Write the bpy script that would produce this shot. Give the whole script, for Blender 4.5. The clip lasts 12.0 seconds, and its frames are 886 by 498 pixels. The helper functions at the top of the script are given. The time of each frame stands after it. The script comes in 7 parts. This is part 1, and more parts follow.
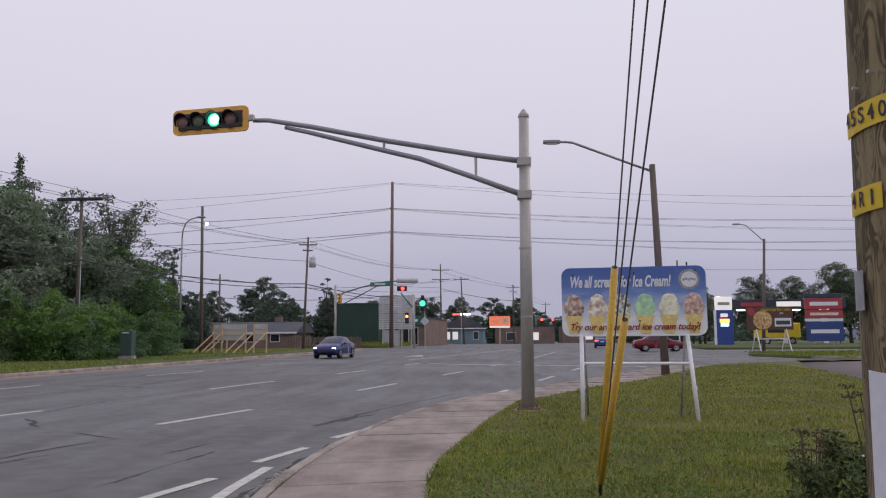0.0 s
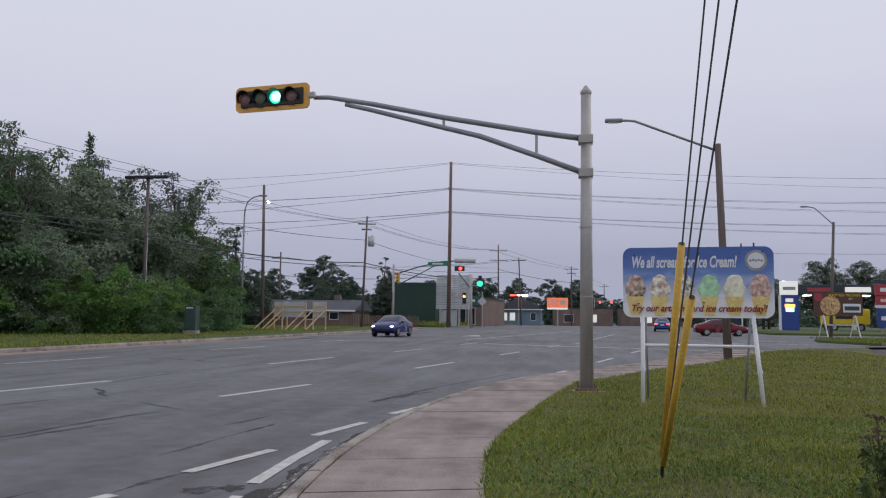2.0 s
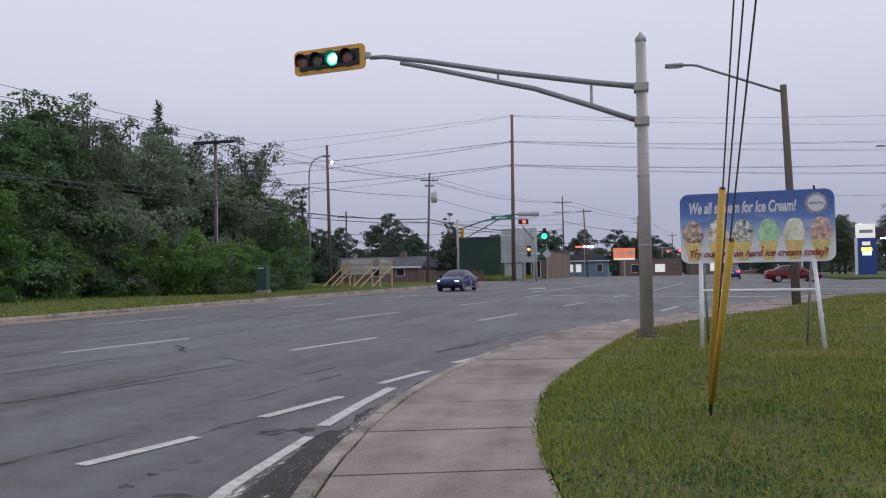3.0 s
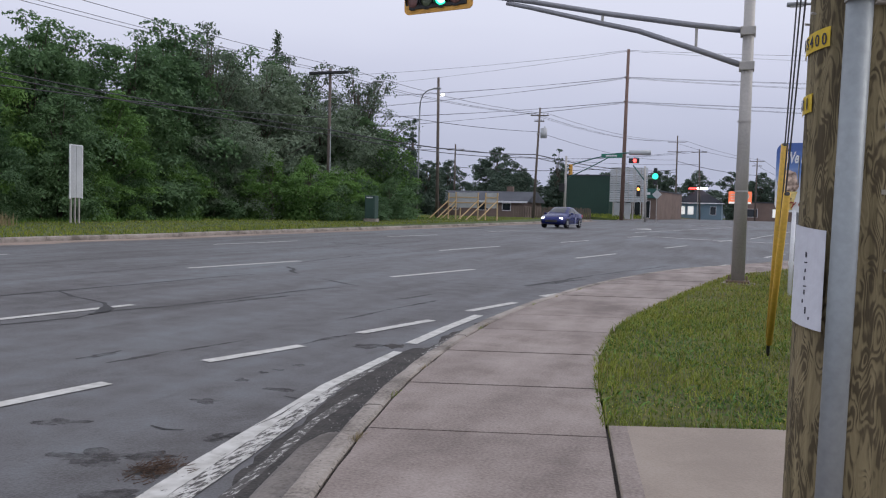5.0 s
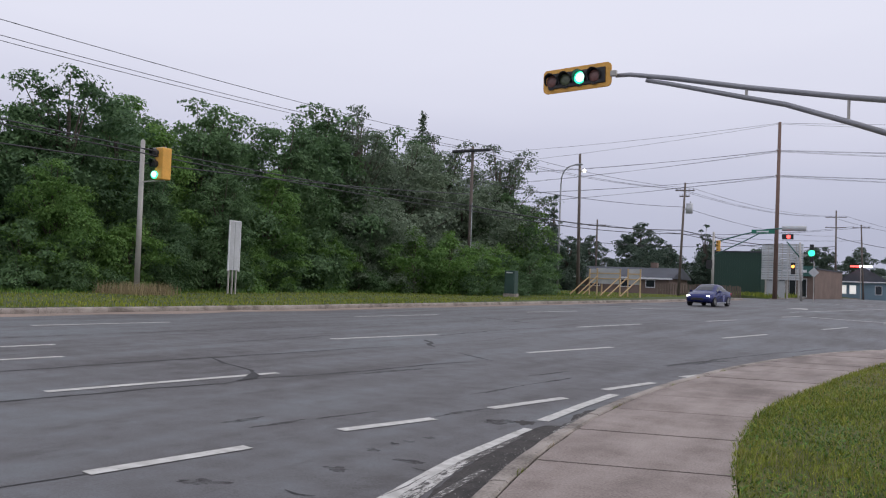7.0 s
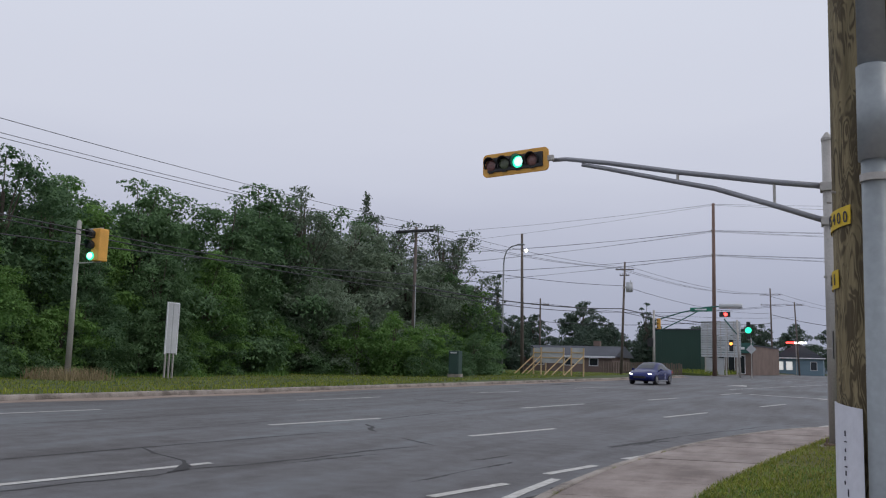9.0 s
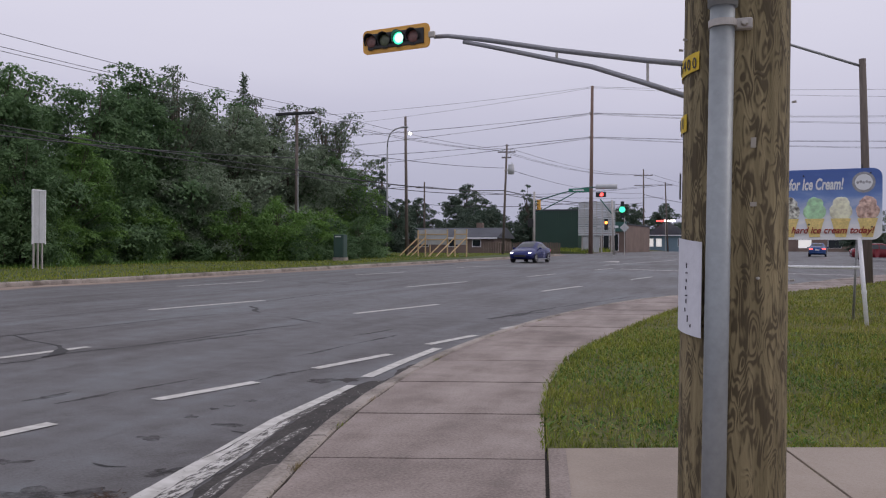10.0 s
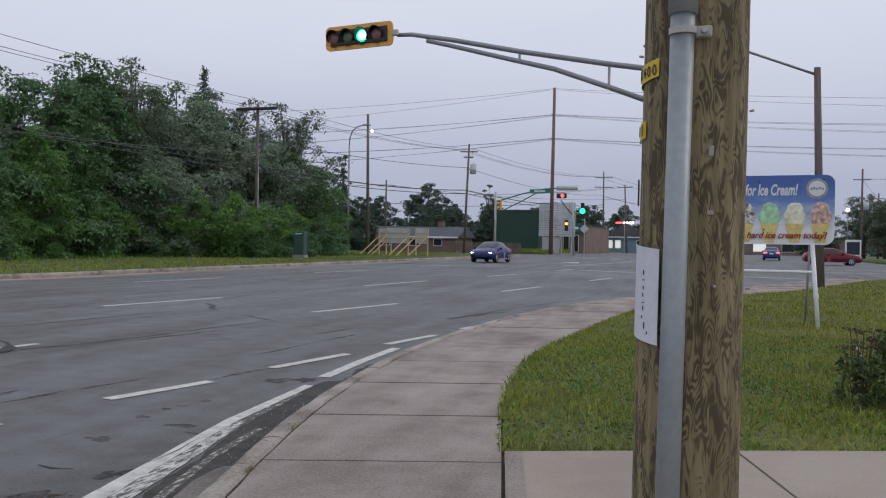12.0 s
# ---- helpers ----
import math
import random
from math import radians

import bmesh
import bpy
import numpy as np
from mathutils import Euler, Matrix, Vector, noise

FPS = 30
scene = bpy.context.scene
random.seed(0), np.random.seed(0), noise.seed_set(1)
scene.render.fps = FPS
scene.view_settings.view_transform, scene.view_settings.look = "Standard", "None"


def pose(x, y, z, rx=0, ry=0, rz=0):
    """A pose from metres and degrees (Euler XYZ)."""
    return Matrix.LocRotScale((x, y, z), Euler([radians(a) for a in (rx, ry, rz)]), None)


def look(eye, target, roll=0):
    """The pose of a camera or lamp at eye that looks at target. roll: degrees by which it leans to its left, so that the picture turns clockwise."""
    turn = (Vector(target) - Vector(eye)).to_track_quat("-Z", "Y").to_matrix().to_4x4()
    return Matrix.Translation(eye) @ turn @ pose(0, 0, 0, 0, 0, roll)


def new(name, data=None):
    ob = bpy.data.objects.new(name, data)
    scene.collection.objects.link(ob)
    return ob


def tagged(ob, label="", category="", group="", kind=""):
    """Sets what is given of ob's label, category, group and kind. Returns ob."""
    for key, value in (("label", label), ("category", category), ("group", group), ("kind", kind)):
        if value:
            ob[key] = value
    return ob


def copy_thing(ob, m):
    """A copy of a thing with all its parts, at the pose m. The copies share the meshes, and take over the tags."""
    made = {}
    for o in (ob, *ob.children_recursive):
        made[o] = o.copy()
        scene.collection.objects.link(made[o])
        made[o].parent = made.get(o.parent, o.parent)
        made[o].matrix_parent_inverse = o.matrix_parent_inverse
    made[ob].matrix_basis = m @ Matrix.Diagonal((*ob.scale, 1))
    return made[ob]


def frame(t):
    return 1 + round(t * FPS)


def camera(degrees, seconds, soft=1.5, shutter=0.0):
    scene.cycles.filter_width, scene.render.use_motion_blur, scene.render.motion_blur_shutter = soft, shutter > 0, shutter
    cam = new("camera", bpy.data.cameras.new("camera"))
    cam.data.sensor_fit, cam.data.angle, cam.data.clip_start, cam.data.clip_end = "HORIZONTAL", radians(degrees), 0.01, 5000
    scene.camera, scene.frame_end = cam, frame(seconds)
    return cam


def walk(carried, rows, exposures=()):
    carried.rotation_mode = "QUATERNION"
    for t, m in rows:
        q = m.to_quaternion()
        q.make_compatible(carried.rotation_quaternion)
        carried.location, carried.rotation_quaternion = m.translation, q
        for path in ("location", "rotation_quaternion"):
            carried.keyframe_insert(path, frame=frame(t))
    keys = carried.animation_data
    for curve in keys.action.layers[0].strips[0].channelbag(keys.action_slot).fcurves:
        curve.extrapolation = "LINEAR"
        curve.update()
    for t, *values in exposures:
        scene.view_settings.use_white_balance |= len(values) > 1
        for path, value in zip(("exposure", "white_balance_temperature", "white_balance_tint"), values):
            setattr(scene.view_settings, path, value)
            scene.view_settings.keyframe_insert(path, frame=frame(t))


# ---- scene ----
cam = camera(56.3, 12.0, soft=1.15)

PATH = [
    (0, (0.674, 1.22, 1.407), (0.533, 3.203, 1.63), -0.4),
    (0.5, (0.681, 1.267, 1.377), (0.62, 3.255, 1.593), 0.1),
    (1, (0.673, 1.309, 1.38), (0.595, 3.296, 1.586), 0.4),
    (1.5, (0.672, 1.285, 1.392), (0.58, 3.273, 1.595), 0.6),
    (2, (0.646, 1.31, 1.37), (0.366, 3.282, 1.546), 0.6),
    (2.5, (0.682, 1.175, 1.342), (0.281, 3.13, 1.477), 0.2),
    (2.7, (0.732, 1.109, 1.329), (0.306, 3.06, 1.438), -0.6),
    (4.3, (1.121, 0.623, 1.358), (0.568, 2.544, 1.282), 1.2),
    (4.5, (1.17, 0.562, 1.362), (0.518, 2.451, 1.274), 1.5),
    (5, (1.216, 0.385, 1.362), (0.533, 2.263, 1.269), 1.5),
    (5.5, (1.23, 0.285, 1.352), (0.289, 2.044, 1.21), 1.0),
    (6, (1.292, 0.304, 1.344), (0.057, 1.869, 1.189), 1.6),
    (6.5, (1.323, 0.313, 1.358), (0.078, 1.877, 1.291), 1.0),
    (7, (1.329, 0.337, 1.37), (0.334, 2.07, 1.447), 2.2),
    (7.2, (1.335, 0.34, 1.375), (0.351, 2.067, 1.598), 1.8),
    (8.8, (1.381, 0.362, 1.416), (0.489, 2.129, 1.704), 1.8),
    (9, (1.387, 0.365, 1.421), (0.512, 2.143, 1.693), 1.6),
    (9.5, (1.413, 0.341, 1.329), (0.656, 2.191, 1.406), -0.5),
    (10, (1.44, 0.361, 1.316), (0.818, 2.262, 1.315), 0.2),
    (10.5, (1.455, 0.389, 1.319), (0.903, 2.311, 1.298), 0.5),
    (11, (1.451, 0.393, 1.317), (0.918, 2.321, 1.298), 0.7),
    (11.5, (1.446, 0.395, 1.324), (0.911, 2.322, 1.305), 0.6),
    (12, (1.441, 0.396, 1.33), (0.909, 2.324, 1.327), 1.0),
]
walk(cam, [(t, look(e, g, r)) for t, e, g, r in PATH],
     [(0.0, 0.02, 6800, 16), (0.7, -0.06, 6550, 11), (2.7, 0.0, 6500, 10), (4.3, 0.25, 6450, 9), (5.2, 0.22, 6450, 9), (5.8, 0.42, 6600, 8), (6.1, 0.53, 6700, 8),
      (6.5, 0.62, 6750, 8), (7.0, 0.2, 6600, 10), (8.5, -0.04, 6480, 8), (9.0, -0.06, 6480, 7), (9.5, 0.02, 6750, 15), (10.5, 0.04, 6550, 13), (12.0, 0.06, 6450, 6)])

# ---- world and light ----
SKY = (0.70, 0.72, 0.84)
world = bpy.data.worlds.new("overcast_dawn")
scene.world = world
world.use_nodes = True
wn, wl = world.node_tree.nodes, world.node_tree.links
sky = wn.new("ShaderNodeTexSky")
sky.sky_type, sky.sun_disc = "NISHITA", False
sky.sun_elevation, sky.sun_rotation = radians(14), radians(110)
sky.dust_density = 3.0
scaled = wn.new("ShaderNodeMix")
scaled.data_type = "RGBA"
scaled.inputs["Factor"].default_value = 0.985
scaled.inputs[7].default_value = (*SKY, 1)
wl.new(sky.outputs[0], scaled.inputs[6])
wl.new(scaled.outputs[2], wn["Background"].inputs["Color"])
wn["Background"].inputs["Strength"].default_value = 1.0
sun = new("sun", bpy.data.lights.new("sun", "SUN"))
sun.data.energy, sun.data.angle, sun.data.color = 0.55, radians(25), (1.0, 0.93, 0.88)
sun.matrix_world = look((0, 0, 0), (-0.75, -0.35, -0.7))


# ---- materials ----
def mat(name, color, rough=0.6, vary=0.15, size=4.0, fine=60.0, bump=0.2, metal=0.0, emit=None, power=1.0, island=0.0, second=None, stretch=None):
    m = bpy.data.materials.new(name)
    m.use_nodes = True
    n, l = m.node_tree.nodes, m.node_tree.links
    b = n["Principled BSDF"]
    b.inputs["Roughness"].default_value, b.inputs["Metallic"].default_value = rough, metal
    if emit:
        b.inputs["Base Color"].default_value = (*color, 1)
        b.inputs["Emission Color"].default_value = (*emit, 1)
        b.inputs["Emission Strength"].default_value = power
        return m
    pos = n.new("ShaderNodeNewGeometry")
    at = pos.outputs["Position"]
    if stretch:
        sc = n.new("ShaderNodeVectorMath")
        sc.operation = "MULTIPLY"
        sc.inputs[1].default_value = stretch
        l.new(at, sc.inputs[0])
        at = sc.outputs[0]
    big, small = n.new("ShaderNodeTexNoise"), n.new("ShaderNodeTexNoise")
    for t, s_, d in ((big, 1 / size, 5), (small, fine, 3)):
        t.inputs["Scale"].default_value, t.inputs["Detail"].default_value = s_, d
        l.new(at, t.inputs["Vector"])
    add = n.new("ShaderNodeMath")
    add.operation = "ADD"
    l.new(big.outputs[0], add.inputs[0]), l.new(small.outputs[0], add.inputs[1])
    val = add.outputs[0]
    if island:
        rnd = n.new("ShaderNodeMath")
        rnd.operation = "MULTIPLY_ADD"
        rnd.inputs[1].default_value = island
        l.new(pos.outputs["Random Per Island"], rnd.inputs[0])
        l.new(val, rnd.inputs[2])
        val = rnd.outputs[0]
    ramp = n.new("ShaderNodeValToRGB")
    lo, hi = 0.75, 1.25 + island
    mp = n.new("ShaderNodeMapRange")
    mp.inputs["From Min"].default_value, mp.inputs["From Max"].default_value = lo, hi
    l.new(val, mp.inputs["Value"])
    l.new(mp.outputs[0], ramp.inputs[0])
    c2 = second or color
    ramp.color_ramp.elements[0].color = (*[min(1, c * (1 - vary)) for c in color], 1)
    ramp.color_ramp.elements[1].color = (*[min(1, c * (1 + vary)) for c in c2], 1)
    l.new(ramp.outputs[0], b.inputs["Base Color"])
    if bump:
        bp = n.new("ShaderNodeBump")
        bp.inputs["Strength"].default_value, bp.inputs["Distance"].default_value = bump, 0.01
        l.new(small.outputs[0], bp.inputs["Height"])
        l.new(bp.outputs[0], b.inputs["Normal"])
    return m


M = {
    "asphalt_lot": mat("asphalt_lot", (0.135, 0.112, 0.108), 0.85, 0.2, 5.0, 60, 0.4),
    "tar": mat("tar", (0.020, 0.019, 0.019), 0.7, 0.4, 0.5, 60, 0.3),
    "dirt": mat("joint_dirt", (0.026, 0.020, 0.015), 0.95, 0.5, 0.12, 60, 0.6),
    "sand": mat("gutter_sand", (0.29, 0.222, 0.18), 0.95, 0.25, 1.5, 40, 0.5),
    "gutter": mat("gutter_grit", (0.044, 0.039, 0.035), 0.9, 0.5, 0.25, 45, 0.7),
    "soil": mat("turf", (0.062, 0.085, 0.018), 0.95, 0.35, 2.0, 30, 0.8),
    "grass": mat("grass_blades", (0.076, 0.152, 0.014), 0.8, 0.35, 1.1, 6, 0, island=0.5, second=(0.245, 0.27, 0.032)),
    "dry": mat("dry_grass", (0.30, 0.24, 0.13), 0.8, 0.3, 1.0, 10, 0, island=0.6),
    "petal": mat("yellow_petals", (0.50, 0.42, 0.09), 0.7, 0.15, 1, 10, 0),
    "bark": mat("bark", (0.12, 0.10, 0.08), 0.9, 0.3, 0.6, 25, 0.6),
    "steel": mat("galvanised_steel", (0.44, 0.415, 0.385), 0.5, 0.14, 0.7, 40, 0.15, 0.2),
    "zinc": mat("conduit_zinc", (0.30, 0.325, 0.335), 0.5, 0.09, 0.35, 50, 0.06, 0.45),
    "arm_grey": mat("arm_metal", (0.30, 0.30, 0.325), 0.45, 0.12, 0.6, 40, 0.1, 0.3),
    "lampgrey": mat("lamp_metal", (0.3, 0.31, 0.32), 0.5, 0.1, 1, 30, 0.1, 0.4),
    "oldpole": mat("weathered_pole_wood", (0.15, 0.122, 0.105), 0.9, 0.25, 0.8, 18, 0.5, stretch=(1, 1, 0.1)),
    "yellow": mat("signal_yellow", (0.80, 0.41, 0.075), 0.5, 0.12, 0.4, 40, 0.1),
    "guard": mat("guard_yellow_plastic", (0.78, 0.49, 0.085), 0.45, 0.15, 0.5, 40, 0.1),
    "black": mat("black_metal", (0.022, 0.022, 0.024), 0.5, 0.2, 0.5, 40, 0.1),
    "lens_red": mat("unlit_red_lens", (0.20, 0.095, 0.085), 0.25, 0.25, 0.05, 60, 0.3),
    "lens_amber": mat("unlit_amber_lens", (0.105, 0.125, 0.075), 0.25, 0.25, 0.05, 60, 0.3),
    "go": mat("lit_green_lens", (0.1, 0.6, 0.5), 0.3, emit=(0.03, 0.95, 0.50), power=1.3),
    "go_core": mat("lit_green_core", (0.6, 0.9, 0.9), 0.3, emit=(0.50, 1.0, 0.86), power=1.6),
    "stop": mat("lit_red_lens", (0.6, 0.1, 0.1), 0.3, emit=(1.0, 0.06, 0.05), power=4.0),
    "amber": mat("lit_amber", (0.6, 0.3, 0.1), 0.3, emit=(1.0, 0.35, 0.06), power=3.0),
    "glow": mat("lamp_glow", (0.9, 0.9, 0.9), 0.3, emit=(1.0, 0.95, 0.88), power=6.0),
    "white": mat("white_paint", (0.78, 0.78, 0.79), 0.55, 0.1, 0.5, 40, 0.1),
    "wire": mat("wire_black", (0.05, 0.05, 0.055), 0.6, 0.1, 1, 10, 0),
    "strand": mat("guy_strand", (0.12, 0.12, 0.13), 0.5, 0.1, 1, 30, 0, 0.5),
    "tag": mat("yellow_tag", (0.72, 0.50, 0.03), 0.5, 0.1, 0.2, 50, 0.1),
    "paper": mat("white_paper", (0.66, 0.67, 0.72), 0.8, 0.05, 0.3, 40, 0.15),
    "ink": mat("ink", (0.05, 0.05, 0.07), 0.8, 0.1, 1, 20, 0),
    "tape": mat("clear_tape", (0.34, 0.31, 0.26), 0.25, 0.15, 0.1, 40, 0.2),
    "maroon": mat("maroon_ink", (0.30, 0.030, 0.022), 0.5, 0.05, 1, 10, 0),
    "letter": mat("white_letters", (0.78, 0.79, 0.82), 0.5, 0.03, 1, 10, 0),
    "cone": mat("wafer", (0.80, 0.62, 0.24), 0.6, 0.15, 0.1, 40, 0.1),
    "choc": mat("chocolate_scoop", (0.25, 0.15, 0.11), 0.6, 0.5, 0.08, 14, 0.3, second=(0.58, 0.44, 0.36)),
    "berry": mat("berry_scoop", (0.62, 0.36, 0.30), 0.6, 0.3, 0.06, 14, 0.3, second=(0.85, 0.76, 0.64)),
    "cookie": mat("cookie_scoop", (0.22, 0.20, 0.17), 0.6, 0.45, 0.05, 14, 0.3, second=(0.74, 0.72, 0.62)),
    "mint": mat("mint_scoop", (0.46, 0.74, 0.46), 0.6, 0.25, 0.08, 14, 0.3),
    "vanilla": mat("vanilla_scoop", (0.82, 0.79, 0.60), 0.6, 0.25, 0.08, 14, 0.3),
    "cherry": mat("cherry_scoop", (0.46, 0.25, 0.21), 0.6, 0.3, 0.06, 14, 0.3, second=(0.74, 0.54, 0.46)),
    "ring": mat("badge_ring", (0.35, 0.35, 0.37), 0.5, 0.2, 0.1, 30, 0),
    "lumber": mat("new_lumber", (0.62, 0.45, 0.25), 0.7, 0.15, 0.5, 30, 0.2),
    "board_grey": mat("board_backs", (0.52, 0.53, 0.54), 0.6, 0.12, 0.7, 20, 0.1),
    "greenbox": mat("utility_green", (0.035, 0.075, 0.06), 0.5, 0.12, 0.5, 30, 0.1),
    "siding_green": mat("green_siding", (0.024, 0.064, 0.047), 0.6, 0.12, 3, 8, 0.1),
    "siding_grey": mat("pale_siding", (0.52, 0.54, 0.55), 0.6, 0.14, 2, 10, 0.1),
    "brick": mat("brown_brick", (0.20, 0.145, 0.12), 0.85, 0.2, 1.5, 12, 0.2),
    "roof": mat("dark_shingle", (0.07, 0.075, 0.09), 0.85, 0.2, 2, 12, 0.3),
    "fascia_green": mat("green_fascia", (0.04, 0.13, 0.11), 0.5, 0.1, 1, 10, 0),
    "blue_siding": mat("blue_grey_siding", (0.16, 0.24, 0.29), 0.7, 0.1, 2, 10, 0.1),
    "orange": mat("orange_panel", (0.7, 0.16, 0.06), 0.5, emit=(1.0, 0.24, 0.12), power=0.55),
    "glass": mat("dark_glass", (0.03, 0.035, 0.04), 0.08, 0.1, 1, 5, 0),
    # lit panes and sign panels, and one canopy column made to glow
    "pale_glow": mat("pale_glowing_face", (0.7, 0.7, 0.65), 0.4, emit=(0.95, 0.93, 0.9), power=0.5),
    "car_blue": mat("blue_car_paint", (0.03, 0.075, 0.21), 0.25, 0.06, 1, 5, 0, 0.4),
    "car_royal": mat("royal_blue_paint", (0.018, 0.026, 0.13), 0.25, 0.06, 1, 5, 0, 0.4),
    "car_red": mat("red_car_paint", (0.154, 0.011, 0.017), 0.25, 0.06, 1, 5, 0, 0.3),
    "car_grey": mat("dark_grey_paint", (0.05, 0.06, 0.075), 0.25, 0.06, 1, 5, 0, 0.4),
    "tyre": mat("tyre_rubber", (0.018, 0.018, 0.02), 0.85, 0.15, 0.3, 40, 0.3),
    "rim": mat("alloy_rim", (0.5, 0.5, 0.5), 0.35, 0.08, 0.3, 20, 0, 0.7),
    "plate": mat("plate_white", (0.6, 0.6, 0.62), 0.5, 0.05, 1, 10, 0),
    "panel_red": mat("red_panel", (0.42, 0.05, 0.065), 0.45, 0.06, 1, 10, 0),
    "panel_blue": mat("navy_panel", (0.025, 0.065, 0.22), 0.45, 0.06, 1, 10, 0),
    "price_blue": mat("price_sign_blue", (0.03, 0.07, 0.30), 0.4, 0.08, 1, 10, 0),
    "panel_brown": mat("brown_panel", (0.11, 0.05, 0.035), 0.45, 0.1, 0.5, 10, 0),
    "pizza": mat("pizza_topping", (0.5, 0.22, 0.09), 0.6, 0.5, 0.2, 12, 0.2, second=(0.6, 0.42, 0.2)),
    "panel_yellow": mat("yellow_panel", (0.75, 0.56, 0.03), 0.5, 0.06, 1, 10, 0),
    "street_green": mat("street_sign_green", (0.02, 0.20, 0.13), 0.4, 0.05, 1, 10, 0),
    # blue-grey of distant haze, put into the base colour
    "hills": mat("hazy_hills", (0.16, 0.19, 0.24), 0.95, 0.12, 60, 0.02, 0),
    "fencewood": mat("fence_wood", (0.18, 0.14, 0.11), 0.9, 0.2, 1, 15, 0.3),
    "weed": mat("weed_dark", (0.045, 0.075, 0.026), 0.85, 0.35, 0.5, 10, 0, island=0.6, second=(0.10, 0.135, 0.04)),
    "twig": mat("dead_twigs", (0.085, 0.05, 0.032), 0.9, 0.4, 0.05, 40, 0.2),
    "gravel": mat("loose_gravel", (0.16, 0.145, 0.13), 0.9, 0.2, 0.05, 30, 0, island=1.2, second=(0.42, 0.40, 0.38)),
    "clover": mat("clover_leaves", (0.055, 0.135, 0.020), 0.7, 0.3, 0.8, 12, 0, island=0.5, second=(0.115, 0.22, 0.032)),
    "seed": mat("seed_stalks", (0.22, 0.205, 0.045), 0.85, 0.3, 1.3, 10, 0, island=0.5, second=(0.35, 0.31, 0.075)),
    "lawn_turf": mat("lawn_turf", (0.056, 0.070, 0.014), 0.95, 0.35, 1.6, 25, 0.8, second=(0.105, 0.102, 0.024)),
    "rust": mat("rusty_steel", (0.15, 0.10, 0.075), 0.75, 0.35, 0.15, 40, 0.3),
    "redpole": mat("reddish_pole_wood", (0.20, 0.130, 0.105), 0.9, 0.25, 0.8, 18, 0.5, stretch=(1, 1, 0.1)),
    "umbel": mat("dried_flower", (0.10, 0.078, 0.045), 0.9, 0.2, 0.5, 20, 0),
}


def treated_wood():
    """Pressure-treated pole: dark brown spring-wood loops and blots on pale olive wood, paler streaks along it."""
    m = bpy.data.materials.new("treated_pole_wood")
    m.use_nodes = True
    n, l = m.node_tree.nodes, m.node_tree.links
    b = n["Principled BSDF"]
    b.inputs["Roughness"].default_value = 0.85
    geo = n.new("ShaderNodeNewGeometry")

    def field(scale, stretch, detail, distort=0.0):
        sc, t = n.new("ShaderNodeVectorMath"), n.new("ShaderNodeTexNoise")
        sc.operation, sc.inputs[1].default_value = "MULTIPLY", (1, 1, stretch)
        l.new(geo.outputs["Position"], sc.inputs[0])
        t.inputs["Scale"].default_value, t.inputs["Detail"].default_value, t.inputs["Distortion"].default_value = scale, detail, distort
        l.new(sc.outputs[0], t.inputs["Vector"])
        return t.outputs[0]

    def calc(kind, a, c, d=0.0):
        k = n.new("ShaderNodeMath")
        k.operation = kind
        for slot, v in enumerate((a, c, d)):
            if isinstance(v, float):
                k.inputs[slot].default_value = v
            else:
                l.new(v, k.inputs[slot])
        return k.outputs[0]

    loops = calc("SINE", calc("MULTIPLY", field(26.0, 0.27, 1.0, 0.5), 66.0), 0.0)
    blots = field(34.0, 0.24, 3.0, 0.4)
    dark = calc("MULTIPLY_ADD", blots, 5.0, calc("MULTIPLY_ADD", loops, 0.45, calc("MULTIPLY", field(150.0, 0.2, 2.0), 0.5)))
    mp = n.new("ShaderNodeMapRange")
    mp.inputs["From Min"].default_value, mp.inputs["From Max"].default_value = 2.55, 3.2
    l.new(dark, mp.inputs["Value"])
    pale = n.new("ShaderNodeValToRGB")
    pale.color_ramp.elements[0].position, pale.color_ramp.elements[0].color = 0.32, (0.135, 0.108, 0.054, 1)
    pale.color_ramp.elements[1].position, pale.color_ramp.elements[1].color = 0.68, (0.300, 0.244, 0.135, 1)
    l.new(field(38.0, 0.05, 4.0), pale.inputs[0])
    mix = n.new("ShaderNodeMix")
    mix.data_type = "RGBA"
    mix.inputs[7].default_value = (0.050, 0.036, 0.018, 1)
    l.new(calc("MULTIPLY", mp.outputs[0], 0.82), mix.inputs[0])
    l.new(pale.outputs[0], mix.inputs[6])
    l.new(mix.outputs[2], b.inputs["Base Color"])
    bp = n.new("ShaderNodeBump")
    bp.inputs["Strength"].default_value, bp.inputs["Distance"].default_value = 0.4, 0.003
    l.new(dark, bp.inputs["Height"])
    l.new(bp.outputs[0], b.inputs["Normal"])
    return m


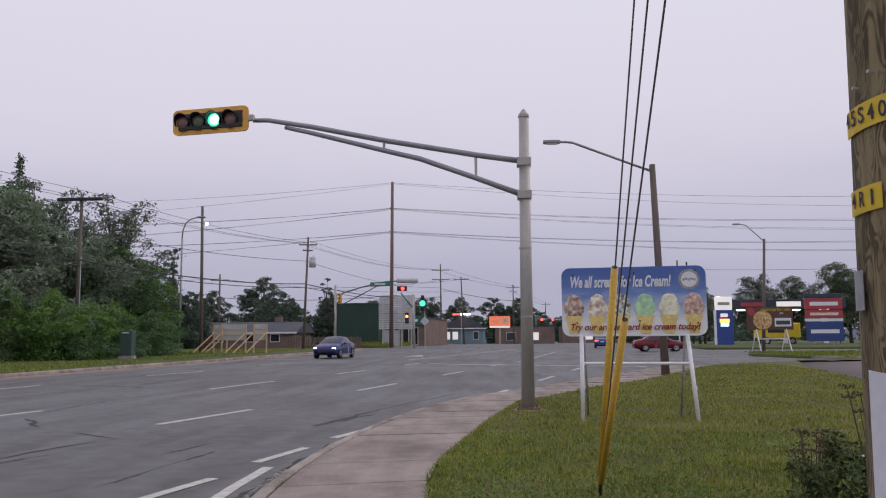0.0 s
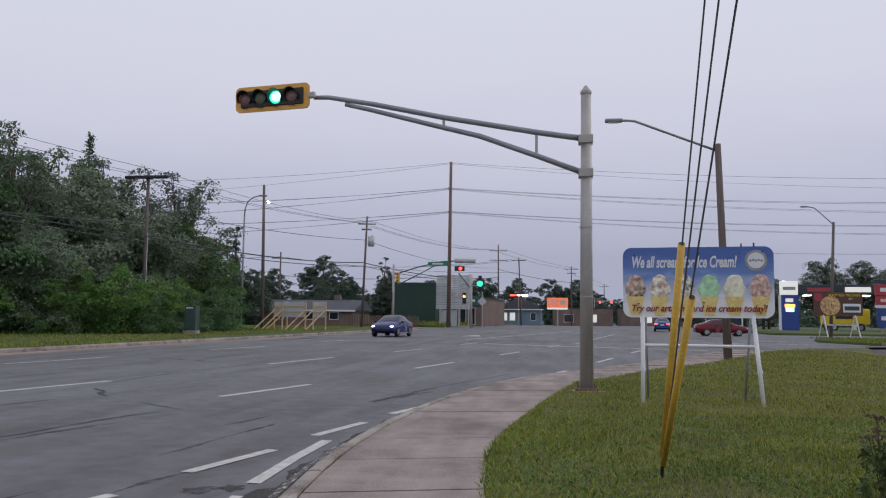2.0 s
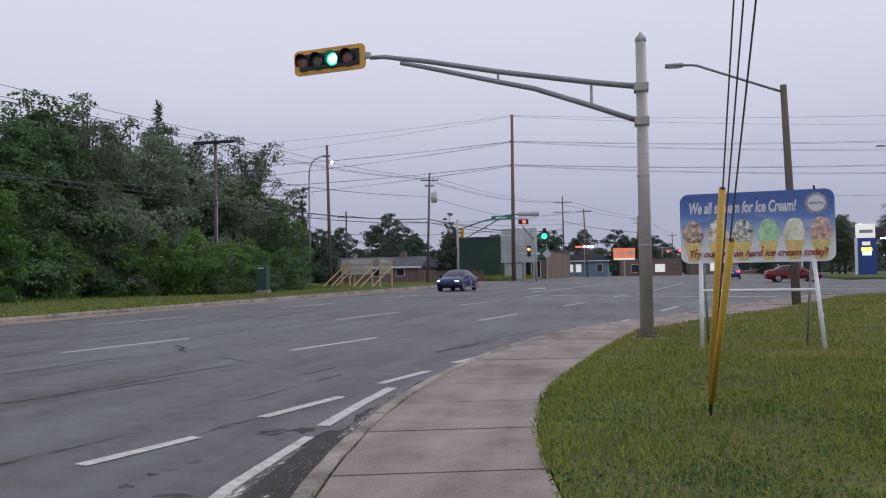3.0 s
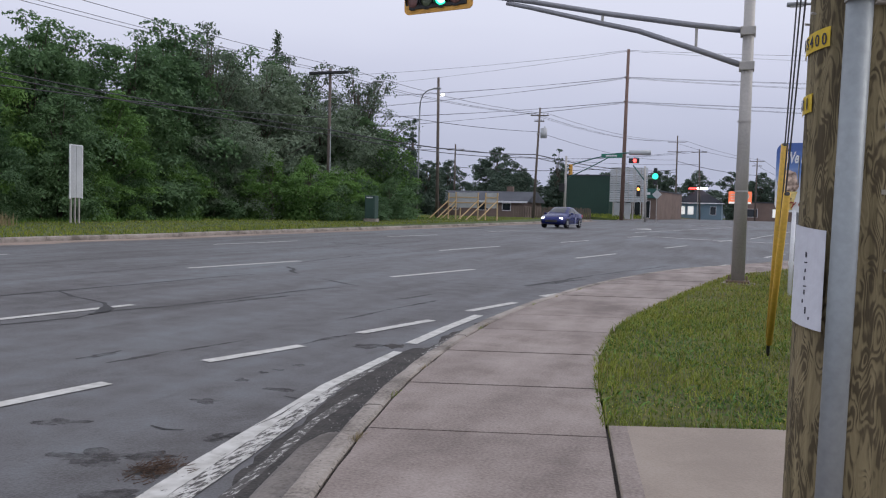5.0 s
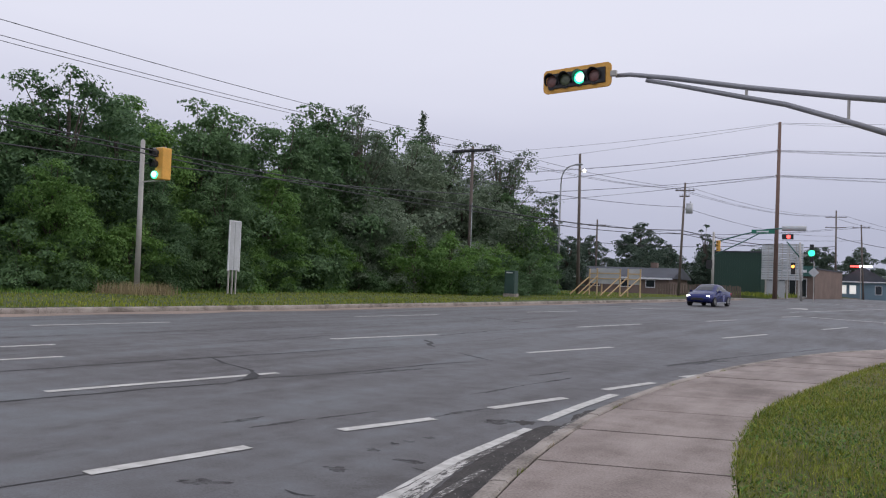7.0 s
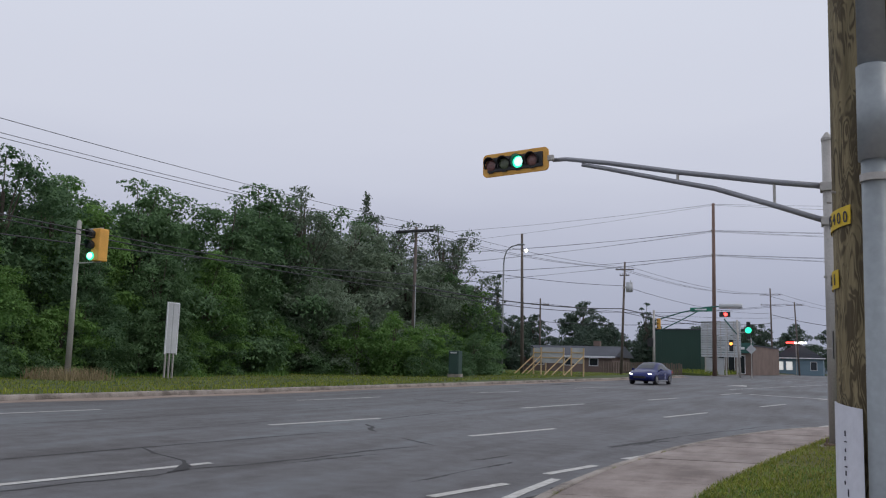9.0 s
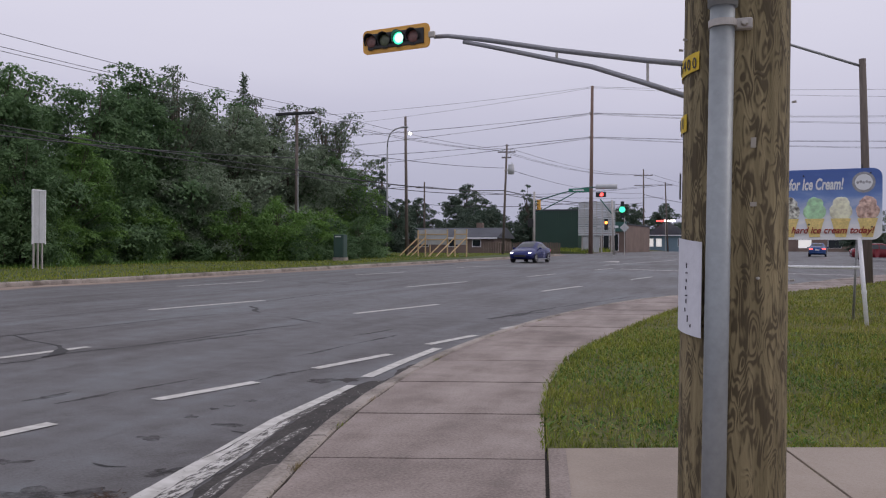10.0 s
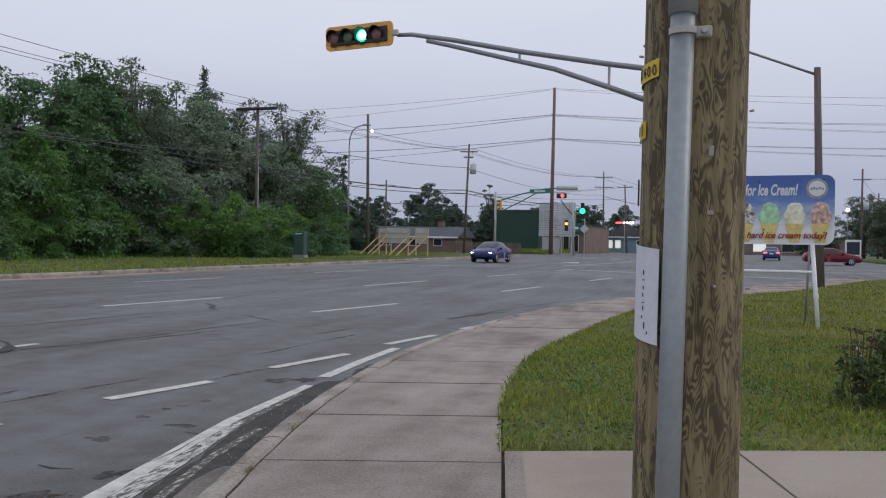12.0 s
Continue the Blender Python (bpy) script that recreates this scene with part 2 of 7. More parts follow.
def worn_ground(name, base, dark, light, streak, fine, rough, big=0.35, specks=0.0, spots=0.0):
    """Ground cover with broad stains, streaks along one direction and fine grit."""
    m = bpy.data.materials.new(name)
    m.use_nodes = True
    n, l = m.node_tree.nodes, m.node_tree.links
    b = n["Principled BSDF"]
    geo = n.new("ShaderNodeNewGeometry")
    tot = None
    for scale, st, w, det in ((big, (1, 1, 1), 1.0, 4), (1.0, streak, 1.0, 5), (3.2, (1, 1, 1), 0.75, 6), (fine, (1, 1, 1), 0.75, 2)):
        vm = n.new("ShaderNodeVectorMath")
        vm.operation, vm.inputs[1].default_value = "MULTIPLY", st
        l.new(geo.outputs["Position"], vm.inputs[0])
        t = n.new("ShaderNodeTexNoise")
        t.inputs["Scale"].default_value, t.inputs["Detail"].default_value = scale, det
        l.new(vm.outputs[0], t.inputs["Vector"])
        k = n.new("ShaderNodeMath")
        k.operation, k.inputs[1].default_value = "MULTIPLY_ADD", w
        l.new(t.outputs[0], k.inputs[0])
        if tot is None:
            k.inputs[2].default_value = 0
        else:
            l.new(tot, k.inputs[2])
        tot = k.outputs[0]
        last = t
    mp = n.new("ShaderNodeMapRange")
    mp.inputs["From Min"].default_value, mp.inputs["From Max"].default_value = 1.38, 2.12
    l.new(tot, mp.inputs["Value"])
    ramp = n.new("ShaderNodeValToRGB")
    e = ramp.color_ramp.elements
    e[0].position, e[0].color = 0.08, (*dark, 1)
    e[1].position, e[1].color = 0.95, (*light, 1)
    mid = ramp.color_ramp.elements.new(0.5)
    mid.color = (*base, 1)
    l.new(mp.outputs[0], ramp.inputs[0])
    tone = ramp.outputs[0]
    if specks:
        pit = n.new("ShaderNodeTexNoise")
        pit.inputs["Scale"].default_value, pit.inputs["Detail"].default_value = 34.0, 1.0
        l.new(geo.outputs["Position"], pit.inputs["Vector"])
        cut = n.new("ShaderNodeMapRange")
        cut.inputs["From Min"].default_value, cut.inputs["From Max"].default_value = 0.69, 0.75
        cut.inputs["To Max"].default_value = specks
        l.new(pit.outputs[0], cut.inputs["Value"])
        mix = n.new("ShaderNodeMix")
        mix.data_type = "RGBA"
        mix.inputs[7].default_value = (*[c * 0.45 for c in dark], 1)
        l.new(cut.outputs[0], mix.inputs[0])
        l.new(tone, mix.inputs[6])
        tone = mix.outputs[2]
    if spots:
        vm = n.new("ShaderNodeVectorMath")
        vm.operation, vm.inputs[1].default_value = "MULTIPLY", (1.0, 0.33, 1)
        l.new(geo.outputs["Position"], vm.inputs[0])
        pit = n.new("ShaderNodeTexNoise")
        pit.inputs["Scale"].default_value, pit.inputs["Detail"].default_value, pit.inputs["Roughness"].default_value = 2.6, 5.0, 0.6
        l.new(vm.outputs[0], pit.inputs["Vector"])
        cut = n.new("ShaderNodeMapRange")
        cut.inputs["From Min"].default_value, cut.inputs["From Max"].default_value = 0.60, 0.70
        cut.inputs["To Max"].default_value = spots
        l.new(pit.outputs[0], cut.inputs["Value"])
        mix = n.new("ShaderNodeMix")
        mix.data_type = "RGBA"
        mix.inputs[7].default_value = (*dark, 1)
        l.new(cut.outputs[0], mix.inputs[0])
        l.new(tone, mix.inputs[6])
        tone = mix.outputs[2]
    l.new(tone, b.inputs["Base Color"])
    b.inputs["Roughness"].default_value = rough
    bp = n.new("ShaderNodeBump")
    bp.inputs["Strength"].default_value, bp.inputs["Distance"].default_value = 0.6, 0.008
    l.new(last.outputs[0], bp.inputs["Height"])
    l.new(bp.outputs[0], b.inputs["Normal"])
    return m


M["asphalt"] = worn_ground("asphalt", (0.108, 0.105, 0.107), (0.058, 0.052, 0.050), (0.142, 0.154, 0.161), (1.6, 0.16, 1), 75, 0.62, 0.16, spots=0.7)
M["walk"] = worn_ground("pavement_concrete", (0.264, 0.216, 0.191), (0.162, 0.128, 0.112), (0.360, 0.304, 0.274), (2.6, 0.4, 1), 60, 0.85, 0.5, specks=0.3)
M["kerb"] = worn_ground("kerb_concrete", (0.302, 0.263, 0.228), (0.140, 0.119, 0.100), (0.400, 0.353, 0.312), (1, 1, 1), 45, 0.9, 0.8, specks=0.9)
M["slab"] = worn_ground("slab_concrete", (0.315, 0.260, 0.212), (0.268, 0.220, 0.180), (0.352, 0.296, 0.248), (0.6, 0.6, 1), 80, 0.85, 0.4)
M["hump"] = worn_ground("hump_concrete", (0.20, 0.175, 0.155), (0.11, 0.095, 0.083), (0.27, 0.238, 0.212), (1, 1, 1), 45, 0.9, 0.8, specks=0.8)
M["treated"] = treated_wood()


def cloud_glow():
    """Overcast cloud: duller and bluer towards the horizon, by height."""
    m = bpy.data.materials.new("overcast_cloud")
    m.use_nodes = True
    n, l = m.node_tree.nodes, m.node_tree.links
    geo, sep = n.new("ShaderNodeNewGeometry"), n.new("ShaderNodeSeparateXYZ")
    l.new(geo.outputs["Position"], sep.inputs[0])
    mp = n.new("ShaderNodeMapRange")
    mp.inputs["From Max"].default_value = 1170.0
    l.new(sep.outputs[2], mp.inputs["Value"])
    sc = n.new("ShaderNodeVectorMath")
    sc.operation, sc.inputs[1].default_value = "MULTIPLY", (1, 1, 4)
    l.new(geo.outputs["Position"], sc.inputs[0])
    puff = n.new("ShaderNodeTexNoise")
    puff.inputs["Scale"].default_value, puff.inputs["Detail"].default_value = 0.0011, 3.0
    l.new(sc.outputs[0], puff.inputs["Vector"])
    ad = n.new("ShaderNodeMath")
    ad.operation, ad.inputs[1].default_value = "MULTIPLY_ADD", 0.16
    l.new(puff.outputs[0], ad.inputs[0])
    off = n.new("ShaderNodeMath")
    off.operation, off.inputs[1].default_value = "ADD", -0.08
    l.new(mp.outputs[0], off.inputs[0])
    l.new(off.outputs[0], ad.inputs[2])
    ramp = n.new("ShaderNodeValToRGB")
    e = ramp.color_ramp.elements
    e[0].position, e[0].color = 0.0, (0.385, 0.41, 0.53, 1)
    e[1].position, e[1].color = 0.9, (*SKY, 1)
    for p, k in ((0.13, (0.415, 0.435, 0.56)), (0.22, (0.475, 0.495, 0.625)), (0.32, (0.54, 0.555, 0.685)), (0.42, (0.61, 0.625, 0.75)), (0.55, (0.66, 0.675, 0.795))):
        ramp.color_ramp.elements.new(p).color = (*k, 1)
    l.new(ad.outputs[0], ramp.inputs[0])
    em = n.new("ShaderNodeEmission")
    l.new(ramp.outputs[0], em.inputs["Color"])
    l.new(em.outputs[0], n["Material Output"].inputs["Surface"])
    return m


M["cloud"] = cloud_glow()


def foliage(name, dark, light, through_=0.3):
    """Leaves: two tones by patches of the crown, leaf to leaf variation, some light passing through."""
    m = bpy.data.materials.new(name)
    m.use_nodes = True
    n, l = m.node_tree.nodes, m.node_tree.links
    b = n["Principled BSDF"]
    b.inputs["Roughness"].default_value = 0.75
    geo, info = n.new("ShaderNodeNewGeometry"), n.new("ShaderNodeObjectInfo")
    big, mid = n.new("ShaderNodeTexNoise"), n.new("ShaderNodeTexNoise")
    for t, k in ((big, 0.28), (mid, 1.4)):
        t.inputs["Scale"].default_value, t.inputs["Detail"].default_value = k, 2.0
        l.new(geo.outputs["Position"], t.inputs["Vector"])
    tot = None
    for src, w in ((big.outputs[0], 0.9), (mid.outputs[0], 0.6), (geo.outputs["Random Per Island"], 0.42), (info.outputs["Random"], 0.22)):
        k = n.new("ShaderNodeMath")
        k.operation, k.inputs[1].default_value, k.inputs[2].default_value = "MULTIPLY_ADD", w, 0.0
        l.new(src, k.inputs[0])
        if tot is not None:
            l.new(tot, k.inputs[2])
        tot = k.outputs[0]
    mp = n.new("ShaderNodeMapRange")
    mp.inputs["From Min"].default_value, mp.inputs["From Max"].default_value = 0.72, 1.42
    l.new(tot, mp.inputs["Value"])
    ramp = n.new("ShaderNodeValToRGB")
    ramp.color_ramp.elements[0].color, ramp.color_ramp.elements[1].color = (*dark, 1), (*light, 1)
    l.new(mp.outputs[0], ramp.inputs[0])
    l.new(ramp.outputs[0], b.inputs["Base Color"])
    tr, mix = n.new("ShaderNodeBsdfTranslucent"), n.new("ShaderNodeMixShader")
    l.new(ramp.outputs[0], tr.inputs["Color"])
    mix.inputs[0].default_value = through_
    l.new(b.outputs[0], mix.inputs[1])
    l.new(tr.outputs[0], mix.inputs[2])
    l.new(mix.outputs[0], n["Material Output"].inputs["Surface"])
    return m


M["leaf_a"] = foliage("leaves_mid", (0.070, 0.136, 0.062), (0.160, 0.270, 0.112), 0.4)
M["leaf_b"] = foliage("leaves_light", (0.092, 0.190, 0.050), (0.195, 0.345, 0.082), 0.4)
M["leaf_c"] = foliage("leaves_grey", (0.180, 0.240, 0.160), (0.310, 0.385, 0.262), 0.4)
M["leaf_d"] = foliage("leaves_dark", (0.086, 0.122, 0.078), (0.158, 0.210, 0.134), 0.4)
M["leaf_far"] = foliage("leaves_far", (0.055, 0.090, 0.062), (0.105, 0.150, 0.105))
M["leaf_open"] = foliage("leaves_open", (0.075, 0.105, 0.060), (0.130, 0.170, 0.098))


def printed_sky():
    """Printed board: deep blue at the top, fading to white cloud below."""
    m = bpy.data.materials.new("printed_sky")
    m.use_nodes = True
    n, l = m.node_tree.nodes, m.node_tree.links
    b = n["Principled BSDF"]
    b.inputs["Roughness"].default_value = 0.4
    at, sep = n.new("ShaderNodeTexCoord"), n.new("ShaderNodeSeparateXYZ")
    l.new(at.outputs["Object"], sep.inputs[0])
    sc = n.new("ShaderNodeVectorMath")
    sc.operation, sc.inputs[1].default_value = "MULTIPLY", (1.3, 1, 3.2)
    l.new(at.outputs["Object"], sc.inputs[0])
    wisp = n.new("ShaderNodeTexNoise")
    wisp.inputs["Scale"].default_value, wisp.inputs["Detail"].default_value, wisp.inputs["Distortion"].default_value = 1.5, 4.0, 0.6
    l.new(sc.outputs[0], wisp.inputs["Vector"])
    k = n.new("ShaderNodeMath")
    k.operation, k.inputs[1].default_value = "MULTIPLY_ADD", -0.55
    l.new(wisp.outputs[0], k.inputs[0])
    l.new(sep.outputs[2], k.inputs[2])
    mp = n.new("ShaderNodeMapRange")
    mp.inputs["From Min"].default_value, mp.inputs["From Max"].default_value = 1.25, 2.25
    l.new(k.outputs[0], mp.inputs["Value"])
    ramp = n.new("ShaderNodeValToRGB")
    e = ramp.color_ramp.elements
    e[0].position, e[0].color = 0.16, (0.86, 0.86, 0.88, 1)
    e[1].position, e[1].color = 0.95, (0.075, 0.145, 0.43, 1)
    ramp.color_ramp.elements.new(0.42).color = (0.52, 0.58, 0.74, 1)
    ramp.color_ramp.elements.new(0.66).color = (0.16, 0.27, 0.58, 1)
    l.new(mp.outputs[0], ramp.inputs[0])
    l.new(ramp.outputs[0], b.inputs["Base Color"])
    return m


M["sign_sky"] = printed_sky()


def worn_line(name, left, stretch=(7, 1.6, 1)):
    """Road paint of which a share is left, flaked off in ragged patches down to the asphalt."""
    m = bpy.data.materials.new(name)
    m.use_nodes = True
    n, l = m.node_tree.nodes, m.node_tree.links
    b = n["Principled BSDF"]
    b.inputs["Roughness"].default_value = 0.75
    geo = n.new("ShaderNodeNewGeometry")
    sc = n.new("ShaderNodeVectorMath")
    sc.operation, sc.inputs[1].default_value = "MULTIPLY", stretch
    l.new(geo.outputs["Position"], sc.inputs[0])
    holes, grain = n.new("ShaderNodeTexNoise"), n.new("ShaderNodeTexNoise")
    holes.inputs["Scale"].default_value, holes.inputs["Detail"].default_value, holes.inputs["Roughness"].default_value = 5.5, 9.0, 0.74
    grain.inputs["Scale"].default_value, grain.inputs["Detail"].default_value = 9.0, 4.0
    l.new(sc.outputs[0], holes.inputs["Vector"])
    l.new(geo.outputs["Position"], grain.inputs["Vector"])
    cut = n.new("ShaderNodeMapRange")
    cut.inputs["From Min"].default_value, cut.inputs["From Max"].default_value = 0.70 - 0.4 * left, 0.73 - 0.4 * left
    l.new(holes.outputs[0], cut.inputs["Value"])
    paint = n.new("ShaderNodeValToRGB")
    paint.color_ramp.elements[0].position, paint.color_ramp.elements[0].color = 0.3, (0.40, 0.385, 0.35, 1)
    paint.color_ramp.elements[1].position, paint.color_ramp.elements[1].color = 0.62, (0.60, 0.585, 0.55, 1)
    l.new(grain.outputs[0], paint.inputs[0])
    mix = n.new("ShaderNodeMix")
    mix.data_type = "RGBA"
    mix.inputs[6].default_value = (0.075, 0.068, 0.062, 1)
    l.new(cut.outputs[0], mix.inputs[0])
    l.new(paint.outputs[0], mix.inputs[7])
    l.new(mix.outputs[2], b.inputs["Base Color"])
    bp = n.new("ShaderNodeBump")
    bp.inputs["Strength"].default_value, bp.inputs["Distance"].default_value = 0.6, 0.004
    l.new(cut.outputs[0], bp.inputs["Height"])
    l.new(bp.outputs[0], b.inputs["Normal"])
    return m


def stain():
    """Damp, dirty stain: a dark film of uneven thickness that lets the asphalt show through."""
    m = bpy.data.materials.new("road_stain")
    m.use_nodes = True
    n, l = m.node_tree.nodes, m.node_tree.links
    b = n["Principled BSDF"]
    b.inputs["Base Color"].default_value, b.inputs["Roughness"].default_value = (0.040, 0.034, 0.031, 1), 0.75
    geo, t = n.new("ShaderNodeNewGeometry"), n.new("ShaderNodeTexNoise")
    t.inputs["Scale"].default_value, t.inputs["Detail"].default_value, t.inputs["Roughness"].default_value = 9.0, 6.0, 0.7
    l.new(geo.outputs["Position"], t.inputs["Vector"])
    mp = n.new("ShaderNodeMapRange")
    mp.inputs["From Min"].default_value, mp.inputs["From Max"].default_value, mp.inputs["To Max"].default_value = 0.34, 0.58, 0.56
    l.new(t.outputs[0], mp.inputs["Value"])
    tr, mix = n.new("ShaderNodeBsdfTransparent"), n.new("ShaderNodeMixShader")
    l.new(mp.outputs[0], mix.inputs[0])
    l.new(tr.outputs[0], mix.inputs[1])
    l.new(b.outputs[0], mix.inputs[2])
    l.new(mix.outputs[0], n["Material Output"].inputs["Surface"])
    return m


M["patch"] = stain()
M["paint"] = worn_line("road_paint", 0.93)
M["line_good"] = worn_line("edge_line_paint", 0.86)
M["line_half"] = worn_line("half_worn_paint", 0.58)
M["line_rest"] = worn_line("last_of_old_paint", 0.40)

# ---- builders ----
def part(name, bm, material, parent=None, label=""):
    me = bpy.data.meshes.new(name)
    bm.to_mesh(me)
    bm.free()
    me.materials.append(M[material])
    ob = new(name, me)
    if parent is not None:
        ob.parent = parent
    return tagged(ob, label)


def soft(ob):
    for p in ob.data.polygons:
        p.use_smooth = True
    return ob


def thing(name, label, category, group="", at=(0, 0, 0), rz=0.0):
    ob = new(name)
    ob.empty_display_size = 0.2
    ob.matrix_basis = pose(*at, 0, 0, rz)
    return tagged(ob, label, category, group)


def box(x0, x1, y0, y1, z0, z1, bev=0.0, bm=None):
    bm = bm or bmesh.new()
    r = bmesh.ops.create_cube(bm, size=1, matrix=Matrix.LocRotScale(((x0 + x1) / 2, (y0 + y1) / 2, (z0 + z1) / 2), None, (x1 - x0, y1 - y0, z1 - z0)))
    if bev:
        es = list({e for v in r["verts"] for e in v.link_edges})
        bmesh.ops.bevel(bm, geom=es, offset=bev, segments=2, profile=0.5, affect="EDGES")
    return bm


def rod(a, b, r0, r1=None, seg=12, bm=None):
    bm = bm or bmesh.new()
    a, b = Vector(a), Vector(b)
    d = b - a
    m = Matrix.Translation((a + b) / 2) @ d.to_track_quat("Z", "Y").to_matrix().to_4x4()
    bmesh.ops.create_cone(bm, cap_ends=True, segments=seg, radius1=r0, radius2=r0 if r1 is None else r1, depth=d.length, matrix=m)
    return bm


def tube(points, r, seg=8, bm=None, taper=1.0):
    """A bent pipe through the points."""
    bm = bm or bmesh.new()
    pts = [Vector(p) for p in points]
    rings = []
    for i, p in enumerate(pts):
        d = (pts[min(i + 1, len(pts) - 1)] - pts[max(i - 1, 0)]).normalized()
        q = d.to_track_quat("Z", "Y")
        rr = r * (1 + (taper - 1) * i / max(1, len(pts) - 1))
        rings.append([bm.verts.new(p + q @ Vector((rr * math.cos(k * math.tau / seg), rr * math.sin(k * math.tau / seg), 0))) for k in range(seg)])
    for a, b in zip(rings, rings[1:]):
        for k in range(seg):
            bm.faces.new((a[k], a[(k + 1) % seg], b[(k + 1) % seg], b[k]))
    bm.faces.new(rings[0][::-1]), bm.faces.new(rings[-1])
    return bm


def sagging(a, b, sag, n=14):
    a, b = Vector(a), Vector(b)
    return [a.lerp(b, i / n) - Vector((0, 0, 4 * sag * (i / n) * (1 - i / n))) for i in range(n + 1)]


def disc(c, r, normal=(0, -1, 0), depth=0.02, seg=24, bm=None):
    c, nrm = Vector(c), Vector(normal).normalized()
    return rod(c - nrm * depth / 2, c + nrm * depth / 2, r, r, seg, bm)


def plate(poly, z0, z1, bm=None):
    """A flat piece with the outline poly (x, y), from z0 up to z1."""
    bm = bm or bmesh.new()
    top = [bm.verts.new((x, y, z1)) for x, y in poly]
    low = [bm.verts.new((x, y, z0)) for x, y in poly]
    bm.faces.new(top)
    for i in range(len(poly)):
        j = (i + 1) % len(poly)
        bm.faces.new((top[j], top[i], low[i], low[j]))
    bmesh.ops.recalc_face_normals(bm, faces=bm.faces[:])
    return bm


def letters(text, material, parent, width, height, m, shear=0.0, depth=0.003, bold=0.004):
    """Built-in font lettering of that width and height, centred on the pose m."""
    cu = bpy.data.curves.new("lettering", "FONT")
    cu.body, cu.align_x, cu.align_y, cu.extrude, cu.shear, cu.offset = text, "CENTER", "CENTER", depth, shear, bold
    cu.materials.append(M[material])
    ob = new("lettering", cu)
    bpy.context.view_layer.update()
    d = ob.dimensions
    ob.parent = parent
    ob.matrix_basis = m @ Matrix.Diagonal((width / d.x, height / d.y, 1, 1))
    return ob


def curve_at(table, y):
    return float(np.interp(y, [p[0] for p in table], [p[1] for p in table]))


# ---- lie of the land ----
LEFT_KERB = [(-60, -16.5), (0, -18.4), (20, -18.8), (30, -18.4), (40, -17.6), (55, -16.6), (75, -15.4), (92, -14.6), (140, -10.5), (400, 18), (900, 60)]
RIGHT_KERB = [(-12, 9), (-6, 4.2), (-3, 2.2), (0, 0.4), (2, -0.25), (3.0, -0.56), (3.9, -0.80), (4.6, -0.97), (5.86, -1.24), (7.12, -1.42), (8.62, -1.57), (10.5, -1.62), (12.2, -1.58), (14, -1.46), (15.5, -1.30), (17.1, -1.08), (18.8, -0.74), (20.8, -0.2), (24, 1.2), (28, 3.0), (33, 5.1), (38, 7.2), (42, 9.6), (45, 13), (47, 18), (48, 30)]
TURF_EDGE = [(-12, 8.5), (-3, 2.14), (5.14, 0.51), (6.26, 0.28), (7.38, 0.1), (9, -0.02), (10.1, -0.02), (14.07, 0.34), (19.08, 0.98), (20.5, 1.65), (24.2, 2.95), (28.4, 5.3), (33, 7.2), (38, 9.2), (42, 11.4), (45, 15), (47, 19.5), (48, 31)]
LOT_EDGE = [(4, 16), (10, 14), (20, 11.2), (27, 11.5), (38, 13.6), (48, 16.6), (52, 18)]


def left_kerb(y):
    return curve_at(LEFT_KERB, y)


def right_kerb(y):
    return (curve_at(RIGHT_KERB, y - 0.8) + 2 * curve_at(RIGHT_KERB, y) + curve_at(RIGHT_KERB, y + 0.8)) / 4 + 0.05


def turf_edge(y):
    return curve_at(TURF_EDGE, y)


def rise(y):
    return 0.0078 * min(max(0.0, y - 24), 110)


def road_z(x, y):
    return rise(y) + 0.1 * min(1.0, max(0.0, (-1.5 - x) / 9))


def sheet(name, rows, material, height, label, category, kind="structure", skirt=0.0):
    """A ground sheet from rows of (y, x0, x1, n), with its height by a function."""
    verts, faces, n = [], [], rows[0][3]
    for y, x0, x1, _ in rows:
        verts += [(x0 + (x1 - x0) * i / n, y, height(x0 + (x1 - x0) * i / n, y)) for i in range(n + 1)]
    for r in range(len(rows) - 1):
        for i in range(n):
            a = r * (n + 1) + i
            faces.append((a, a + 1, a + n + 2, a + n + 1))
    if skirt:
        m = len(rows)
        rim = list(range(n + 1)) + [r * (n + 1) + n for r in range(1, m)] + [(m - 1) * (n + 1) + i for i in range(n - 1, -1, -1)] + [r * (n + 1) for r in range(m - 2, 0, -1)]
        base = len(verts)
        verts += [(verts[k][0], verts[k][1], verts[k][2] - skirt) for k in rim]
        faces += [(rim[k], base + k, base + (k + 1) % len(rim), rim[(k + 1) % len(rim)]) for k in range(len(rim))]
    me = bpy.data.meshes.new(name)
    me.from_pydata(verts, [], faces)
    me.materials.append(M[material])
    for p in me.polygons:
        p.use_smooth = True
    return tagged(new(name, me), label, category, kind=kind)


def steps(a, b, d):
    return [a + (b - a) * i / round((b - a) / d) for i in range(round((b - a) / d) + 1)]


